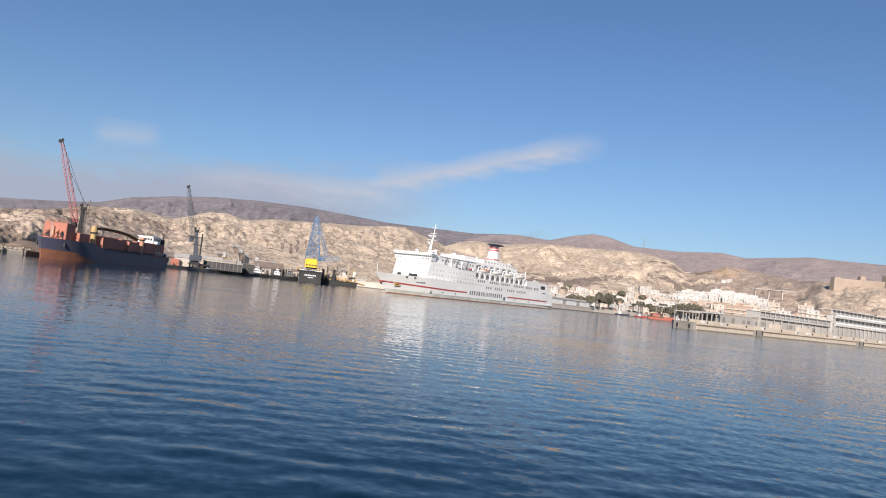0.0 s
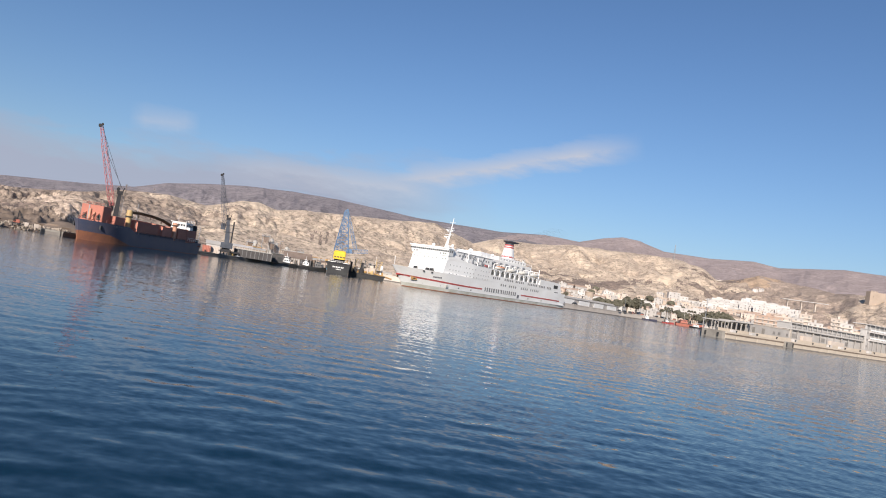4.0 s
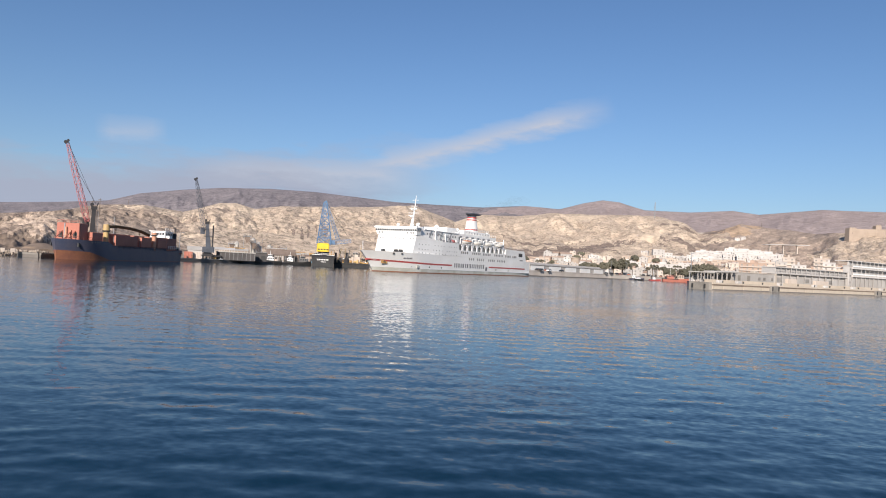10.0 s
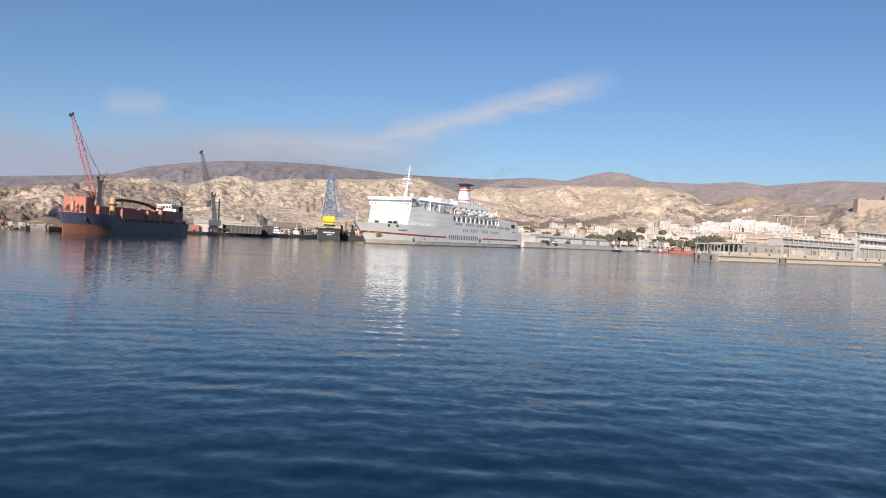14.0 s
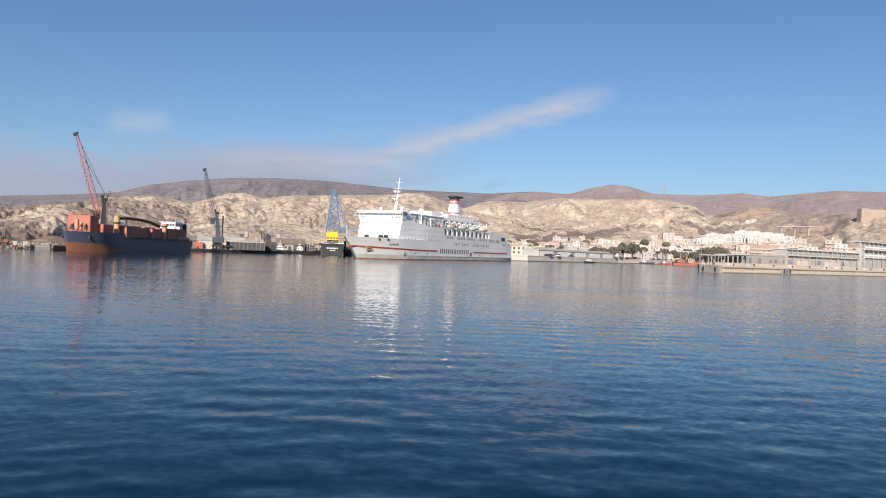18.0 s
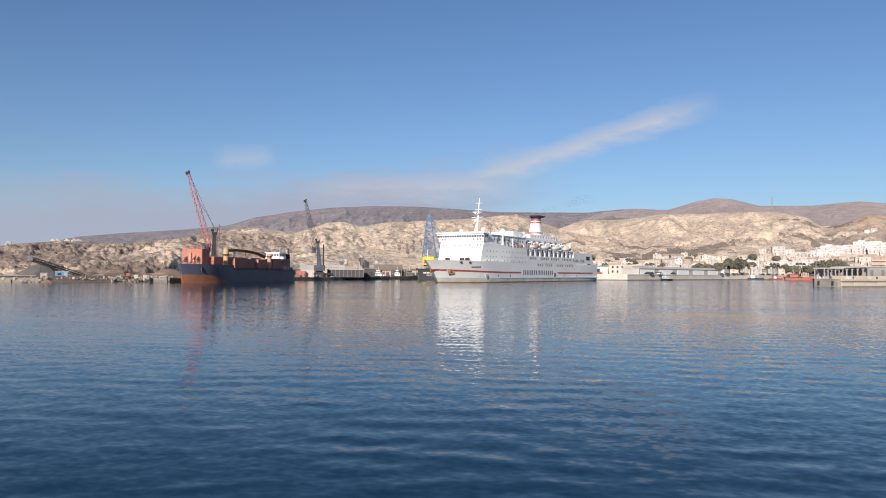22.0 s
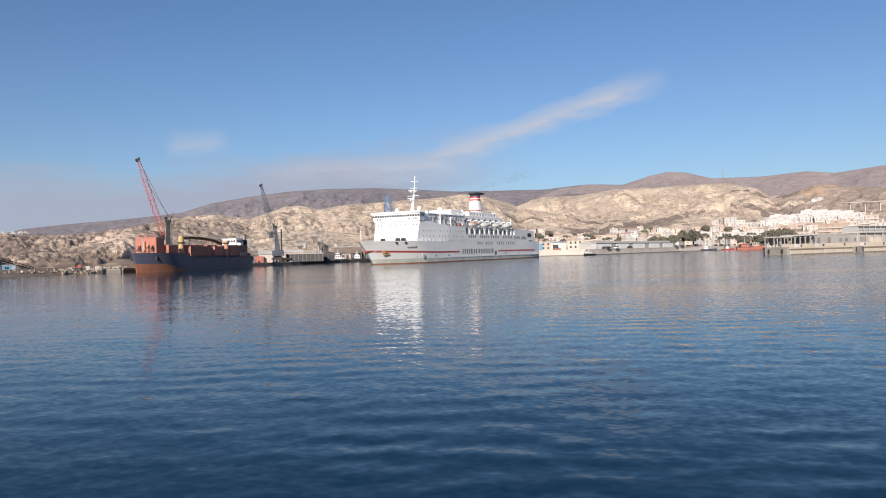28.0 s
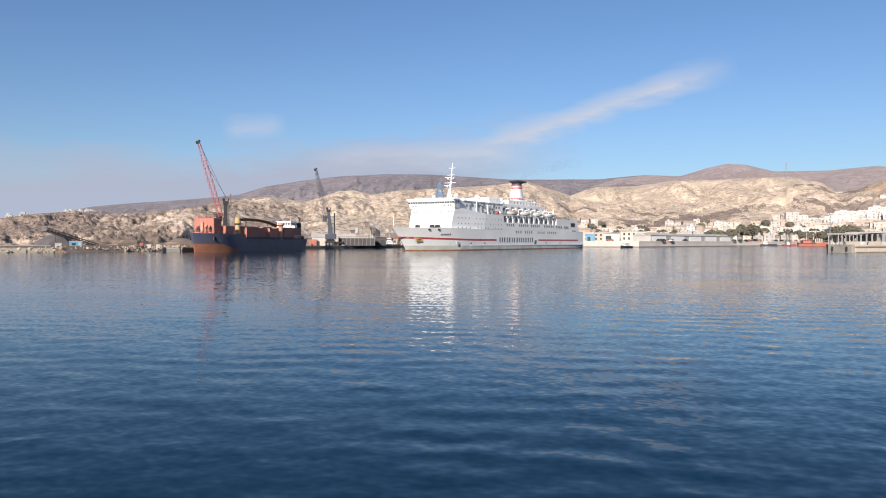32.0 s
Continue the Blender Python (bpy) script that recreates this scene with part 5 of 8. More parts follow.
def facing(bearing, dist, z):
    """A pose there whose x axis runs to the right across the line of sight and whose y axis runs away."""
    p = polar(bearing, dist, z)
    return pose(p.x, p.y, z, 0, 0, -bearing)


mobile_crane("harbour_crane", facing(-25.9, 233, WEST), (-7.9, 2.0, 32.6), (-1.3, -0.6, 9.6), (0.2, 0, 14.0), CRANE_DARK, CRANE_RED,
             "mobile harbour crane with a charcoal tower and faded red boom", 0.75)
mobile_crane("harbour_crane", facing(-17.85, 300, WEST), (-6.0, 2.0, 31.6), (-1.9, -0.6, 11.3), (-0.8, 0, 14.6), CRANE_GREY, CRANE_GREY,
             "mobile harbour crane in dull blue-grey paint, boom raised", 1.0)


def barge_crane():
    b = facing(-9.1, 336, 0)
    barge = thing("crane_barge", b, "black crane barge moored at the quay, crusted with rust", "barge")
    part("hull", Shape().hexa([(-4.6, -7, -1), (4.4, -7, -1), (4.4, 7, -1), (-4.6, 7, -1)], [(-5.3, -7.5, 4.6), (5.3, -7.5, 4.6), (5.3, 7.5, 4.6), (-5.3, 7.5, 4.6)]), BLACK, barge, "black steel barge hull")
    part("deck", Shape().box(-5.1, 5.1, -7.3, 7.3, 4.6, 4.75), RUST, barge)
    for i in range(7):
        part("lettering", Shape().box(-2.6 + i * 0.75, -2.1 + i * 0.75, -7.56, -7.4, 2.9, 3.45), WHITE, barge)
    for i in range(4):
        part("lettering", Shape().box(-1.0 + i * 0.6, -0.6 + i * 0.6, -7.5, -7.3, 2.0, 2.35), WHITE, barge)
    tyre = Shape().rod((0, -0.2, 0), (0, 0.2, 0), 0.7, n=12).mesh("fender", RUBBER)
    for x in (-4.3, 4.3):
        part("fender", tyre, None, barge, at=pose(x, -7.4, 3.8))
    part("bulwark", Shape().box(-6.2, 5.6, -7.7, -7.2, 4.5, 5.3), CRANE_DARK, barge)
    part("white_rail", rails(Shape(), [(-5.1, -7.3, 4.9), (5.1, -7.3, 4.9)], 1.2, 0.8).box(-5.0, -1.6, -7.45, -7.35, 4.9, 5.5).box(1.8, 4.9, -7.45, -7.35, 4.9, 5.5), WHITE, barge, "white deck rail and boards")
    part("deck_gear", Shape().box(-6.4, -4.0, -5, -2, 4.7, 6.0).rod((3.6, -5, 4.7), (3.6, -5, 7.2), 0.3).box(2.6, 5.2, -4, 3, 4.7, 6.3).rod((-4.6, -6, 4.7), (-4.6, -6, 6.4), 0.35), RUST, barge)
    crane = thing("crawler_crane", b @ pose(0, 0, 5.6), "sky blue lattice crane with a bright yellow engine house", "crane")
    part("turntable", Shape().rod((0, 0, -0.85), (0, 0, 1.3), 2.6, n=16).box(-4.2, 4.2, -2.9, -1.2, -0.85, 0.5).box(-4.2, 4.2, 1.2, 2.9, -0.85, 0.5), CRANE_DARK, crane)
    eng = part("engine_house", Shape().bevel_box(-3.1, 2.5, -3.4, 2.6, 1.3, 5.0, 0.3), YELLOW, crane, "bright yellow engine house")
    for i in range(4):
        part("louvre", Shape().box(-2.6 + i * 1.3, -1.7 + i * 1.3, -3.46, -3.38, 2.0, 2.6), SHADE, eng)
    part("engine_roof", Shape().box(-2.8, 2.2, -3.1, 2.3, 5.0, 5.2), YELLOW, eng)
    fr = Shape()
    top = Vector((-0.3, 0, 24.2))
    feet = [Vector((-3.2, -1.8, 5.0)), Vector((3.4, -1.8, 5.0)), Vector((3.4, 1.8, 5.0)), Vector((-3.2, 1.8, 5.0))]
    head = [top + Vector((-0.8, -0.6, 0)), top + Vector((0.8, -0.6, 0)), top + Vector((0.8, 0.6, 0)), top + Vector((-0.8, 0.6, 0))]
    for a, h in zip(feet, head):
        fr.rod(a, h, 0.3, 0.22, n=5)
    lev = [0, 0.16, 0.32, 0.48, 0.64, 0.8, 1.0]
    for k0, k1 in zip(lev, lev[1:]):
        for i in range(4):
            j = (i + 1) % 4
            a0, a1, c0, c1 = feet[i].lerp(head[i], k0), feet[i].lerp(head[i], k1), feet[j].lerp(head[j], k0), feet[j].lerp(head[j], k1)
            fr.rod(a0, c1, 0.18, n=4), fr.rod(c0, a1, 0.18, n=4), fr.rod(a1, c1, 0.2, n=4)
    fr.lattice((-1.4, 0, 5), (-0.4, 0, 23.8), 1.8, 0.8, 0.15, 12)
    # the back leg leans to the jib's heel
    fr.lattice((0.4, 0, 23.6), (6.4, -0.4, 7.2), 0.9, 1.7, 0.14, 11)
    for z in (7.5, 9.5, 12.0):
        fr.rod((-3.0 + (z - 5) * 0.12, -1.8, z), (3.2 - (z - 5) * 0.12, -1.8, z), 0.14, n=4)
    part("a_frame", fr, CRANE_BLUE, crane, "sky blue lattice A-frame")
    part("jib", Shape().lattice((2.0, -0.5, 5.6), (12.4, -0.5, 6.9), 1.9, 1.5, 0.13, 7).box(2.5, 5, -1.4, 0.4, 4.8, 6.6), CRANE_BLUE, crane, "stubby blue lattice jib")
    sh = Shape().box(-1.1, 0.6, -0.8, 0.8, 24.1, 24.7).rod((0, -0.8, 24.8), (0, 0.8, 24.8), 0.45, n=8)
    part("crown_block", sh, CRANE_BLUE, crane)
    ro = Shape()
    for dy in (-0.6, 0, 0.6):
        ro.rod((0, dy, 24.5), (12.2, dy - 0.5, 7.2), 0.07, n=4)
    ro.rod((0.5, 0, 22.6), (7.2, -0.5, 7.0), 0.06, n=4)
    part("stay_rope", ro, CRANE_DARK, crane)


barge_crane()

# ---- small craft ----


def small_craft(name, m, L, B, hull_m, house_m, label, category, house=(0.35, 0.7, 2.2), mast=3.0, free=1.1, group=""):
    """A workboat: x forward from its stern, with hull, deck, wheelhouse, windows and mast."""
    t = thing(name, m, label, category, group)
    rings = []
    for k in range(11):
        u = k / 10
        w = B / 2 * (1 - max(0, (u - 0.45) / 0.55) ** 2.2) * (0.88 + 0.12 * min(1, u * 4)) + 0.03
        up = free + free * 0.55 * max(0, u - 0.3) ** 1.5
        x = u * L
        rings.append([(x, -w, up), (x, -w * 0.85, 0.1), (x, -w * 0.5, -0.5), (x, w * 0.5, -0.5), (x, w * 0.85, 0.1), (x, w, up)])
    hull = part("hull", Shape().loft(rings), hull_m, t, smooth=True)
    part("fender_rail", Shape().hexa([(0, -B * 0.47, free * 0.8), (L * 0.55, -B * 0.53, free * 0.8), (L * 0.55, B * 0.53, free * 0.8), (0, B * 0.47, free * 0.8)],
                                     [(0, -B * 0.47, free), (L * 0.55, -B * 0.53, free), (L * 0.55, B * 0.53, free), (0, B * 0.47, free)]), RUBBER, hull)
    a, b, h = house
    wh = part("wheelhouse", Shape().bevel_box(L * a, L * b, -B * 0.32, B * 0.32, free, free + h, 0.12), house_m, t)
    n = max(2, int(L * (b - a) / 1.0))
    for i in range(n):
        x = L * a + L * (b - a) * (i + 0.5) / n
        for s in (-1, 1):
            y0, y1 = sorted((s * (B * 0.32 - 0.02), s * (B * 0.32 + 0.04)))
            part("window", Shape().box(x - 0.3, x + 0.3, y0, y1, free + h * 0.55, free + h * 0.85), GLASS, wh)
    part("window", Shape().box(L * b - 0.05, L * b + 0.04, -B * 0.26, B * 0.26, free + h * 0.55, free + h * 0.85), GLASS, wh)
    part("mast", Shape().rod((L * (a + b) / 2, 0, free + h), (L * (a + b) / 2, 0, free + h + mast), 0.08, 0.05), WHITE, t)
    part("bow_rail", rails(Shape(), [(L * 0.72, -B * 0.36, free * 1.3), (L * 0.97, 0, free * 1.6), (L * 0.72, B * 0.36, free * 1.3)], 0.7, 1.0), STEEL, t)
    return t


_run = [(0, 21.4, 520), (5, 19.2, 545), (9, 16.8, 535), (13, 14.57, 482), (19, 11.15, 432), (23, 9.33, 408), (28, 7.19, 380), (32, 5.92, 362)]
LAUNCH_WAY = []
for i, (t, b, d) in enumerate(_run):
    p = polar(b, d)
    q0, q1 = polar(*_run[max(0, i - 1)][1:]), polar(*_run[min(len(_run) - 1, i + 1)][1:])
    LAUNCH_WAY.append((t, p.x, p.y, math.degrees(math.atan2(q1.y - q0.y, q1.x - q0.x))))
launch = small_craft("pilot_launch", pose(0, 0, 0), 10.5, 3.4, BLACK, WHITE, "small dark-hulled harbour launch with a white cabin under way", "motor boat", (0.3, 0.66, 1.45), 1.8, 0.95)

# ---- the passenger pier: x runs along its face, y inland ----
PIER = pose(91, 233, 0, 0, 0, 36.2)
PIER_TOP = 2.5


def pier():
    p = thing("pier", PIER, "long stone-faced pier with a passenger terminal", "pier", kind="structure")
    part("core", Shape().prism([(0.3, 0.3), (185, 0.3), (185, 13.7), (6, 13.7), (0.3, 9)], -3, PIER_TOP - 0.5), CONCRETE, p)
    rng = random.Random(4)
    panel = [Shape().bevel_box(0.04, 6.1, -d, 0.4, -2.5, 1.55, 0.06).mesh("wall_panel", PIER_WALL) for d in (0.0, 0.05, 0.1)]
    for i in range(30):
        part("wall_panel", rng.choice(panel), None, p, at=pose(i * 6.14, 0, 0))
    part("upper_band", Shape().box(0, 185, -0.12, 0.6, 1.5, 1.95), SPOIL, p, "brown weathered string course")
    part("coping", Shape().box(0, 185, -0.2, 2.0, 1.95, PIER_TOP), PIER_WALL, p)
    part("deck", Shape().prism([(0.2, 2.0), (185, 2.0), (185, 13.9), (6, 13.9), (0.2, 9.2)], 1.95, PIER_TOP - 0.02), TARMAC, p)
    part("parapet", Shape().box(4, 185, 5.4, 5.8, PIER_TOP - 0.05, PIER_TOP + 1.0), PIER_WALL, p)
    # tide mark along the foot of the wall
    part("tide_band", Shape().box(0, 185, -0.16, 0.2, -1, 0.35), DARK_WALL, p, "dark weed line at the waterline")
    # darker caissons and the rounded head with its fenders
    for x, w in ((35.2, 5.4), (121, 5.4)):
        c = part("fender_block", Shape().bevel_box(x, x + w, -0.9, 1.0, -2, 2.2, 0.15), FENDER_GREY, p, "dark fender block")
        for k in (0.6, w - 0.6):
            part("fender", Shape().box(x + k - 0.2, x + k + 0.2, -1.15, -0.9, 0.4, 1.9), RUBBER, c)
    head = part("pier_head", Shape().prism([(-0.7, 8.6), (-0.7, 1.0), (0.2, 0.2), (0.2, 9.3)], -3, PIER_TOP), FENDER_GREY, p, "weathered grey pier head")
    for x, y, a in ((-0.9, 2.4, -90), (-0.9, 7.0, -90)):
        part("fender", Shape().box(-0.22, 0.22, -0.3, 0.1, 0.5, 1.9), RUBBER, head, at=pose(x, y, 0, 0, 0, a))
    boll = Shape().rod((0, 0, 0), (0, 0, 0.5), 0.25, 0.2, 8).rod((0, 0, 0.5), (0, 0, 0.75), 0.38, 0.34, 8).mesh("bollard", BLACK)
    for i in range(14):
        part("bollard", boll, None, p, at=pose(7 + i * 12.6, 0.9, PIER_TOP))
    blk = Shape().bevel_box(-1.4, 1.4, -0.5, 0.5, 0, 0.85, 0.08).mesh("step_block", WALL_WHITE)
    for x in (6, 17.5, 45, 71, 80, 104, 131, 150):
        part("step_block", blk, None, p, at=pose(x, 1.4, PIER_TOP))


pier()


def on_pier(x, y, z=PIER_TOP):
    return PIER @ pose(x, y, z)


def terminal():
    # open canopy near the head: a low flat stretch, then a taller roof on arched brackets
    c = thing("quay_canopy", on_pier(0.6, 8), "low open canopy with pale posts on the pier", "canopy")
    part("roof", Shape().bevel_box(0, 10.2, -1.9, 1.9, 3.15, 3.5, 0.08), SHED_ROOF, c)
    part("roof", Shape().hexa([(10.0, -2.8, 3.5), (23.4, -2.8, 3.9), (23.4, 2.8, 3.9), (10.0, 2.8, 3.5)], [(10.3, -2.6, 3.95), (23.1, -2.6, 4.35), (23.1, 2.6, 4.35), (10.3, 2.6, 3.95)]), SHED_ROOF, c)
    for i in range(6):
        for y in (-1.6, 1.6):
            part("post", Shape().box(0.4 + i * 1.9 - 0.1, 0.4 + i * 1.9 + 0.1, y - 0.1, y + 0.1, 0, 3.2), WALL_GREY, c)
    for i in range(5):
        x = 11.0 + i * 2.9
        for y in (-2.2, 2.2):
            part("post", Shape().box(x - 0.16, x + 0.16, y - 0.16, y + 0.16, 0, 3.7).rod((x, y, 2.6), (x + 1.0, y, 3.7), 0.1, n=5).rod((x, y, 2.6), (x - 1.0, y, 3.6), 0.1, n=5), WALL_GREY, c)
    for i in range(4):
        part("screen", Shape().box(11.6 + i * 2.9, 13.4 + i * 2.9, 1.5, 1.6, 0, 2.6), SHUTTER, c)
    # low grey service building
    b = thing("service_building", on_pier(23.6, 10), "long low grey service building on the pier", "building")
    part("wall", Shape().box(0, 30, -2.6, 2.6, 0, 3.9), WALL_GREY, b)
    part("parapet", Shape().box(-0.15, 30.15, -2.75, 2.75, 3.9, 4.2), CONCRETE, b)
    for x, w in ((3.4, 1.7), (9.6, 1.9)):
        part("doorway", Shape().box(x, x + w, -2.66, -2.5, 0.0, 3.0), FENDER_GREY, b)
    for x, w in ((17.0, 1.6), (20.6, 1.6), (26.4, 1.2)):
        part("window", Shape().box(x, x + w, -2.66, -2.5, 1.5, 2.6), SHUTTER, b)
    part("pilaster", Shape().box(28.6, 29.6, -3.0, -2.5, 0, 5.0), CONCRETE, b)
    part("tank", Shape().bevel_box(17.5, 19.6, -1, 1, 4.2, 5.0, 0.2), CONCRETE, b)
    # raised gangway: columns below, a deep white floor beam, glazing and a thin roof line
    t = thing("ferry_terminal", on_pier(52.0, 10), "passenger terminal with a white raised gangway on columns", "terminal")
    part("gangway_floor", Shape().box(0, 59, -3.2, 2.6, 4.45, 4.95), WALL_WHITE, t, "white gangway floor beam")
    part("roof", Shape().box(-0.4, 59.4, -3.3, 2.8, 6.85, 7.1), WALL_WHITE, t)
    part("gangway_rail", rails(Shape(), [(0, -3.18, 4.95), (59, -3.18, 4.95)], 1.0, 2.0), WALL_WHITE, t)
    part("back_wall", Shape().box(0, 59, -2.1, -1.8, 0, 4.45), WALL_GREY, t, "grey rear wall under the gangway")
    back = Shape().box(0.08, 3.85, -2.3, -2.26, 4.95, 6.85).mesh("pane", HALL_GLASS)
    for i in range(15):
        part("pane", back, None, t, at=pose(i * 3.93, 0, 0))
    for i in range(16):
        part("mullion", Shape().box(i * 3.93 - 0.08, i * 3.93 + 0.08, -3.12, -2.95, 4.95, 6.85), WALL_WHITE, t)
    for i in range(11):
        wide = 0.34 if i % 4 == 3 else 0.13
        part("column", Shape().box(i * 5.8 + 0.3 - wide, i * 5.8 + 0.3 + wide, -2.8, -2.5, 0, 4.45), WALL_GREY, t)
    part("end_wall", Shape().box(-0.1, 0.1, -2.9, 2.5, 4.95, 6.85), HALL_GLASS, t)
    for x, w in ((3, 3), (24, 4), (45, 3)):
        part("window", Shape().box(x, x + w, -2.16, -2.06, 1.4, 3.0), SHUTTER, t)
    part("kiosk", Shape().bevel_box(9, 16, -3.3, -2.12, 0, 2.7, 0.1), WALL_CREAM, t, "small white ticket kiosk under the gangway")
    part("kiosk", Shape().bevel_box(31, 42, -3.3, -2.12, 0, 2.5, 0.1), WALL_CREAM, t)
    s = thing("stair_tower", on_pier(111.3, 9.4), "plain concrete stair tower of the terminal", "tower")
    part("shaft", Shape().bevel_box(0, 2.6, -3.0, -0.4, 0, 9.8, 0.15), WALL_GREY, s)
    part("cap", Shape().box(-0.2, 2.8, -3.2, -0.2, 9.8, 10.1), SHED_ROOF, s)
    for z in (2.4, 5.2, 8.0):
        part("window", Shape().box(0.8, 1.7, -3.06, -2.95, z, z + 0.8), SHUTTER, s)
    # the hall beyond: pale storeys in long level bands
    h = thing("terminal_hall", on_pier(114.1, 9), "pale terminal hall with white balconies in long bands", "terminal")
    part("back_wall", Shape().box(0, 62, -1.2, -0.6, 0, 12.0), WALL_WHITE, h)
    part("roof", Shape().box(-0.4, 62.4, -2.6, 4.4, 12.0, 12.3), WALL_WHITE, h)
    for z, deep in ((5.2, 0.6), (8.7, 0.5)):
        part("floor_slab", Shape().box(-0.2, 62, -3.2, 4, z, z + deep), WALL_WHITE, h, "white floor slab")
        r = rails(Shape(), [(0, -3.1, z + deep), (62, -3.1, z + deep)], 0.9, 2.4)
        part("balustrade", r.box(0, 62, -3.14, -3.08, z + deep + 0.35, z + deep + 0.85), WHITE, h)
        for i in range(15):
            part("window", Shape().box(0.5 + i * 4.1, 3.9 + i * 4.1, -1.28, -1.18, z + deep + 0.4, z + deep + 2.0), HALL_GLASS, h)
    part("hall_wall", Shape().box(0.2, 62, -2.3, -1.25, 0, 5.2), WALL_GREY, h, "grey ground-floor wall")
    for i in range(15):
        part("column", Shape().box(i * 4.3 - 0.16, i * 4.3 + 0.16, -2.9, -2.6, 0, 5.2), WALL_GREY, h)
        part("post", Shape().box(i * 4.3 - 0.07, i * 4.3 + 0.07, -2.8, -2.66, 6.2, 12.0), WALL_WHITE, h)


terminal()


def street_lamp(m, h=12.0, name="street_lamp", label="tall slim grey lamp post with a short arm"):
    t = thing(name, m, label, "lamp post", "quay lamp posts")
    part("pole", Shape().rod((0, 0, 0), (0, 0, h), 0.16, 0.09, 6), STEEL, t)
    part("arm", Shape().rod((0, 0, h - 0.1), (1.4, 0, h + 0.2), 0.06, n=4), STEEL, t)
    part("lamp_head", Shape().box(1.1, 1.9, -0.2, 0.2, h + 0.1, h + 0.28), STEEL, t)
    return t


_lamp = street_lamp(on_pier(3.8, 11), 9.6)
for x in (62, 96, 140):
    copy_thing(_lamp, on_pier(x, 12.5))


# ---- sheds and works behind the cargo quay ----
def shed(name, m, L, D, h, wall_m, roof_m, label, bays=0, pitch=0.0, doors=(), category="shed"):
    """A long shed with x to the right: walls, a roof that overhangs, panel bays and doors on its near side."""
    t = thing(name, m, label, category)
    part("wall", Shape().box(0, L, 0, D, 0, h), wall_m, t)
    if pitch:
        part("roof", Shape().loft([[(x, -0.4, h), (x, D / 2, h + pitch), (x, D + 0.4, h), (x, D + 0.4, h + 0.15), (x, D / 2, h + pitch + 0.18), (x, -0.4, h + 0.15)] for x in (-0.4, L + 0.4)]), roof_m, t)
    else:
        part("roof", Shape().box(-0.3, L + 0.3, -0.4, D + 0.3, h, h + 0.3), roof_m, t)
    if bays:
        me = Shape().box(-0.14, 0.14, -0.12, 0.05, 0, h).mesh("pilaster", SHED_GREY if wall_m is SHED_DARK else roof_m)
        for i in range(bays + 1):
            part("pilaster", me, None, t, at=pose(L * i / bays, 0, 0))
    for x, w, z0, z1 in doors:
        part("door", Shape().box(x, x + w, -0.07, 0.05, z0, z1), SHADE, t)
    return t


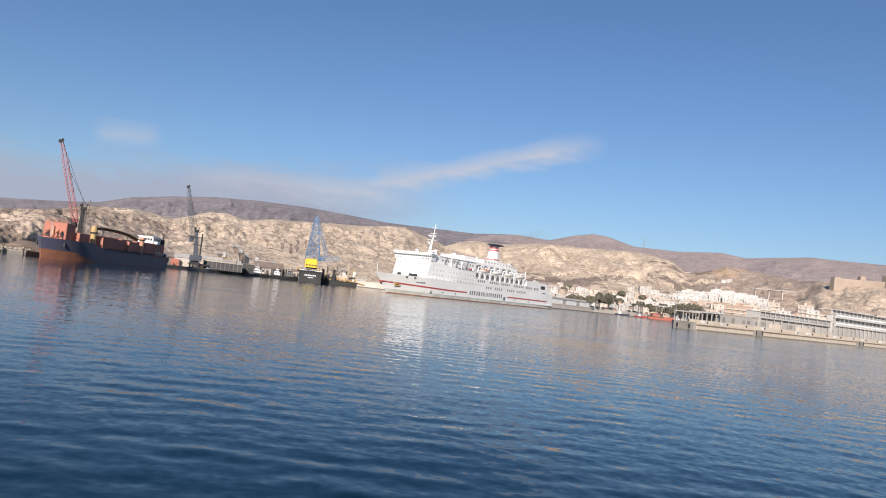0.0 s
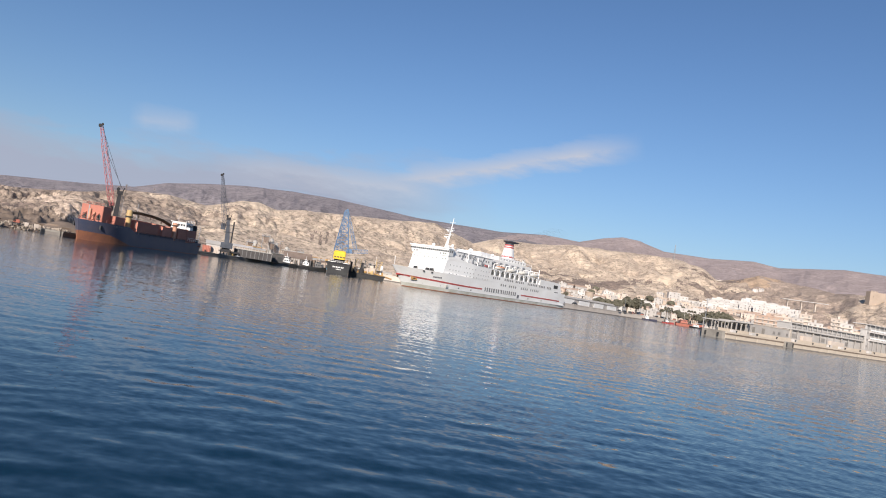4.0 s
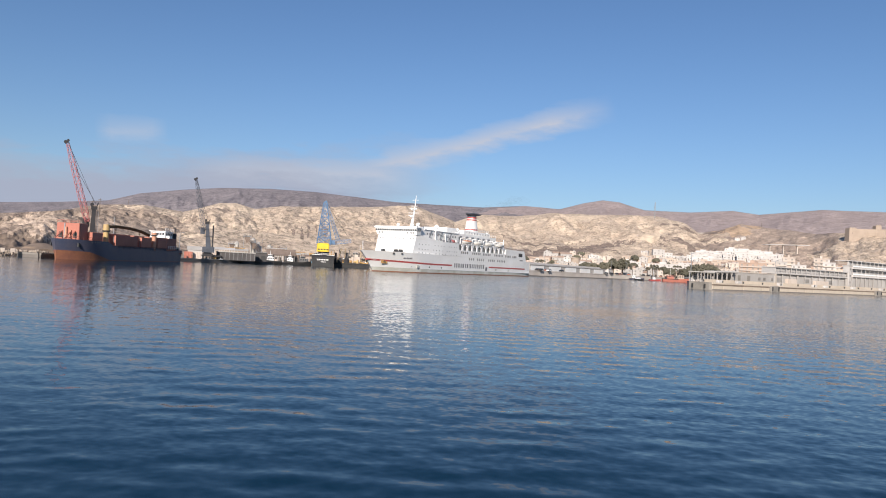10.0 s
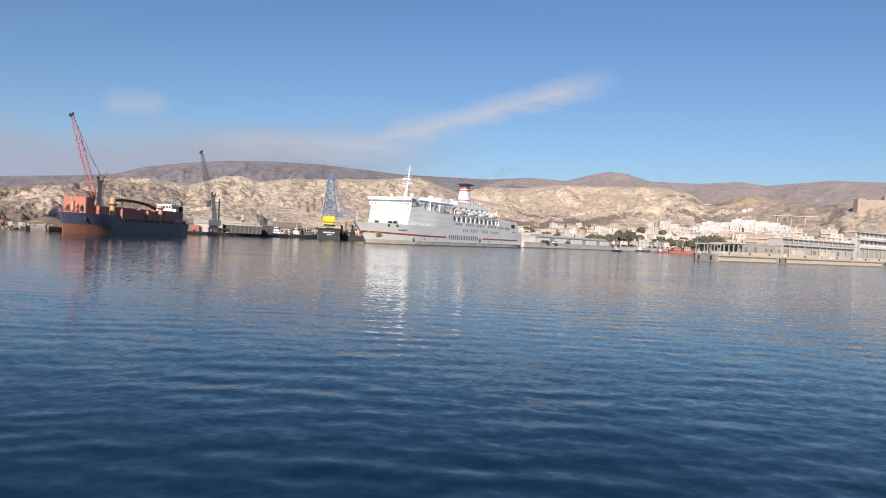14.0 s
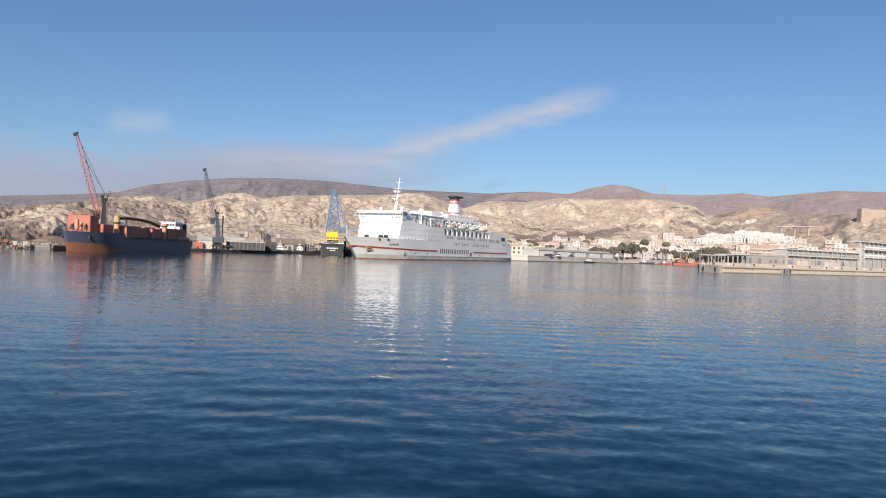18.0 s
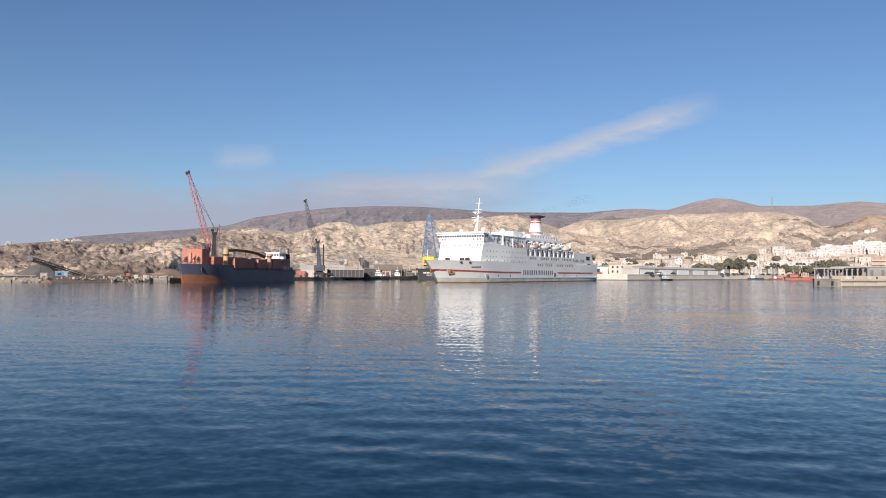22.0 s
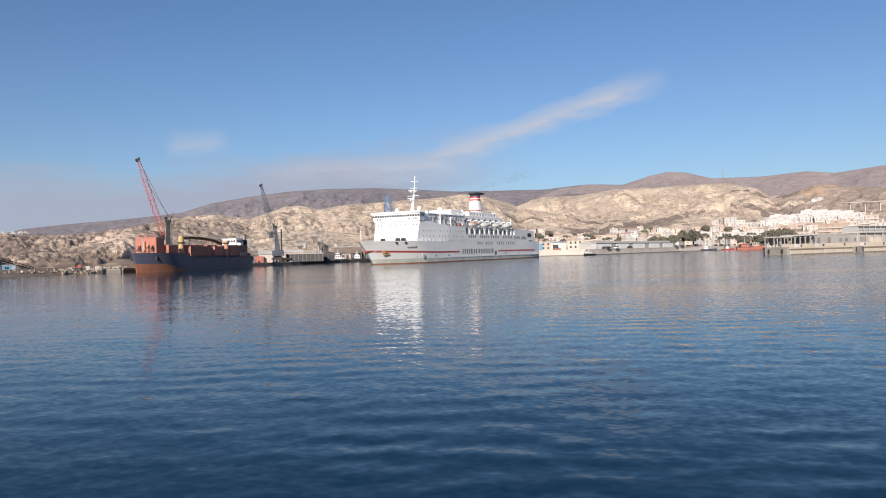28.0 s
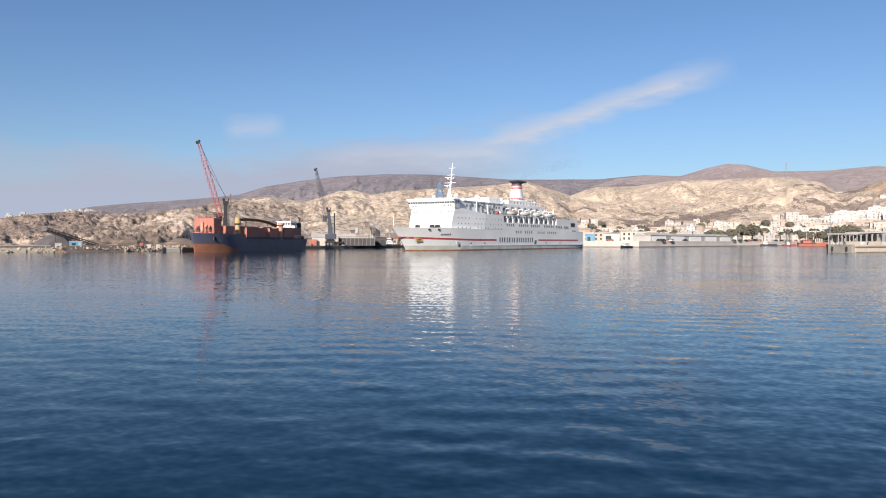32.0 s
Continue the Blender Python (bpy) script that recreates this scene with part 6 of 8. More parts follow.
def works():
    shed("quay_shed", facing(-17.2, 300, WEST), 14.9, 8, 3.1, SHED_DARK, SHED_ROOF, "long dark grey panelled shed on the quay", 9, 0, ((9.4, 0.9, 0, 2.2),))
    shed("warehouse", facing(-17.55, 330, WEST), 9.4, 9, 4.2, WALL_TAN, WALL_WHITE, "pale warehouse with white columns and a shallow pitched roof", 9, 0.9, ((2, 1.5, 0, 2.6), (6, 2, 0, 3)))
    shed("workshop", facing(-19.3, 325, WEST), 6.0, 6, 3.4, WALL_WHITE, SHED_ROOF, "small white gabled workshop", 0, 1.5, ((2, 1.6, 0, 2.4),))
    shed("pump_house", facing(-14.4, 312, WEST), 5.2, 5, 3.6, SHED_DARK, SHED_GREY, "grey block pump house with dark openings", 0, 0, ((0.5, 1.4, 0.3, 2.4), (2.8, 1.8, 0.3, 2.4)))
    shed("store_shed", facing(-13.45, 348, WEST), 13.0, 9, 3.0, SHED_DARK, BROWN_SHEET, "dark gravel shed with a long brown sloping roof", 6, 2.8)
    shed("quay_office", facing(-11.9, 376, WEST), 7, 6, 2.6, WALL_GREY, SHED_ROOF, "low pale office with shuttered windows", 0, 0, ((1, 1, 1, 2.2), (3.4, 1, 1, 2.2), (6, 1.2, 0, 2.3)))
    shed("quay_store", facing(-6.6, 385, WEST), 12, 6, 3.4, WALL_WHITE, SHED_ROOF, "long white quay store with dark bays", 5, 0, ((1, 1.6, 0, 2.4), (4, 1.6, 0, 2.4), (8, 2, 0, 2.4)))
    container(facing(-19.25, 284, WEST), 3.0, "red shipping container on the quay", BOX_RED, "quay containers")
    container(facing(-18.6, 286, WEST), 3.0, "cream shipping container on the quay", WALL_CREAM, "quay containers")
    # batching plant: silos, hoppers and conveyors at the hill's foot
    for b, d, h, r in ((-15.75, 372, 8.2, 1.2), (-14.55, 376, 10.4, 1.5), (-14.1, 378, 8.6, 1.4), (-13.3, 372, 7.4, 1.2)):
        s = thing("silo", facing(b, d, WEST), "dusty grey cement silo on legs", "silo", "cement silos")
        part("drum", Shape().rod((0, 0, 2.2), (0, 0, h), r, r, 12).rod((0, 0, h), (0, 0, h + 0.9), r, 0.3, 12), SHED_ROOF, s, smooth=True)
        part("hopper", Shape().rod((0, 0, 2.2), (0, 0, 1.0), r, 0.3, 12), SHED_GREY, s)
        for a in range(4):
            x, y = r * 0.8 * math.cos(a * 1.57 + 0.78), r * 0.8 * math.sin(a * 1.57 + 0.78)
            part("leg", Shape().rod((x, y, 0), (x, y, 2.4), 0.12, n=4), STEEL, s)
    for b, d, x1, z1 in ((-14.9, 362, 9.0, 10.4), (-13.9, 364, 11.0, 8.0), (-12.6, 360, 9.0, 6.6)):
        c = thing("conveyor", facing(b, d, WEST), "inclined dark gravel conveyor", "conveyor")
        part("belt_truss", Shape().lattice((0, 0, z1), (x1, 0, 1.2), 1.3, 1.3, 0.1, 8).box(-0.6, 0.8, -0.8, 0.8, z1 - 0.8, z1 + 0.8), BROWN_SHEET, c)
        part("trestle", Shape().rod((1, -1, 0), (1, 0, z1 - 0.8), 0.12, n=4).rod((1, 1, 0), (1, 0, z1 - 0.8), 0.12, n=4), BROWN_SHEET, c)
    for b, d, h in ((-15.0, 368, 12.6), (-14.5, 372, 9.6), (-16.1, 366, 8.4), (-12.3, 366, 7.6)):
        t = thing("hopper_tower", facing(b, d, WEST), "weathered steel hopper tower of the gravel plant", "hopper")
        part("bin", Shape().hexa([(-0.4, -0.4, h - 4), (0.4, -0.4, h - 4), (0.4, 0.4, h - 4), (-0.4, 0.4, h - 4)], [(-1.4, -1.3, h - 1), (1.4, -1.3, h - 1), (1.4, 1.3, h - 1), (-1.4, 1.3, h - 1)]), BROWN_SHEET, t)
        part("platform", Shape().box(-2.0, 2.0, -1.8, 1.8, h - 1, h - 0.7), STEEL, t)
        part("railing", rails(Shape(), [(-2, -1.8, h - 0.7), (2, -1.8, h - 0.7), (2, 1.8, h - 0.7)], 1.0, 1.0), STEEL, t)
        for x in (-1.6, 1.6):
            for y in (-1.4, 1.4):
                part("leg", Shape().rod((x, y, 0), (x, y, h - 1), 0.13, n=4), STEEL, t)


works()


def gravel_yard():
    """Open sheds, pipe racks, huts and heaps crowded behind the quay, at the hill's foot."""
    rng = random.Random(88)
    for i, (b, d, L, h) in enumerate(((-16.9, 352, 7, 3.4), (-15.9, 350, 6, 4.2), (-13.0, 338, 5, 3.0), (-12.2, 350, 8, 3.8), (-11.2, 362, 9, 3.2), (-10.3, 372, 8, 3.6), (-8.2, 386, 7, 3.0))):
        shed("yard_shed", facing(b, d, WEST), L, 5, h, (BROWN_SHEET, WALL_TAN, WALL_GREY)[i % 3], (BROWN_SHEET, SHED_ROOF)[i % 2], ("brown open-fronted yard shed", "tan rendered yard shed", "grey rendered yard shed")[i % 3], 3 + i % 3, 0.7,
             ((0.8, 1.4, 0, 2.2), (L - 2.4, 1.4, 0, 2.2)))
    for i, (b, d, w, h) in enumerate(((-16.5, 358, 8, 6.5), (-13.6, 356, 10, 7.4), (-11.7, 362, 7, 6.0), (-10.7, 376, 7, 5.4))):
        t = thing("pipe_rack", facing(b, d, WEST), "rusty steel pipe rack of the gravel yard", "pipe rack", "yard pipe racks")
        for k in range(4):
            part("post", Shape().rod((w * k / 3, 0, 0), (w * k / 3, 0, h * rng.uniform(0.75, 1.1)), 0.16, n=5), (BROWN_SHEET, STEEL)[k % 2], t)
        for z in (0.55, 0.85):
            part("pipe", Shape().rod((-0.6, 0, h * z), (w + 0.6, 0, h * z), 0.2, n=6), (RUST, WALL_GREY)[i % 2], t)
        part("brace", Shape().rod((0, 0, 0.4), (w / 3, 0, h * 0.55), 0.1, n=4).rod((w, 0, 0.4), (w * 2 / 3, 0, h * 0.55), 0.1, n=4), BROWN_SHEET, t)


gravel_yard()


def tug(b, d, turn, L, label, hull_m=BLACK, house_m=WHITE):
    p = polar(b, d)
    t = small_craft("tugboat", pose(p.x, p.y, 0, 0, 0, turn), L, L * 0.32, hull_m, house_m, label, "tugboat", (0.40, 0.74, 1.6), 3.0, 1.5, "harbour tugs")
    part("upper_wheelhouse", Shape().bevel_box(L * 0.5, L * 0.66, -L * 0.1, L * 0.1, 3.0, 4.3, 0.1), house_m, t)
    part("window_band", Shape().box(L * 0.495, L * 0.665, -L * 0.103, L * 0.103, 3.6, 4.0), GLASS, t)
    part("exhaust", Shape().rod((L * 0.4, 0, 1.7), (L * 0.4, 0, 4.4), 0.3, n=8), CRANE_DARK, t)
    return t


tug(-12.35, 330, 215, 9, "black-hulled harbour tug with a white wheelhouse")
tug(-10.9, 340, 200, 8, "small black and white tug beside the barge")
tug(-11.6, 338, 30, 10, "dark low workboat moored at the quay", BLACK, SHED_GREY)


def dredger():
    """The cluttered work vessel beside the crane barge."""
    m = facing(-8.25, 346, 0)
    t = thing("dredger", m, "dark dredger with ochre winches, pipes and deck gear", "dredger")
    hull = part("hull", Shape().hexa([(0.3, -3.4, -1), (16.6, -3.4, -1), (16.6, 3.4, -1), (0.3, 3.4, -1)], [(0, -3.8, 2.2), (17.6, -3.8, 2.2), (17.6, 3.8, 2.2), (0, 3.8, 2.2)]), BLACK, t)
    part("rubbing_strake", Shape().box(-0.1, 17.6, -4.0, -3.7, 1.6, 1.9), RUBBER, hull)
    h = part("deckhouse", Shape().bevel_box(8.2, 12.6, -2.4, 2.4, 2.2, 5.4, 0.15), WALL_CREAM, t, "cream deckhouse")
    part("wheelhouse", Shape().bevel_box(8.8, 11.6, -1.8, 1.8, 5.4, 7.6, 0.15), WALL_CREAM, h)
    for i in range(4):
        part("window", Shape().box(8.95 + i * 0.66, 9.45 + i * 0.66, -1.86, -1.76, 6.4, 7.1), GLASS, h)
    part("a_frame", Shape().rod((1.5, -2.5, 2.2), (3.4, 0, 8.6), 0.22, n=5).rod((1.5, 2.5, 2.2), (3.4, 0, 8.6), 0.22, n=5).rod((3.4, 0, 8.6), (9.0, 0, 5.2), 0.08, n=4), CRANE_YELLOW, t, "ochre A-frame")
    part("derrick", Shape().lattice((13.6, 0, 2.2), (15.4, 0, 9.0), 1.0, 0.6, 0.1, 7).rod((15.4, 0, 9.0), (11.5, 0, 7.4), 0.06, n=4), CRANE_YELLOW, t)
    rng = random.Random(9)
    for i in range(12):  # uprights, ladders and pipes above the deck
        x, z = 0.8 + i * 1.35, rng.uniform(6, 10.5)
        part("king_post", Shape().rod((x, rng.uniform(-2.5, 2), 2.2), (x + rng.uniform(-1.2, 1.2), 0, z), 0.16, n=5), (CRANE_YELLOW, WALL_CREAM, SHED_GREY)[i % 3], t)
        part("deck_box", Shape().bevel_box(x - 0.7, x + 0.5, -1.2, 1.6, 2.2, rng.uniform(3.8, 7.4), 0.1), (CRANE_DARK, WALL_CREAM, BROWN_SHEET, WHITE)[i % 4], t)
    for x, z in ((2.2, 5.0), (6.4, 6.6), (13.0, 5.6)):
        part("gantry", rails(Shape(), [(x, -2.6, z - 1), (x + 3, -2.6, z - 1)], 1.1, 0.8).box(x, x + 3, -2.8, 0, z - 1.2, z - 1).rod((x, -2.6, 2.2), (x, -2.6, z), 0.12, n=4).rod((x + 3, -2.6, 2.2), (x + 3, -2.6, z), 0.12, n=4), SHED_GREY, t)
    for i in range(9):
        x = rng.uniform(0.8, 16.4)
        sh = Shape().rod((x, -2.6, 2.9), (x + 1.2, -2.6, 2.9), rng.uniform(0.5, 0.8), n=8) if i % 2 else Shape().bevel_box(x, x + rng.uniform(0.8, 1.8), -3.2, -1.6, 2.2, rng.uniform(3.2, 4.6), 0.1)
        part("winch" if i % 2 else "deck_locker", sh, (RUST, CRANE_YELLOW, CRANE_DARK)[i % 3], t)
    part("discharge_pipe", Shape().rod((12, -3.0, 2.8), (21, -3.2, 1.4), 0.35, n=8), RUST, t)
    part("flagstaff", Shape().rod((12.2, 0, 7.6), (12.2, 0, 11), 0.06, n=4), WHITE, t)


dredger()


# ---- the stone-loading mole at the west end ----
def mole():
    c = thing("stone_conveyor", facing(-38.1, 232, WEST), "long inclined quarry conveyor on trestles", "conveyor")
    part("belt_truss", Shape().lattice((0, 0, 5.2), (13.6, 2, 0.4), 1.1, 1.1, 0.13, 16).hexa([(0, -0.45, 4.9), (13.6, 1.55, 0.1), (13.6, 2.45, 0.1), (0, 0.45, 4.9)], [(0, -0.45, 5.3), (13.6, 1.55, 0.5), (13.6, 2.45, 0.5), (0, 0.45, 5.3)]), CRANE_DARK, c)
    part("drive_head", Shape().bevel_box(-0.7, 0.5, -0.7, 0.7, 4.7, 5.9, 0.1), SHED_GREY, c)
    for x, z in ((2.5, 4.2), (6, 3.0), (9.5, 1.8)):
        part("trestle", Shape().rod((x, -0.9, -0.6), (x, 0, z), 0.1, n=4).rod((x, 0.9, -0.6), (x, 0, z), 0.1, n=4), CRANE_DARK, c)
    h = thing("site_hut", facing(-36.6, 226, WEST), "faded blue sheet-metal site hut", "hut")
    part("wall", Shape().box(0, 3.3, 0, 2.4, 0, 1.7), BLUE, h)
    part("roof", Shape().box(-0.1, 3.4, -0.15, 2.5, 1.7, 1.85), SHED_ROOF, h)
    part("door", Shape().box(2.3, 3.0, -0.05, 0.05, 0, 1.5), WALL_GREY, h)
    part("window", Shape().box(0.6, 1.6, -0.05, 0.05, 0.7, 1.3), GLASS, h)
    k = thing("weigh_cabin", facing(-37.5, 224, WEST), "small white weighing cabin", "cabin")
    part("wall", Shape().box(0, 1.6, 0, 2, 0, 1.2), WALL_WHITE, k)
    part("roof", Shape().box(-0.1, 1.7, -0.1, 2.1, 1.2, 1.32), SHED_ROOF, k)
    e = thing("excavator", facing(-31.95, 222, WEST) @ Matrix.Scale(0.7, 4), "orange tracked excavator on the stone mole", "excavator")
    part("track_frame", Shape().bevel_box(-1.4, 1.4, -1.1, -0.5, 0, 0.8, 0.2).bevel_box(-1.4, 1.4, 0.5, 1.1, 0, 0.8, 0.2), BLACK, e)
    part("body", Shape().bevel_box(-1.1, 1.2, -1.0, 1.0, 0.8, 2.0, 0.15), ORANGE_HULL, e)
    part("cab", Shape().bevel_box(-1.1, -0.1, -1.0, 0.0, 1.0, 2.6, 0.1), CRANE_DARK, e)
    part("boom", Shape().rod((0.2, 0.2, 1.7), (0.4, 0.4, 5.6), 0.2, n=5).rod((0.4, 0.4, 5.6), (1.6, 0.2, 3.4), 0.16, n=5), CRANE_DARK, e)
    part("bucket", Shape().bevel_box(1.3, 2.0, -0.3, 0.7, 2.7, 3.4, 0.1), CRANE_DARK, e)
    for b, d, w in ((-31.3, 216, 1.0), (-30.7, 214, 1.2)):
        solo("concrete_block", Shape().bevel_box(-w / 2, w / 2, -0.6, 0.6, 0, 1.0, 0.1), WALL_CREAM, "pale yellow concrete block on the mole", "block", facing(b, d, WEST), "mole blocks")
    # spoil heaps
    for i, (b, d, r, h) in enumerate(((-32.6, 244, 8.5, 3.0), (-29.0, 242, 10, 3.2), (-37.5, 248, 8, 1.6), (-34.6, 250, 9, 2.0))):
        p = polar(b, d, WEST - 0.4)
        rings = []
        rng = random.Random(20 + i)
        for k, (f, z) in enumerate(((1.0, 0), (0.82, 0.22), (0.66, 0.46), (0.45, 0.62), (0.28, 0.85), (0.06, 1.0))):
            rings.append([(p.x + r * f * math.cos(a) * u, p.y + r * f * math.sin(a) * u, p.z + h * z) for a, u in ((2 * math.pi * j / 22, 1 + rng.uniform(-0.28, 0.28)) for j in range(22))])
        solo("spoil_mound", Shape().loft(rings), SPOIL, "low uneven heap of brown crushed stone", "stone heap", None, "stone heaps", smooth=True)


mole()


def jetty_wall():
    """A long weathered sea wall at the root of the mole, with a heap of dark crushed stone behind it."""
    a, b = polar(-44, 227), polar(-37.7, 221)
    d = (b - a).normalized()
    n = Vector((d.y, -d.x, 0))
    t = thing("sea_wall", pose(0, 0, 0), "long low weathered concrete sea wall", "sea wall")
    for i in range(8):
        p, q = a.lerp(b, i / 8) + d * 0.03, a.lerp(b, (i + 1) / 8) - d * 0.03
        k = 0.03 * (i % 3)
        part("wall_panel", Shape().hexa([(*(v.xy), -2) for v in (p + n * (0.5 + k), q + n * (0.5 + k), q - n, p - n)], [(*(v.xy), 1.5) for v in (p + n * (0.4 + k), q + n * (0.4 + k), q - n, p - n)]), DARK_STONE, t)
    part("coping", Shape().hexa([(*(v.xy), 1.5) for v in (a + n * 0.7, b + n * 0.7, b - n, a - n)], [(*(v.xy), 1.8) for v in (a + n * 0.7, b + n * 0.7, b - n, a - n)]), FENDER_GREY, t)
    p, rng, rings = polar(-37.45, 246, WEST - 0.4), random.Random(33), []
    for f, z in ((1.0, 0), (0.85, 0.2), (0.7, 0.42), (0.52, 0.62), (0.3, 0.86), (0.08, 1.0)):
        rings.append([(p.x + 7.5 * f * math.cos(g) * u, p.y + 7.5 * f * math.sin(g) * u, p.z + 4.4 * z) for g, u in ((2 * math.pi * j / 26, 1 + rng.uniform(-0.16, 0.16)) for j in range(26))])
    solo("gravel_heap", Shape().loft(rings), DARK_STONE, "tall heap of dark crushed stone under the conveyor", "stone heap", None, "stone heaps", smooth=True)


# ---- riprap along the shore of the mole ----


def riprap():
    t = thing("riprap", pose(0, 0, 0), "bank of loose grey-tan boulders along the shore", "rock bank")
    bank = Shape()
    for (x0, y0), (x1, y1), n in (((-127.5, 166), (-123.5, 190.5), (6.5, -2.5)), ((-124, 190), (-109.5, 200.5), (3.5, -7.5))):
        bank.hexa([(x0 + n[0], y0 + n[1], -0.8), (x1 + n[0], y1 + n[1], -0.8), (x1, y1, -0.8), (x0, y0, -0.8)], [(x0 + 1, y0 - 0.5, 1.75), (x1 + 1, y1 - 1, 1.75), (x1, y1 + 1, 1.75), (x0, y0 + 1, 1.75)])
    part("embankment", bank, SPOIL, t, "sloping earth and rubble bank")
    rng = random.Random(12)
    shapes = [Shape().blob((0, 0, 0), (1.0, 0.8, 0.6), 40 + i, 6, 4, 0.3).mesh("boulder", ROCK) for i in range(6)]
    a, b, c = Vector((-127, 165)), Vector((-122, 189)), Vector((-109, 199))
    for i in range(295):
        k = rng.random()
        p = Vector((-150, 159)).lerp(a, k / 0.16) if k < 0.16 else a.lerp(b, (k - 0.16) * 5) if k < 0.36 else b.lerp(c, (k - 0.35) / 0.65)
        p = p + Vector((rng.uniform(-1, 2.5), rng.uniform(-7, 1.5)))
        z = rng.uniform(-0.2, 1.5)
        s = rng.uniform(0.25, 0.6)
        ob = part("boulder", rng.choice(shapes), None, t, at=Matrix.LocRotScale((p.x, p.y, z), Euler((rng.uniform(0, 6), rng.uniform(0, 6), rng.uniform(0, 6))), (s, s, s)))


riprap()

# ---- the town on and under the hill ----


def house_type(L, D, h, wall_m, seed, label, group, pitched=False):
    """A small house, x to the right and its front on -y: walls, roof edge, windows and a door as parts."""
    rng = random.Random(seed)
    t = thing("house", pose(0, -900, -60), label, "house", group)
    part("wall", Shape().box(-L / 2, L / 2, 0, D, -6, h), wall_m, t)
    if pitched:
        part("roof", Shape().loft([[(x, -0.3, h), (x, D / 2, h + 1.6), (x, D + 0.3, h)] for x in (-L / 2 - 0.3, L / 2 + 0.3)]), WALL_OCHRE, t)
    else:
        part("parapet", Shape().box(-L / 2 - 0.12, L / 2 + 0.12, -0.12, D + 0.12, h, h + 0.5), wall_m, t)
        part("roof_tank", Shape().rod((L * 0.2, D * 0.3, h + 0.4), (L * 0.2, D * 0.3, h + 1.5), 0.6, n=8), WALL_GREY, t)
        if seed % 3 == 0:
            part("roof_room", Shape().box(-L * 0.3, -L * 0.02, D * 0.4, D * 0.8, h + 0.4, h + 1.9), wall_m, t)
    win = Shape().box(-0.6, 0.6, -0.06, 0.06, 0, 1.3).mesh("window", SHUTTER)
    floors = max(1, round(h / 2.7))
    n = max(2, int(L / 3.2))
    for f in range(floors):
        for i in range(n):
            if rng.random() < 0.82:
                part("window", win, None, t, at=pose(-L / 2 + L * (i + 0.5) / n, -0.01, f * h / floors + 1.0))
    part("door", Shape().box(-0.5, 0.5, -0.09, 0.05, 0, 2.1), SHUTTER, t, at=pose(L * 0.3, 0, 0))
    return t


def flats(m, L, D, floors, wall_m, label, balconies=True):
    """A block of flats with slabs, balconies and windows floor by floor."""
    t = thing("apartment_block", m, label, "apartment block")
    h = floors * 3.0
    part("wall", Shape().box(0, L, 0, D, -4, h), wall_m, t)
    part("parapet", Shape().box(-0.2, L + 0.2, -0.2, D + 0.2, h, h + 0.7), wall_m, t)
    part("lift_house", Shape().box(L * 0.4, L * 0.55, D * 0.3, D * 0.7, h + 0.7, h + 3), wall_m, t)
    win = Shape().box(-0.7, 0.7, -0.06, 0.06, 0, 1.3).mesh("window", SHUTTER)
    n = max(2, int(L / 3.6))
    for f in range(floors):
        if balconies:
            part("balcony", Shape().box(0.4, L - 0.4, -1.1, 0, f * 3 - 0.15, f * 3 + 0.85), WALL_CREAM, t)
        for i in range(n):
            part("window", win, None, t, at=pose(L * (i + 0.5) / n, -0.01, f * 3 + 1.0))
    return t


def on_land(b, d, sink=0.0):
    p = polar(b, d)
    z = max(ground_at(p), EAST) - sink
    return p, z


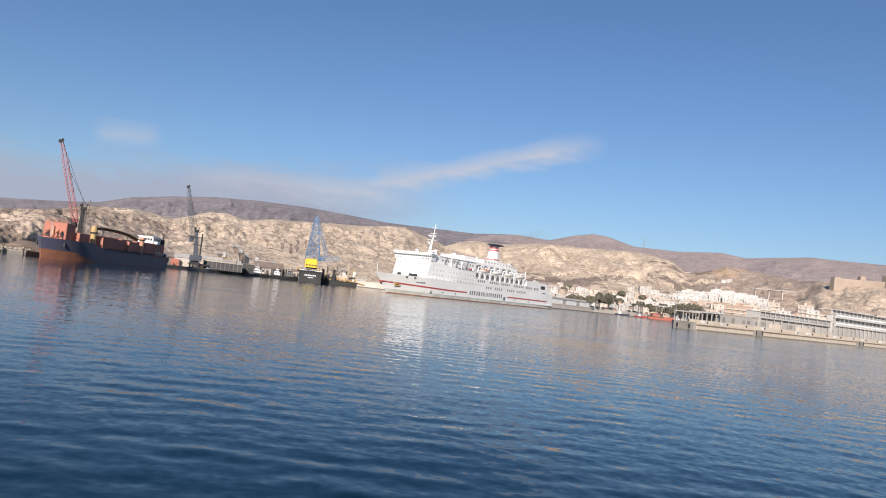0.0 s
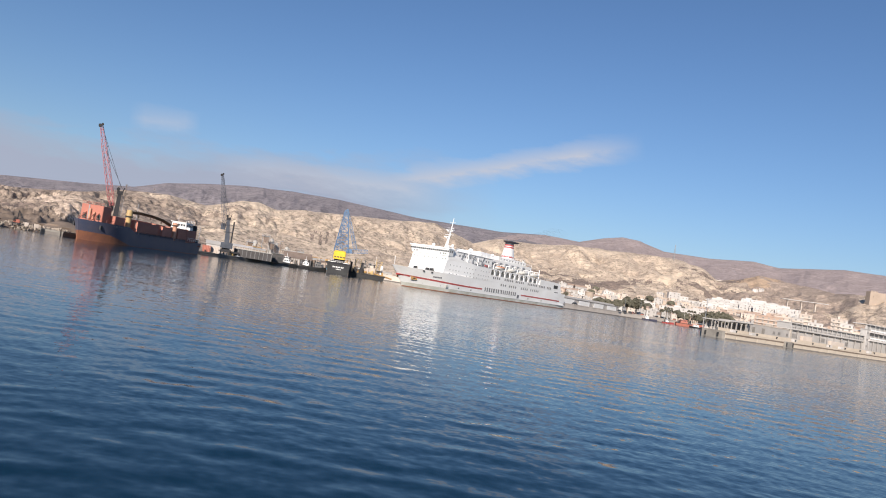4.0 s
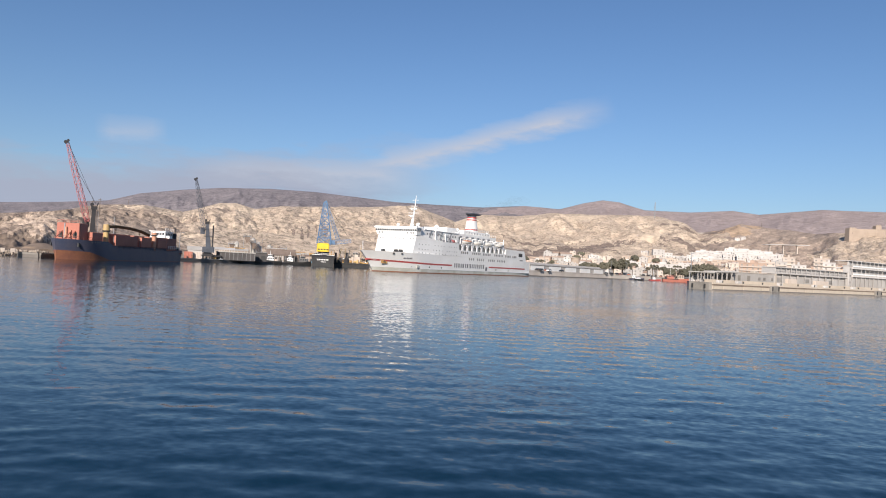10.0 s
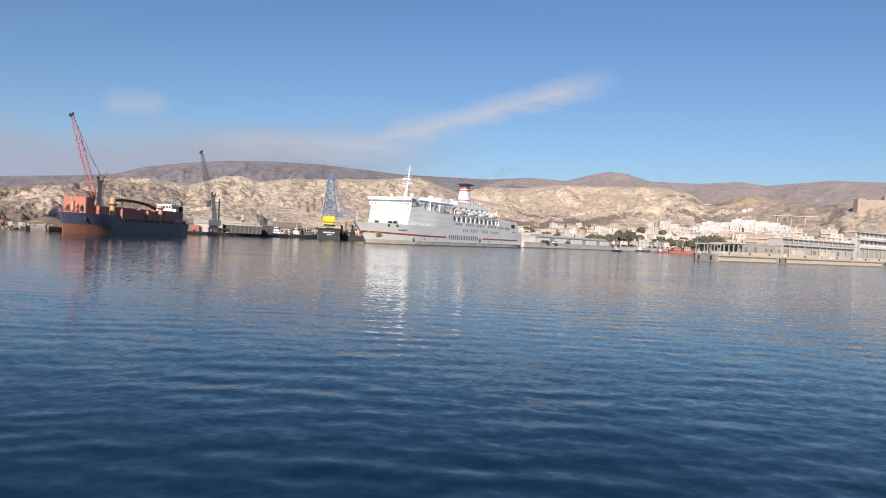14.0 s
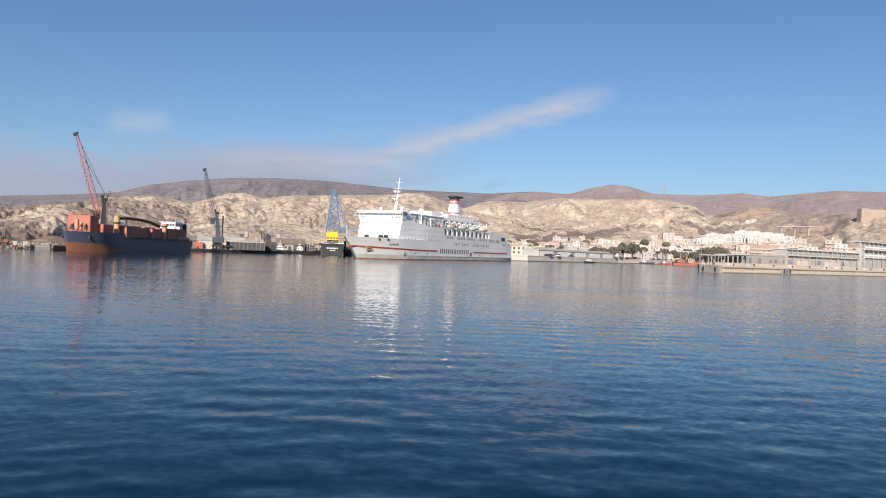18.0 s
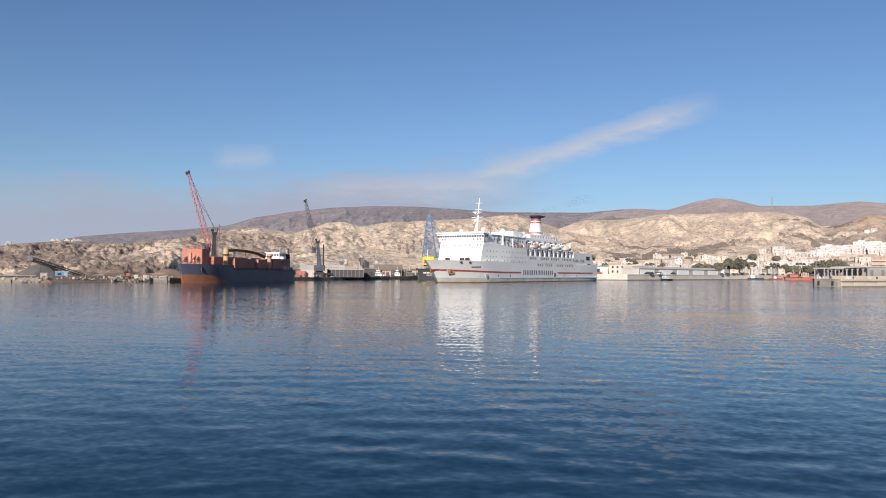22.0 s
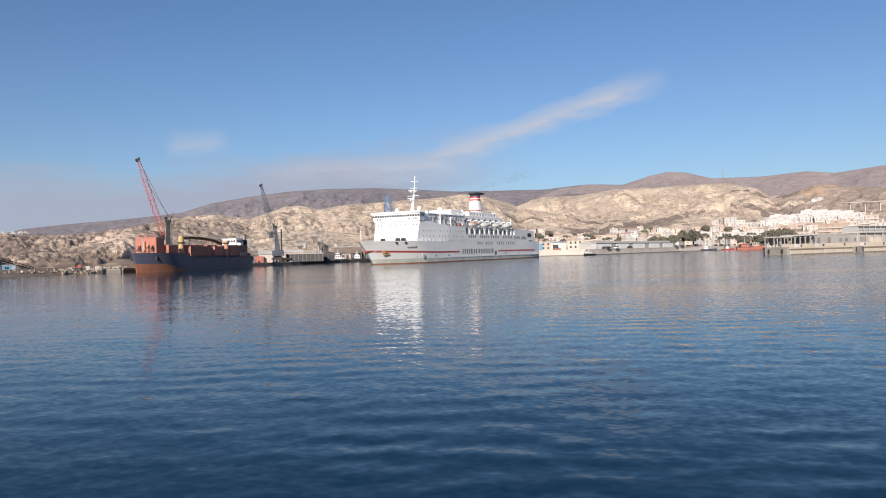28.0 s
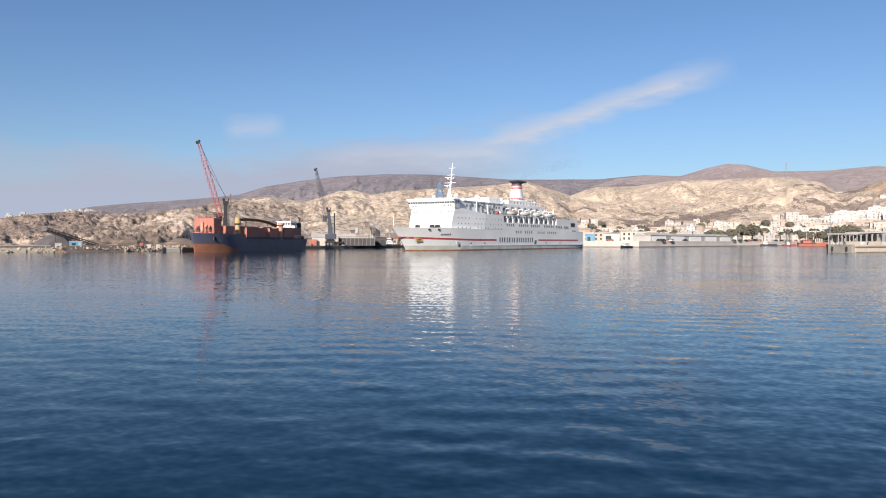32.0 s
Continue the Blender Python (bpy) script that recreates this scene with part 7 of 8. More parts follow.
def town():
    rng = random.Random(31)
    white = [house_type(L, D, h, WALL_WHITE, i, "whitewashed flat-roofed house on the hillside", "hillside houses") for i, (L, D, h) in
             enumerate(((10, 7, 5.2), (17, 7, 5.6), (7, 6, 4.6), (22, 8, 6.0), (12, 7, 7.6)))]
    cream = [house_type(L, D, h, m, 10 + i, "cream or ochre rendered town house", "town houses", pit) for i, (L, D, h, m, pit) in
             enumerate(((9, 8, 3.4, WALL_TAN, False), (15, 8, 4.6, WALL_CREAM, False), (8, 7, 5.2, WALL_GREY, False), (11, 8, 3.6, WALL_OCHRE, True), (18, 9, 3.6, WALL_TAN, False), (7, 6, 3.2, WALL_WHITE, True), (12, 8, 3.2, WALL_GREY, True), (6, 6, 5.0, WALL_CREAM, False)))]

    cottage = house_type(4.2, 4, 2.4, WALL_WHITE, 21, "small white cottage on the hill crest", "hilltop cottages")

    def place(kinds, b, d, lift=0.0, wild=14):
        p, z = on_land(b, d, 0.6)
        copy_thing(rng.choice(kinds), pose(p.x, p.y, z + lift, 0, 0, -b + rng.uniform(-wild, wild)))

    # the bright quarter on the slope, in rough terraces
    for row in range(5):
        d = 765 + row * 21
        for i in range(17):
            b = 19.9 + i * 0.33 + rng.uniform(-0.12, 0.12) + row * 0.05
            if rng.random() < (0.72, 0.75, 0.9, 0.95, 0.9)[row] and not (row > 3 and b > 24.2):
                place(white[1:4:2] if row > 2 else white if row == 2 else cream + white[:1], b, d + rng.uniform(-8, 8), wild=5 if row > 2 else 14)
    for row in range(3):
        for i in range(15):
            if rng.random() < 0.6:
                place(white if row == 2 else cream, 16.2 + i * 0.3 + rng.uniform(-0.1, 0.1), 740 + row * 24 + rng.uniform(-8, 8))
    # low pale houses crowd along the foot of the slope
    for row in range(3):
        for i in range(37):
            if rng.random() < (0.95, 0.9, 0.55)[row]:
                b = 2.0 + i * 0.42 + rng.uniform(-0.12, 0.12)
                place(cream + white[:1], b, 655 + 40 * row + rng.uniform(-12, 12) - (50 if b < 8 else 0))
    # the lower town along the harbour road
    for row in range(2):
        for i in range(58):
            b = -1.5 + i * 0.62 + rng.uniform(-0.25, 0.25)
            if rng.random() < (0.7, 0.75)[row]:
                place(cream, b, 600 + row * 36 + rng.uniform(-10, 10) - (90 - 5 * row if b < 8 else 0))
    for row in range(3):
        for i in range(26):
            if rng.random() < 0.7:
                place(cream, 22.6 + i * 0.42 + rng.uniform(-0.15, 0.15), 672 + row * 30 + rng.uniform(-8, 8))
    for b, d in ((-36.8, 682), (-36.5, 688), (-35.9, 690), (-35.4, 686), (-35.1, 692), (-39.4, 560), (-40.3, 560)):
        place([cottage], b, d, -0.6)
    for b, d in ((22.9, 1090), (23.3, 1095)):
        place([white[2]], b, d)
    for k in [*white, *cream, cottage]:  # the patterns themselves stand in the back streets
        p, z = on_land(14 + 2.2 * [*white, *cream, cottage].index(k) * 0.6, 690, 0.6)
        k.matrix_basis = pose(p.x, p.y, z, 0, 0, -20)
    for b, d, L, fl, m, lab in ((23.1, 640, 21, 5, WALL_OCHRE, "brick-coloured apartment block with cream balconies"), (26.6, 660, 11, 5, WALL_WHITE, "plain white block of flats"),
                                (27.4, 655, 13, 4, WALL_OCHRE, "brown apartment block with balconies"), (25.3, 680, 12, 5, WALL_GREY, "plain grey block of flats"),
                                (28.6, 650, 9, 6, WALL_WHITE, "slim white tower of flats"), (29.2, 660, 18, 4, WALL_CREAM, "wide cream block of flats"), (24.4, 668, 14, 5, WALL_CREAM, "cream block of flats with balconies"), (26.0, 690, 10, 6, WALL_CREAM, "tall cream block of flats"), (28.0, 690, 12, 6, WALL_CREAM, "tall cream block of flats"), (30.2, 655, 12, 5, WALL_OCHRE, "ochre block of flats with balconies"), (31.2, 640, 22, 4, WALL_WHITE, "white apartment block by the harbour")):
        p, z = on_land(b, d)
        flats(pose(p.x, p.y, min(z, 9), 0, 0, -b), L, 11, fl, m, lab)


town()


def viaduct():
    t = thing("viaduct", pose(0, 0, 0), "slender concrete road viaduct over the ravine", "viaduct")
    z = 44.6
    for b in (25.1, 26.0, 26.9):
        p = polar(b, 850)
        g = ground_at(p) - 3
        part("pier", Shape().box(p.x - 0.5, p.x + 0.5, p.y - 1.4, p.y + 1.4, g, z - 0.3, 0.08), WALL_CREAM, t)
    a, c = polar(24.7, 850), polar(27.6, 850)
    part("deck", Shape().hexa([(a.x, a.y - 4, z - 0.3), (c.x, c.y - 4, z - 0.3), (c.x, c.y + 4, z - 0.3), (a.x, a.y + 4, z - 0.3)], [(a.x, a.y - 4, z), (c.x, c.y - 4, z), (c.x, c.y + 4, z), (a.x, a.y + 4, z)]), WALL_WHITE, t)
    part("railing", Shape().hexa([(a.x, a.y - 4, z), (c.x, c.y - 4, z), (c.x, c.y - 3.7, z), (a.x, a.y - 3.7, z)], [(a.x, a.y - 4, z + 0.35), (c.x, c.y - 4, z + 0.35), (c.x, c.y - 3.7, z + 0.35), (a.x, a.y - 3.7, z + 0.35)]), WALL_WHITE, t)


viaduct()


def castle():
    t = thing("castle", pose(0, 0, 0), "tawny walled hill fortress with square towers", "castle")
    spots = [(30.25, 900, 8, 15), (31.8, 905, 6, 12.5), (33.4, 900, 9, 15), (35.2, 895, 13, 19), (37, 900, 8, 14)]
    for i, (b, d, w, h) in enumerate(spots):
        p = polar(b, d)
        g = ground_at(p) - 5
        tw = part("tower", Shape().hexa([(p.x - w / 2 - .6, p.y - w / 2 - .6, g), (p.x + w / 2 + .6, p.y - w / 2 - .6, g), (p.x + w / 2 + .6, p.y + w / 2 + .6, g), (p.x - w / 2 - .6, p.y + w / 2 + .6, g)],
                                         [(p.x - w / 2, p.y - w / 2, g + h + 3), (p.x + w / 2, p.y - w / 2, g + h + 3), (p.x + w / 2, p.y + w / 2, g + h + 3), (p.x - w / 2, p.y + w / 2, g + h + 3)]), CASTLE, t)
        n = int(w / 2.2)
        for k in range(n):
            x = p.x - w / 2 + (k + 0.25) * w / n
            part("merlon", Shape().box(x, x + w / n * 0.5, p.y - w / 2, p.y - w / 2 + 0.8, g + h + 3, g + h + 4), CASTLE, tw)
        part("window", Shape().box(p.x - 0.5, p.x + 0.5, p.y - w / 2 - 0.3, p.y - w / 2, g + h * 0.8, g + h * 0.8 + 1.5), SHADE, tw)
    for (b0, d0, _, h0), (b1, d1, _, h1) in zip(spots, spots[1:]):
        n = 1
        for k in range(n):
            p, q = polar(b0 + (b1 - b0) * k / n, d0 - 4.2), polar(b0 + (b1 - b0) * (k + 1) / n, d1 - 4.2)
            g = min(ground_at(p), ground_at(q)) - 4
            top = 66.8
            part("curtain_wall", Shape().hexa([(p.x, p.y, g), (q.x, q.y, g), (q.x, q.y + 2.5, g), (p.x, p.y + 2.5, g)], [(p.x, p.y, top), (q.x, q.y, top), (q.x, q.y + 2.5, top), (p.x, p.y + 2.5, top)]), CASTLE, t)


castle()


def hill_marks():
    p = polar(16.9, 1440)
    g = ground_at(p)
    t = thing("radio_mast", pose(p.x, p.y, g - 1), "thin steel lattice radio mast on the hilltop", "radio mast")
    part("mast", Shape().lattice((0, 0, 0), (0, 0, 31), 2.0, 1.2, 0.16, 14), STEEL, t)
    part("antenna", Shape().rod((0, 0, 31), (0, 0, 35), 0.15, n=4), STEEL, t)
    for b, d, h in ((-26.0, 655, 6), (-23.6, 690, 7), (-25.5, 430, 9), (14.5, 1460, 8), (24.5, 1330, 9), (17.6, 1480, 6)):
        q = polar(b, d)
        t = thing("utility_pole", pose(q.x, q.y, ground_at(q) - 0.5), "bare wooden utility pole on the hillside", "utility pole", "hillside poles")
        part("pole", Shape().rod((0, 0, 0), (0, 0, h), 0.22, 0.15, 6), BARK, t)
        part("crossarm", Shape().box(-0.9, 0.9, -0.1, 0.1, h - 0.8, h - 0.6), BARK, t)
    q0, q1 = polar(20.0, 1330), polar(21.3, 1330)
    z = 85
    t = thing("road_bridge", pose(0, 0, 0), "low concrete road bridge in the ravine", "bridge")
    part("deck", Shape().hexa([(q0.x, q0.y - 3, z - 2), (q1.x, q1.y - 3, z - 2.5), (q1.x, q1.y + 3, z - 2.5), (q0.x, q0.y + 3, z - 2)], [(q0.x, q0.y - 3, z - .6), (q1.x, q1.y - 3, z - 1), (q1.x, q1.y + 3, z - 1), (q0.x, q0.y + 3, z - .6)]), CONCRETE, t)
    for k in (0.15, 0.5, 0.85):
        p = q0.lerp(q1, k)
        part("support", Shape().box(p.x - 0.8, p.x + 0.8, p.y - 1.2, p.y + 1.2, ground_at(p) - 4, z - 2), CONCRETE, t)
    p = polar(11.0, 668)
    t = thing("round_tower", pose(p.x, p.y, max(ground_at(p), EAST) - 1), "round ochre masonry tower", "tower")
    part("drum", Shape().rod((0, 0, -3), (0, 0, 8.5), 4.4, 4.1, 16), CASTLE, t, smooth=True)
    part("cornice", Shape().rod((0, 0, 8.5), (0, 0, 9.2), 4.6, 4.6, 16), CASTLE, t)


hill_marks()


def broad_tree(m, w, h, seed, label, group="harbour trees"):
    """A spreading evergreen: tapered trunk, limbs, and a crown of many small leaf clumps with gaps."""
    rng = random.Random(seed)
    t = thing("tree", m, label, "tree", group)
    tr = Shape().rod((0, 0, -1), (0.2, 0, h * 0.42), 0.5, 0.32, 7)
    for i in range(7):
        a = rng.uniform(0, 6.28)
        tr.rod((0.2, 0, h * rng.uniform(0.25, 0.42)), (math.cos(a) * w * 0.33, math.sin(a) * w * 0.33, h * rng.uniform(0.55, 0.8)), 0.22, 0.06, 5)
    part("trunk", tr, BARK, t)
    cr = Shape()
    for i in range(int(330 * max(1, (w / 14) ** 1.6))):
        a, u = rng.uniform(0, 6.28), math.sqrt(rng.random())
        lump = 1 + 0.16 * math.sin(3 * a + seed) + 0.1 * math.sin(7 * a + 2 * seed)
        x, y = math.cos(a) * u * w / 2 * lump, math.sin(a) * u * w / 2 * lump
        dome = math.sqrt(max(0, 1 - u * u))
        z = h * (0.36 + 0.62 * dome * rng.uniform(0.55, 1.0) + 0.05 * math.sin(5 * a))
        s = rng.uniform(0.35, 0.95)
        cr.blob((x, y, z), (s * 1.2, s * 1.2, s * 0.8), seed * 1000 + i, 5, 3, 0.4)
    part("crown", cr, LEAF, t)
    return t


def palm(m, h, seed):
    rng = random.Random(seed)
    t = thing("palm_tree", m, "tall palm with a ragged head of fronds", "palm", "harbour palms")
    part("trunk", Shape().rod((0, 0, 0), (0.3, 0, h), 0.28, 0.2, 6), BARK, t)
    fr = Shape()
    for i in range(16):
        a, up = rng.uniform(0, 6.28), rng.uniform(0.0, 1.2)
        d = Vector((math.cos(a), math.sin(a), 0))
        p0, p1, p2 = Vector((0.3, 0, h)), Vector((0.3, 0, h + up)) + d * 1.3, Vector((0.3, 0, h + up - 1.3)) + d * 2.5
        side = Vector((-d.y, d.x, 0)) * 0.3
        fr.add([p0 - side * .3, p0 + side * .3, p1 + side, p1 - side, p2], [(0, 1, 2, 3), (3, 2, 4)])
        fr.add([p0 + Vector((0, 0, -.08)), p1 + Vector((0, 0, -.12)), p2 + Vector((0, 0, -.05))], [(0, 1, 2)])
    part("fronds", fr, LEAF, t)
    return t


def planting():
    for i, (b, d, w, h) in enumerate(((20.7, 596, 27, 12.0), (19.3, 590, 10, 6.5), (14.0, 566, 12, 12), (14.7, 572, 13, 13), (13.2, 560, 8, 9),
                                      (11.8, 566, 9, 8.5), (12.4, 562, 9, 8), (18.2, 580, 8, 7), (28.5, 560, 12, 9), (29.2, 566, 10, 8), (25.6, 575, 8, 7), (33.5, 600, 10, 9))):
        p = polar(b, d)
        broad_tree(pose(p.x, p.y, EAST, 0, 0, i * 50), w, h, 100 + i, "broad dark evergreen tree by the harbour road")
    rng = random.Random(5)
    bush = None
    for i in range(34):
        b, d = (rng.uniform(3, 16), rng.uniform(600, 760)) if i < 20 else (rng.uniform(16.5, 30), rng.uniform(640, 735))
        if b < 8:
            d -= 60
        p, z = on_land(b, d, 0.3)
        m = pose(p.x, p.y, z, 0, 0, rng.uniform(0, 360))
        bush = copy_thing(bush, m) if bush else broad_tree(m, 6.5, 5.0, 61, "small dusty tree between the houses", "town trees")
    one = None
    for i in range(16):
        b = rng.uniform(15.4, 19.2) if i < 11 else rng.uniform(2.5, 11)
        p = polar(b, 585 + rng.uniform(-8, 8) - (70 if b < 11 else 0))
        m = pose(p.x, p.y, EAST, 0, 0, rng.uniform(0, 360))
        one = palm(m, rng.uniform(6, 9), i) if i % 4 == 0 else copy_thing(one, m)


planting()


# ---- the east quay: warehouses, kiosks, boats, lamps, parked cars ----
def east_quay_things():
    a, c = Vector((55, 421)), Vector((128, 538))  # the warehouse front follows the quay
    turn = math.degrees(math.atan2(c.y - a.y, c.x - a.x))
    n = 5
    step = (c - a) / n
    for i in range(n):
        p = a + step * i
        L = step.length * 0.985
        t = shed("warehouse", pose(p.x, p.y, EAST, 0, 0, turn), L, 11, 3.4, WALL_GREY, SHED_ROOF, "white-fronted harbour warehouse bay with a grey roof", 0, 0, ())
        part("shutter", Shape().box(L * 0.06, L * 0.78, -0.12, 0.05, 0.1, 3.0), WHITE, t, "wide white shutter")
        part("roof_ridge", Shape().hexa([(0, 3, 3.7), (L, 3, 3.7), (L, 10.5, 3.7), (0, 10.5, 3.7)], [(0, 5, 4.9), (L, 5, 4.9), (L, 8.5, 4.9), (0, 8.5, 4.9)]), SHED_ROOF, t)
    shed("quay_kiosk", pose(131, 541, EAST, 0, 0, turn), 12, 8, 4.0, WALL_WHITE, SHED_ROOF, "white box-like harbour office", 0, 0, ((2, 1, 0.2, 2.2),))
    shed("boat_shed", facing(3.9, 400, EAST), 8.5, 7, 4.2, WALL_WHITE, BLUE, "white boat shed with a blue end wall", 0, 0, ((1, 3, 0, 3),))
    shed("blue_store", facing(2.5, 402, EAST), 5.2, 6, 3.6, BLUE, BLUE, "blue sheet-metal store on the quay", 0, 0, ((1, 1.6, 0, 2.4),))
    shed("customs_house", facing(1.9, 452, EAST), 20, 10, 5.2, WALL_TAN, WALL_CREAM, "tan customs house with two rows of windows", 0, 0, [(1.5 + 3 * i, 1.1, z, z + 1.2) for i in range(6) for z in (0.8, 3.2)], "building")
    shed("customs_house", facing(5.2, 470, EAST), 16, 10, 6.0, WALL_CREAM, WALL_OCHRE, "ochre-trimmed cream harbour building", 0, 0, [(1.5 + 3 * i, 1.2, z, z + 1.5) for i in range(5) for z in (1, 3.8)], "building")
    p = polar(18.55, 568)
    t = small_craft("salvage_vessel", pose(p.x - 9, p.y, 0, 0, 0, -2), 21, 5, ORANGE_HULL, ORANGE_HULL, "orange-red salvage vessel berthed at the quay", "salvage vessel", (0.15, 0.4, 2.4), 5, 2.3)
    p = polar(15.8, 552)
    small_craft("fishing_boat", pose(p.x - 6, p.y, 0, 0, 0, 8), 12, 3.6, NAVY, WHITE, "dark blue fishing boat with a white wheelhouse", "fishing boat", (0.2, 0.4, 2), 5, 1.3)
    p = polar(17.2, 566)
    small_craft("fishing_boat", pose(p.x - 5, p.y, 0, 0, 0, 3), 9, 3, RED, WHITE, "small red fishing boat", "fishing boat", (0.3, 0.5, 1.8), 4, 1.1)
    for b, d, h in ((13.8, 540, 9), (15.0, 560, 10), (17.0, 575, 9), (3.2, 402, 11), (8.6, 440, 9)):
        p = polar(b, d)
        copy_thing(_lamp, pose(p.x, p.y, EAST, 0, 0, 200 + b))


east_quay_things()


def car(m, paint, label):
    c = thing("car", m, label, "car", "cars on the quay")
    part("body", Shape().bevel_box(-2.1, 2.1, -0.85, 0.85, 0.3, 0.95, 0.12), paint, c)
    part("cabin", Shape().hexa([(-1.3, -0.78, 0.95), (1.2, -0.78, 0.95), (1.2, 0.78, 0.95), (-1.3, 0.78, 0.95)], [(-0.9, -0.65, 1.45), (0.7, -0.65, 1.45), (0.7, 0.65, 1.45), (-0.9, 0.65, 1.45)]), GLASS, c)
    w = Shape().rod((0, -0.1, 0), (0, 0.1, 0), 0.32, n=10).mesh("wheel", RUBBER)
    for x in (-1.3, 1.3):
        for y in (-0.8, 0.8):
            part("wheel", w, None, c, at=pose(x, y, 0.32))
    return c


def cars():
    rng = random.Random(77)
    kinds = [car(pose(60, 408, EAST, 0, 0, 58), BLACK, "dark car parked on the quay"), car(pose(66, 417, EAST, 0, 0, 58), WHITE, "white car parked on the quay"),
             car(pose(30, 392, EAST, 0, 0, 9), BOX_RED, "red car parked on the quay")]
    a, c = Vector((50, 400)), Vector((205, 612))
    for i in range(16):
        p = a.lerp(c, rng.random())
        copy_thing(rng.choice(kinds), pose(p.x - 2, p.y + 2, EAST, 0, 0, 56 + rng.uniform(-6, 6)))
    for b, d in ((-16.3, 311), (-14.9, 322), (-13.9, 338), (-13.2, 342)):
        p = polar(b, d)
        copy_thing(kinds[1], pose(p.x, p.y, WEST, 0, 0, rng.uniform(0, 180)))


cars()
jetty_wall()


# ---- clutter along the cargo quay: vans, drums, crates, skips, bollards, lamp masts ----


def van(m, paint, label):
    c = thing("van", m, label, "van", "vans on the cargo quay")
    part("body", Shape().bevel_box(-2.4, 1.5, -0.95, 0.95, 0.4, 2.2, 0.12), paint, c)
    part("bonnet", Shape().hexa([(1.5, -0.95, 0.4), (2.5, -0.9, 0.4), (2.5, 0.9, 0.4), (1.5, 0.95, 0.4)], [(1.5, -0.9, 1.9), (2.3, -0.85, 1.15), (2.3, 0.85, 1.15), (1.5, 0.9, 1.9)]), paint, c)
    for s in (-1, 1):
        part("side_window", Shape().box(0.5, 1.4, s * 0.95 - 0.03, s * 0.95 + 0.03, 1.3, 1.9), GLASS, c)
    w = Shape().rod((0, -0.12, 0), (0, 0.12, 0), 0.36, n=10).mesh("wheel", RUBBER)
    for x in (-1.6, 1.6):
        for y in (-0.85, 0.85):
            part("wheel", w, None, c, at=pose(x, y, 0.36))
    return c


def crate(m, material, label, w=1.2, h=1.1):
    c = thing("crate", m, label, "crate", "crates on the cargo quay")
    part("box", Shape().bevel_box(-w / 2, w / 2, -0.6, 0.6, 0.14, h, 0.03), material, c)
    for x in (-w / 2 + 0.1, 0, w / 2 - 0.1):
        part("skid", Shape().box(x - 0.06, x + 0.06, -0.6, 0.6, 0, 0.14), BARK, c)
    part("lid", Shape().box(-w / 2 - 0.03, w / 2 + 0.03, -0.63, 0.63, h, h + 0.06), material, c)
    return c


def skip(m, material, label):
    c = thing("skip", m, label, "skip", "skips on the cargo quay")
    part("tub", Shape().hexa([(-1.2, -0.8, 0.1), (1.2, -0.8, 0.1), (1.2, 0.8, 0.1), (-1.2, 0.8, 0.1)], [(-1.9, -0.9, 1.4), (1.9, -0.9, 1.4), (1.9, 0.9, 1.4), (-1.9, 0.9, 1.4)]), material, c)
    part("rim", Shape().box(-1.95, 1.95, -0.95, -0.85, 1.3, 1.45).box(-1.95, 1.95, 0.85, 0.95, 1.3, 1.45), material, c)
    part("lifting_lug", Shape().rod((-0.9, -1.0, 1.0), (-0.9, -0.8, 1.0), 0.1, n=6).rod((0.9, -1.0, 1.0), (0.9, -0.8, 1.0), 0.1, n=6), STEEL, c)
    return c


def drum(m, material):
    c = thing("oil_drum", m, "dented steel drum standing on the quay", "drum", "drums on the cargo quay")
    part("shell", Shape().rod((0, 0, 0), (0, 0, 0.88), 0.3, n=10), material, c)
    for z in (0.28, 0.58):
        part("hoop", Shape().rod((0, 0, z), (0, 0, z + 0.04), 0.32, n=10), material, c)
    return c


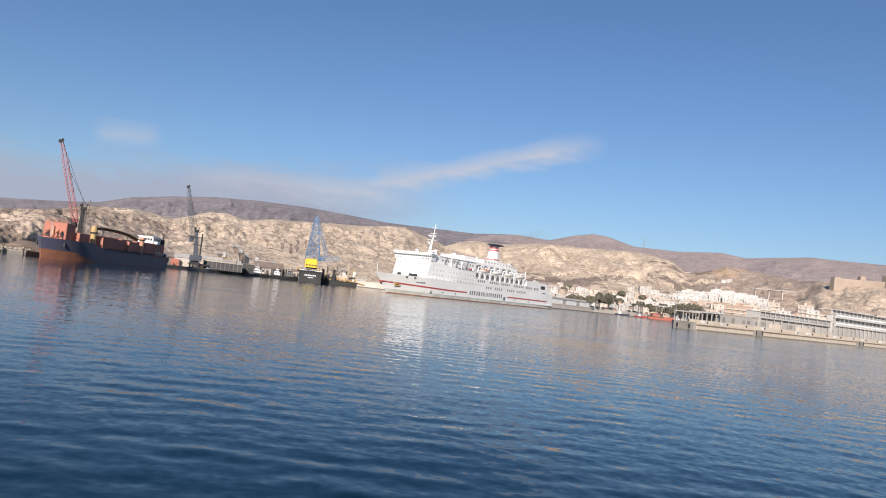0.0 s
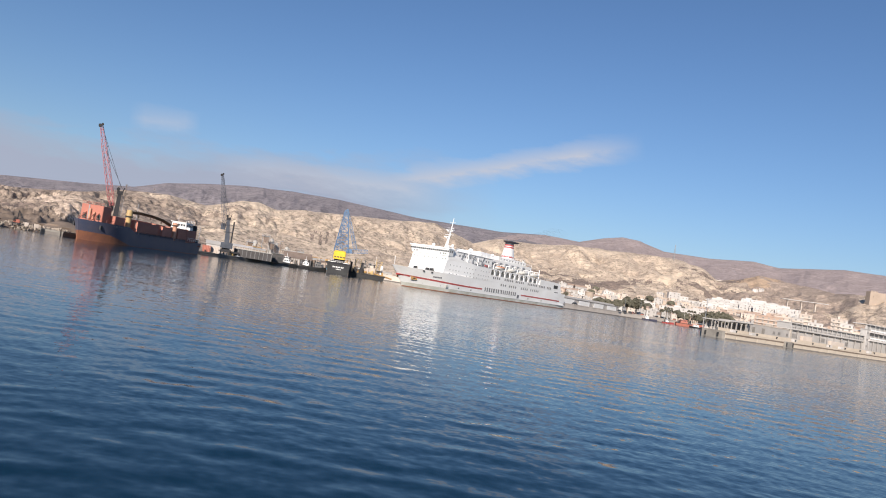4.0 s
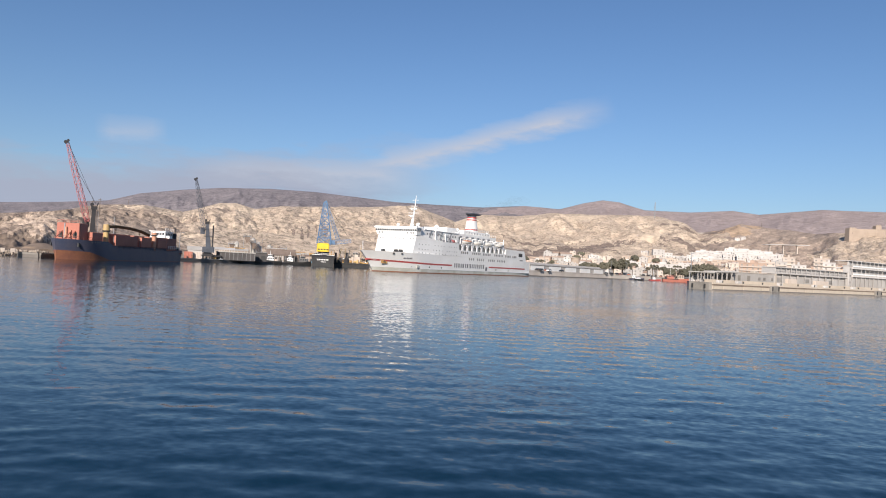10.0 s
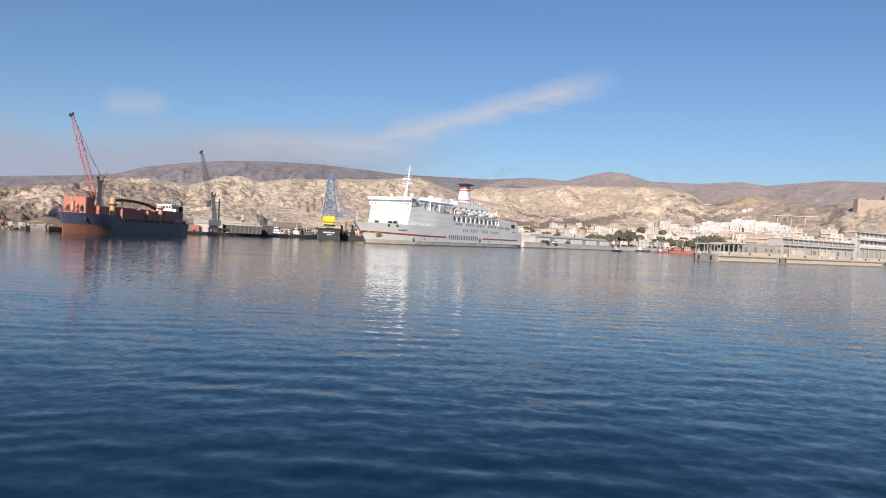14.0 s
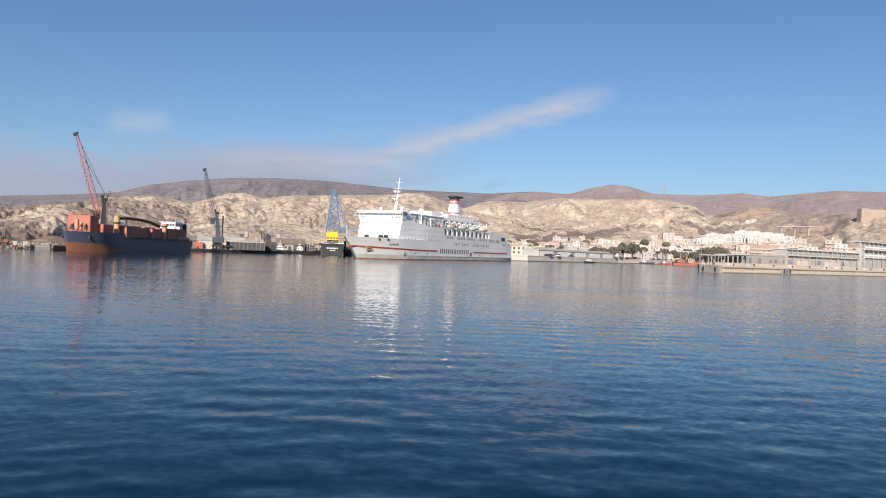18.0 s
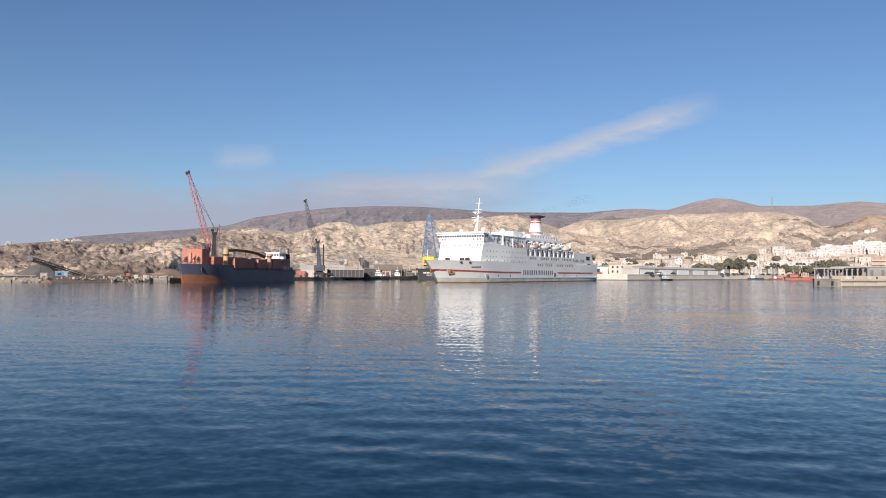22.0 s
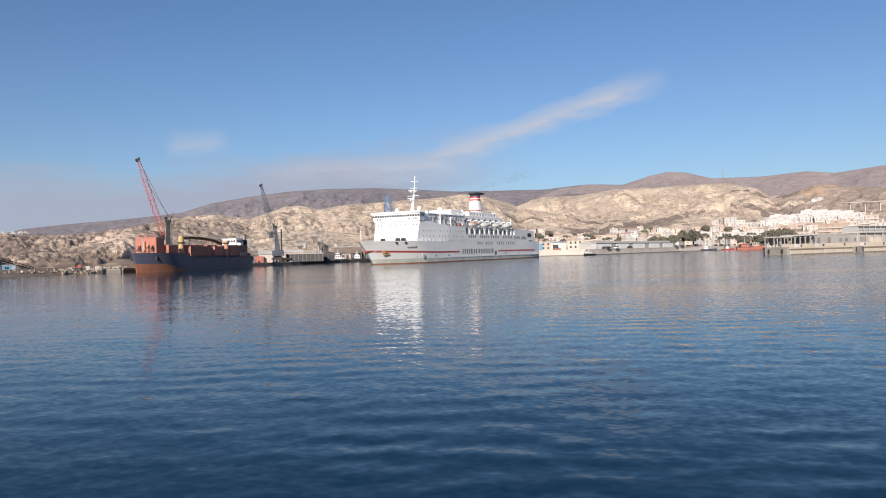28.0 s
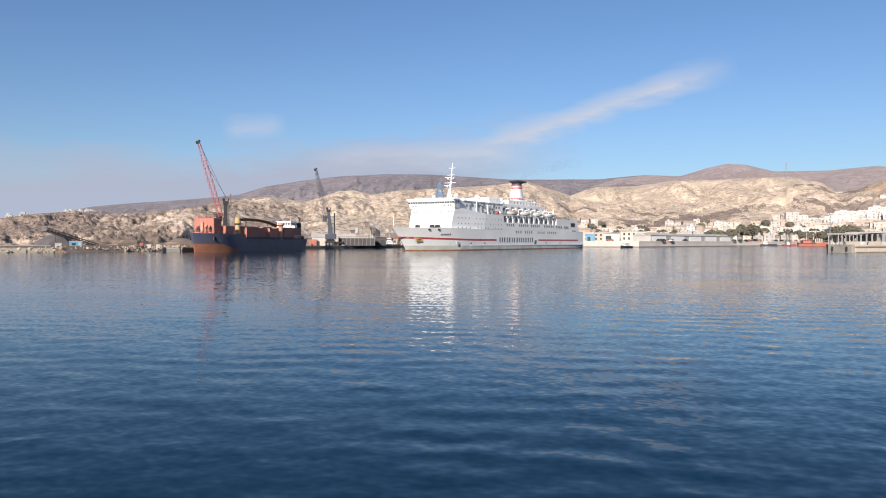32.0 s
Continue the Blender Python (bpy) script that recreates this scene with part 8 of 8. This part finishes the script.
def quay_clutter():
    rng = random.Random(64)
    edge = [Vector((-103, 187)), Vector((-98, 251)), Vector((-64, 345)), Vector((-36, 374))]

    def spot(k, back):
        i = min(int(k), 2)
        d = (edge[i + 1] - edge[i]).normalized()
        return edge[i].lerp(edge[i + 1], k - i) + Vector((-d.y, d.x)) * back

    vans = [van(pose(0, 0, 0), WHITE, "white delivery van parked on the cargo quay"), van(pose(0, 0, 0), WALL_GREY, "dusty grey van parked on the cargo quay")]
    boxes = [crate(pose(0, 0, 0), WALL_CREAM, "pale wooden crate on the cargo quay"), crate(pose(0, 0, 0), SHED_GREY, "dark weathered crate on the cargo quay", 2.0, 1.5),
             crate(pose(0, 0, 0), WALL_WHITE, "white plastic crate on the cargo quay", 1.6, 1.3)]
    skips = [skip(pose(0, 0, 0), RUST, "rusty steel skip on the cargo quay"), skip(pose(0, 0, 0), CRANE_YELLOW, "ochre steel skip on the cargo quay")]
    drums = [drum(pose(0, 0, 0), RUST), drum(pose(0, 0, 0), BLUE)]
    used = set()
    for i in range(64):
        k, back = rng.uniform(1.05, 2.6), rng.uniform(2.2, 9)
        p = spot(k, back)
        kind = rng.choice((vans, boxes, boxes, boxes, skips, drums, drums))
        one = rng.choice(kind)
        m = pose(p.x, p.y, WEST, 0, 0, rng.choice((0, 70, 90)) + rng.uniform(-20, 20))
        if one.name not in used:
            used.add(one.name)
            one.matrix_basis = m
        else:
            copy_thing(one, m)
    boll = thing("mooring_bollard", pose(0, 0, 0), "squat black iron mooring bollard", "bollard", "bollards of the cargo quay")
    part("post", Shape().rod((0, 0, 0), (0, 0, 0.5), 0.22, 0.18, 8), BLACK, boll)
    part("cap", Shape().rod((0, 0, 0.5), (0, 0, 0.7), 0.34, 0.3, 8), BLACK, boll)
    for i in range(14):
        p = spot(0.9 + i * 0.13, 0.9)
        m = pose(p.x, p.y, WEST + 0.12)
        if i:
            copy_thing(boll, m)
        else:
            boll.matrix_basis = m
    for k in (1.2, 1.75, 2.3):
        p = spot(k, 8)
        copy_thing(_lamp, pose(p.x, p.y, WEST, 0, 0, 60))


quay_clutter()


def motions():
    """What moves: the ferry backs and swings slowly across the basin, a launch crosses, the ripples drift."""
    walk(ferry, [(t, pose(x, y, 0.0, 0, 0, turn)) for t, x, y, turn in FERRY_WAY])
    walk(launch, [(t, pose(x, y, 0, 0, 0, turn)) for t, x, y, turn in LAUNCH_WAY])
    walk(water, [(0.0, pose(0, 0, 0)), (16.0, pose(2.6, -3.4, 0)), (32.0, pose(5.4, -6.6, 0))])


motions()
